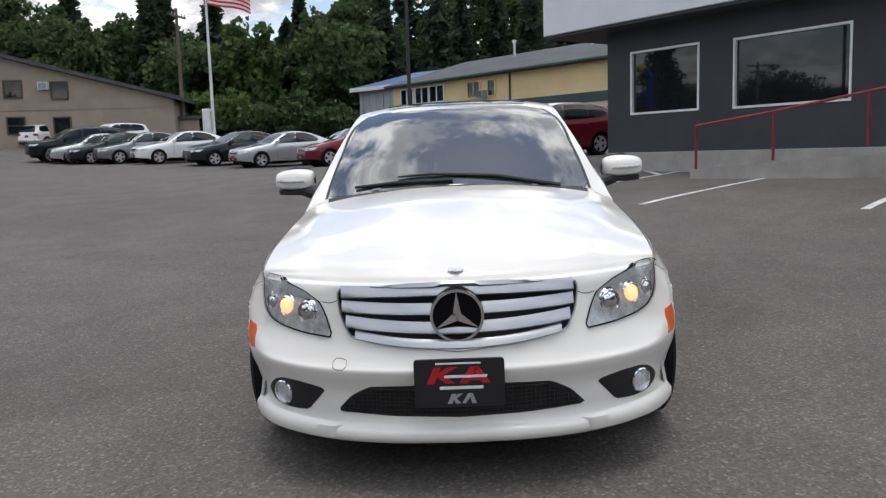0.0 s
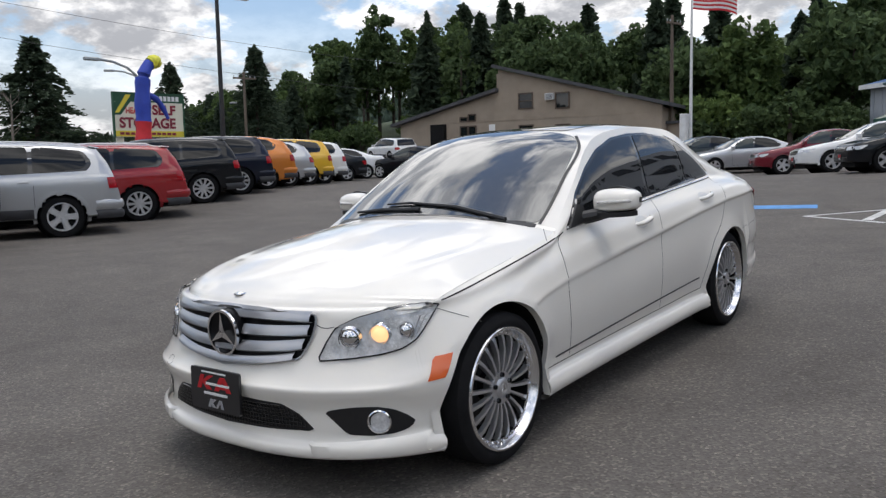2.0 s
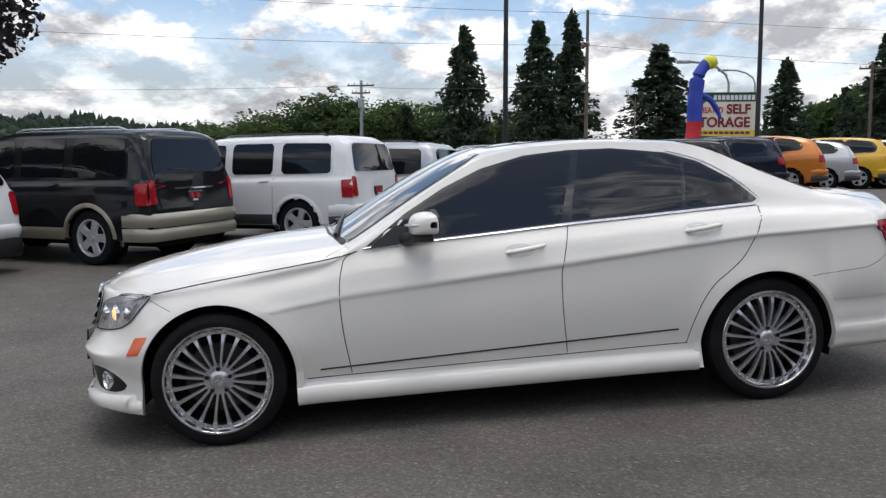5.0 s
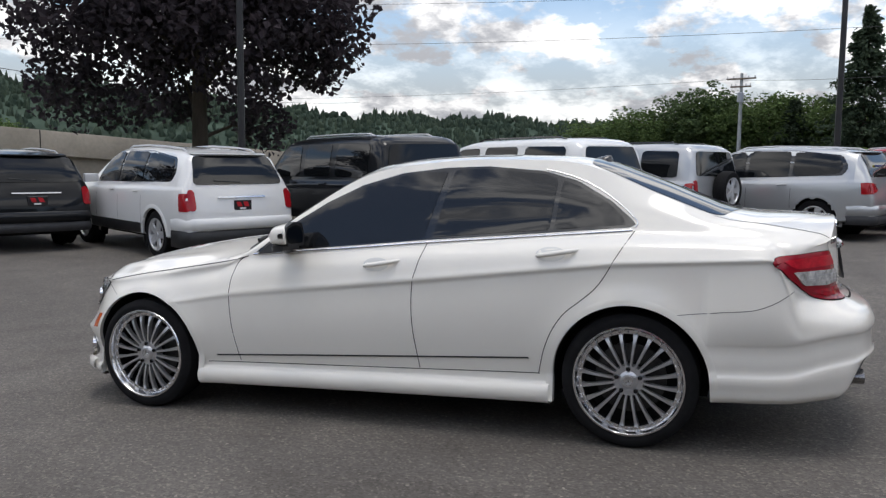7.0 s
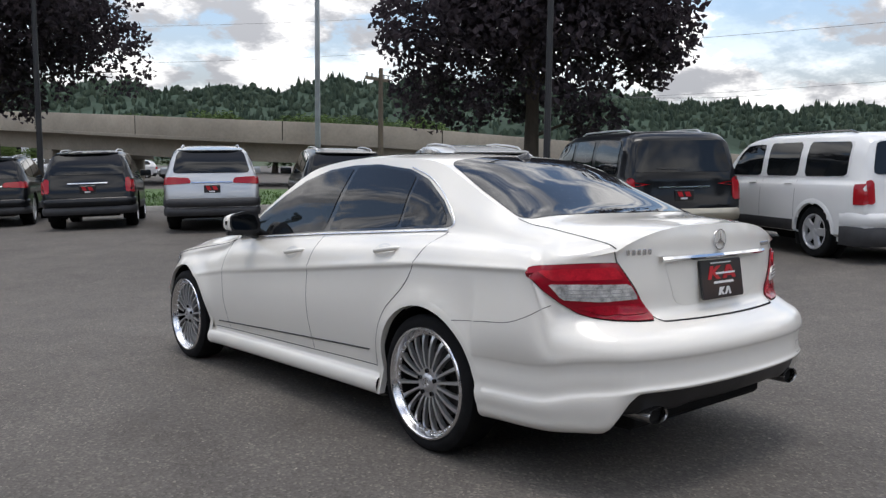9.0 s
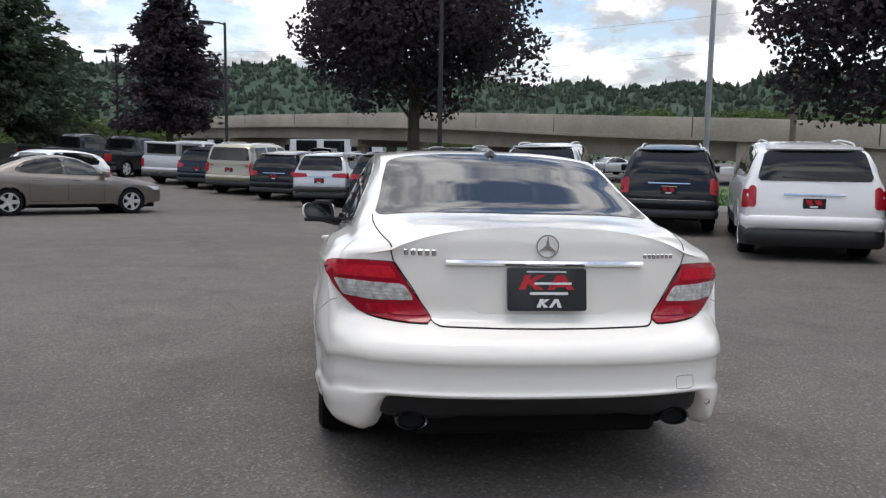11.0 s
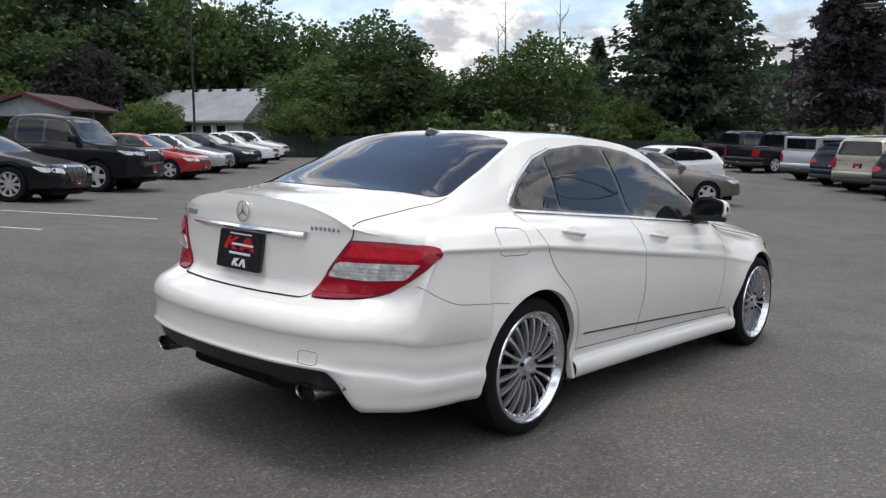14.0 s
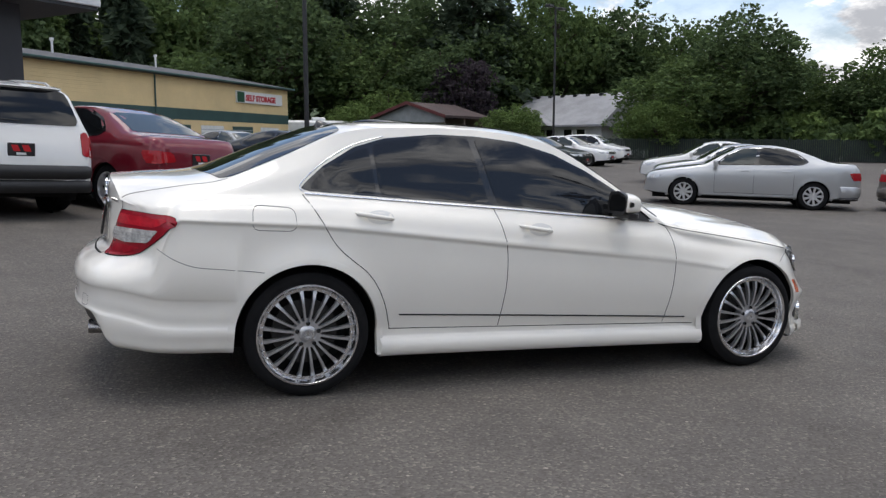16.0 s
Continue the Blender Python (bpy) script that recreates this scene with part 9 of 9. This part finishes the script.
# ---- woods and hills ----
def woods(name, label, spots, seed, leaf, mats, thin=False):
    """A wood too thick to count: conifers and broadleaf crowns joined, one mesh for each leaf colour."""
    rng = np.random.default_rng(seed)
    out = {m: [] for m in mats}
    trunks = bmesh.new()
    for x, y, kind, H, R in spots:
        g = ground_z(x, y)
        if kind == "c":
            p, d = conifer_points(rng, H, R * (.7 if thin else 1), H * .08, 14 if thin else 18, 6 if thin else 8, 8 if thin else 16, .8, .3)
            v = quads(rng, p, leaf * 1.15, d, 1.4)
            m = mats[0]
        else:
            p, _ = crown_points(rng, H, R, H * .12, 26 if thin else 52, 26 if thin else 44)
            v = quads(rng, p, leaf)
            m = mats[1 + int(rng.integers(len(mats) - 1))]
        out[m].append(v + np.array([x, y, g]))
        add_tube(trunks, [(x, y, g - .3), (x, y, g + H * .8)], [.25, .08], 5)
    for m, vs in out.items():
        if vs:
            tagged(new(name, mesh_of(name, np.concatenate(vs), m)), label, "trees", kind="stuff")
    single(name + "_trunks", trunks, M_BARK, "dark trunks of the wood", "trees", kind="stuff")


def slope_top(x, y):
    """Height of the tree tops over the slope: high behind the lot, falling off to the west."""
    a = math.degrees(math.atan2(-x, y))
    e = float(np.interp(a, (0, 9, 12, 13.5, 15, 17, 19, 22, 24, 26, 28, 34, 40, 43, 45.5, 47, 48.4, 49.2, 52, 55, 57, 62, 75), (.24, .215, .19, .165, .165, .20, .18, .21, .18, .21, .185, .215, .205, .215, .175, .155, .135, .112, .107, .095, .070, .05, .035)))
    return 1.2 + e * 80 * (math.hypot(x, y) - 5) / 75


def hillside():
    rng = np.random.default_rng(77)
    spots, far = [], []
    for i in range(2600):
        x, y = rng.uniform(-115, 140), rng.uniform(-20, 150)
        d = max(-.3 * x + .95 * y, .6 * x + .8 * y, .93 * x + .37 * y)
        if not 66 < d < 94 or x < -95:
            continue
        if x < -12 and y < 62:
            continue
        if any((x - a) ** 2 + (y - b) ** 2 < (3.9 if d < 80 else 5.0) ** 2 for a, b, *_ in spots):
            continue
        if len(spots) >= 140:
            break
        con = rng.random() < (.35 if d < 80 else .65)
        H = (slope_top(x, y) - ground_z(x, y)) * (rng.uniform(.74, 1.0) if d < 78 else rng.uniform(.92, 1.10))
        spots.append((x, y, "c" if con else "b", H, rng.uniform(2.4, 3.4) if con else rng.uniform(3.4, 4.8)))
    woods("hillside_wood", "dense dark mixed wood on the slope", spots, 9, .62, [L_PINE, L_DARK, L_DARK, L_GREEN])
    for i in range(400):
        x, y = rng.uniform(-135, -46), rng.uniform(36, 105)
        d = -.3 * x + .95 * y
        if d < 66 or d > 112 or (x > -60 and y < 60) or any((x - a) ** 2 + (y - b) ** 2 < 27 for a, b, *_ in far):
            continue
        far.append((x, y, "c" if rng.random() < .4 else "b", max(2.5, (slope_top(x, y) - ground_z(x, y)) * rng.uniform(.7, 1.0)), rng.uniform(2.2, 3.4)))
    woods("far_slope_wood", "low mixed wood on the far slope", far[:64], 12, .55, [L_PINE, L_DARK, L_GREEN, L_DARK], True)
    low = []
    for i in range(44):
        a = rng.uniform(0, 1)
        low.append((-60 + 55 * a + rng.normal() * 2, 62 + 4 * math.sin(6 * a) + rng.normal() * 2, "b", rng.uniform(2.2, 4.5), rng.uniform(1.8, 3)))
    for i in range(26):
        a = rng.uniform(0, 1)
        low.append((8 + 46 * a, 66 - 20 * a + rng.normal() * 2, "b", rng.uniform(3, 6), rng.uniform(2, 3.4)))
    for i in range(30):
        a = rng.uniform(0, 1)
        a = .3 + .7 * a
        low.append((14 + 26 * a + rng.normal(), -56 + 28 * a + rng.normal() - 2, "b", rng.uniform(1.6, 3.2), rng.uniform(1.4, 2.4)))
    woods("undergrowth", "green shrubs at the foot of the wood", low, 10, .42, [L_PINE, L_GREEN, L_DARK, L_FRESH], True)


hillside()
# both greens carry a bluish cast: distance haze put into the colour
L_FAR = varied("hazy_far_slope", (.054, .080, .058), .95, .40, .012, .07, spec=.05, bumpiness=0)
L_FARTREE = leaf_mat("hazy_far_conifer", (.040, .062, .050), (.076, .102, .074), .9)


def far_hills():
    """Wooded ridges all round the west and south."""
    yaw = np.array([38, 45, 53, 62, 80, 95, 107, 119, 130, 137, 146, 155, 166, 181, 192, 205, 215, 232])
    up = np.array([.09, .085, .062, .040, .030, .048, .062, .066, .086, .098, .097, .082, .084, .098, .099, .074, .055, .04])
    dist = np.array([260, 280, 330, 420, 560, 620, 640, 640, 620, 600, 620, 680, 760, 900, 950, 900, 800, 700])
    A = np.linspace(38, 232, 260)
    top = spline(yaw, up, A) * (1 + .05 * np.sin(A * .9) + .04 * np.sin(A * 2.3 + 1))
    D = spline(yaw, dist, A)
    rows = []
    for a, t, d in zip(A, top, D):
        s, c = -math.sin(radians(a)), math.cos(radians(a))
        row = []
        for k in np.linspace(0, 1, 9):
            r = d * (.52 + .48 * k)
            z = t * d * (k ** 1.3) * (1 + .06 * math.sin(a * .7 + k * 9) * (1 - k)) - 2 * (1 - k)
            row.append((s * r, c * r, z))
        row.append((s * d * 1.25, c * d * 1.25, t * d * .8))
        rows.append(row)
    bm = bmesh.new()
    add_grid(bm, rows)
    bmesh.ops.recalc_face_normals(bm, faces=list(bm.faces))
    single("wooded_hills", bm, L_FAR, "distant wooded green hills", "hills", kind="stuff")
    rng = np.random.default_rng(4)
    v, f = [], []
    for i in range(9000):
        j = rng.integers(0, 258)
        k = rng.random() ** .45
        if k < .3:
            continue
        r0, r1 = rows[j], rows[j + 1]
        q = min(7, int(k * 8))
        w, u = k * 8 - q, rng.random()
        p = [(r0[q][m] * (1 - w) + r0[q + 1][m] * w) * (1 - u) + (r1[q][m] * (1 - w) + r1[q + 1][m] * w) * u for m in range(3)]
        con = rng.random() < .5
        H = rng.uniform(4, 7.5) * (1 if con else .7) * (D[j] / 700) ** .5
        R = H * (rng.uniform(.20, .30) if con else rng.uniform(.5, .7))
        n = len(v)
        ring = 5
        for h, rr in ((0, .9), (.45, .75), (1, .04)) if con else ((0, .8), (.5, 1), (.95, .35)):
            an = 6.283 * (np.arange(ring) + rng.uniform(-.3, .3, ring)) / ring
            q2 = R * rr * rng.uniform(.6, 1.3, ring)
            zz = p[2] - .05 * H + H * (h + rng.uniform(-.05, .05, ring))
            v += np.stack([p[0] + q2 * np.cos(an), p[1] + q2 * np.sin(an), zz], -1).tolist()
        for l in range((len(v) - n) // ring - 1):
            f += [(n + l * ring + m, n + l * ring + (m + 1) % ring, n + (l + 1) * ring + (m + 1) % ring, n + (l + 1) * ring + m) for m in range(ring)]
    me = bpy.data.meshes.new("hill_trees")
    me.from_pydata(v, [], f)
    me.materials.append(L_FARTREE)
    me.polygons.foreach_set("use_smooth", [True] * len(f))
    tagged(new("hill_trees", me), "far conifers along the ridges", "trees", kind="stuff")


far_hills()
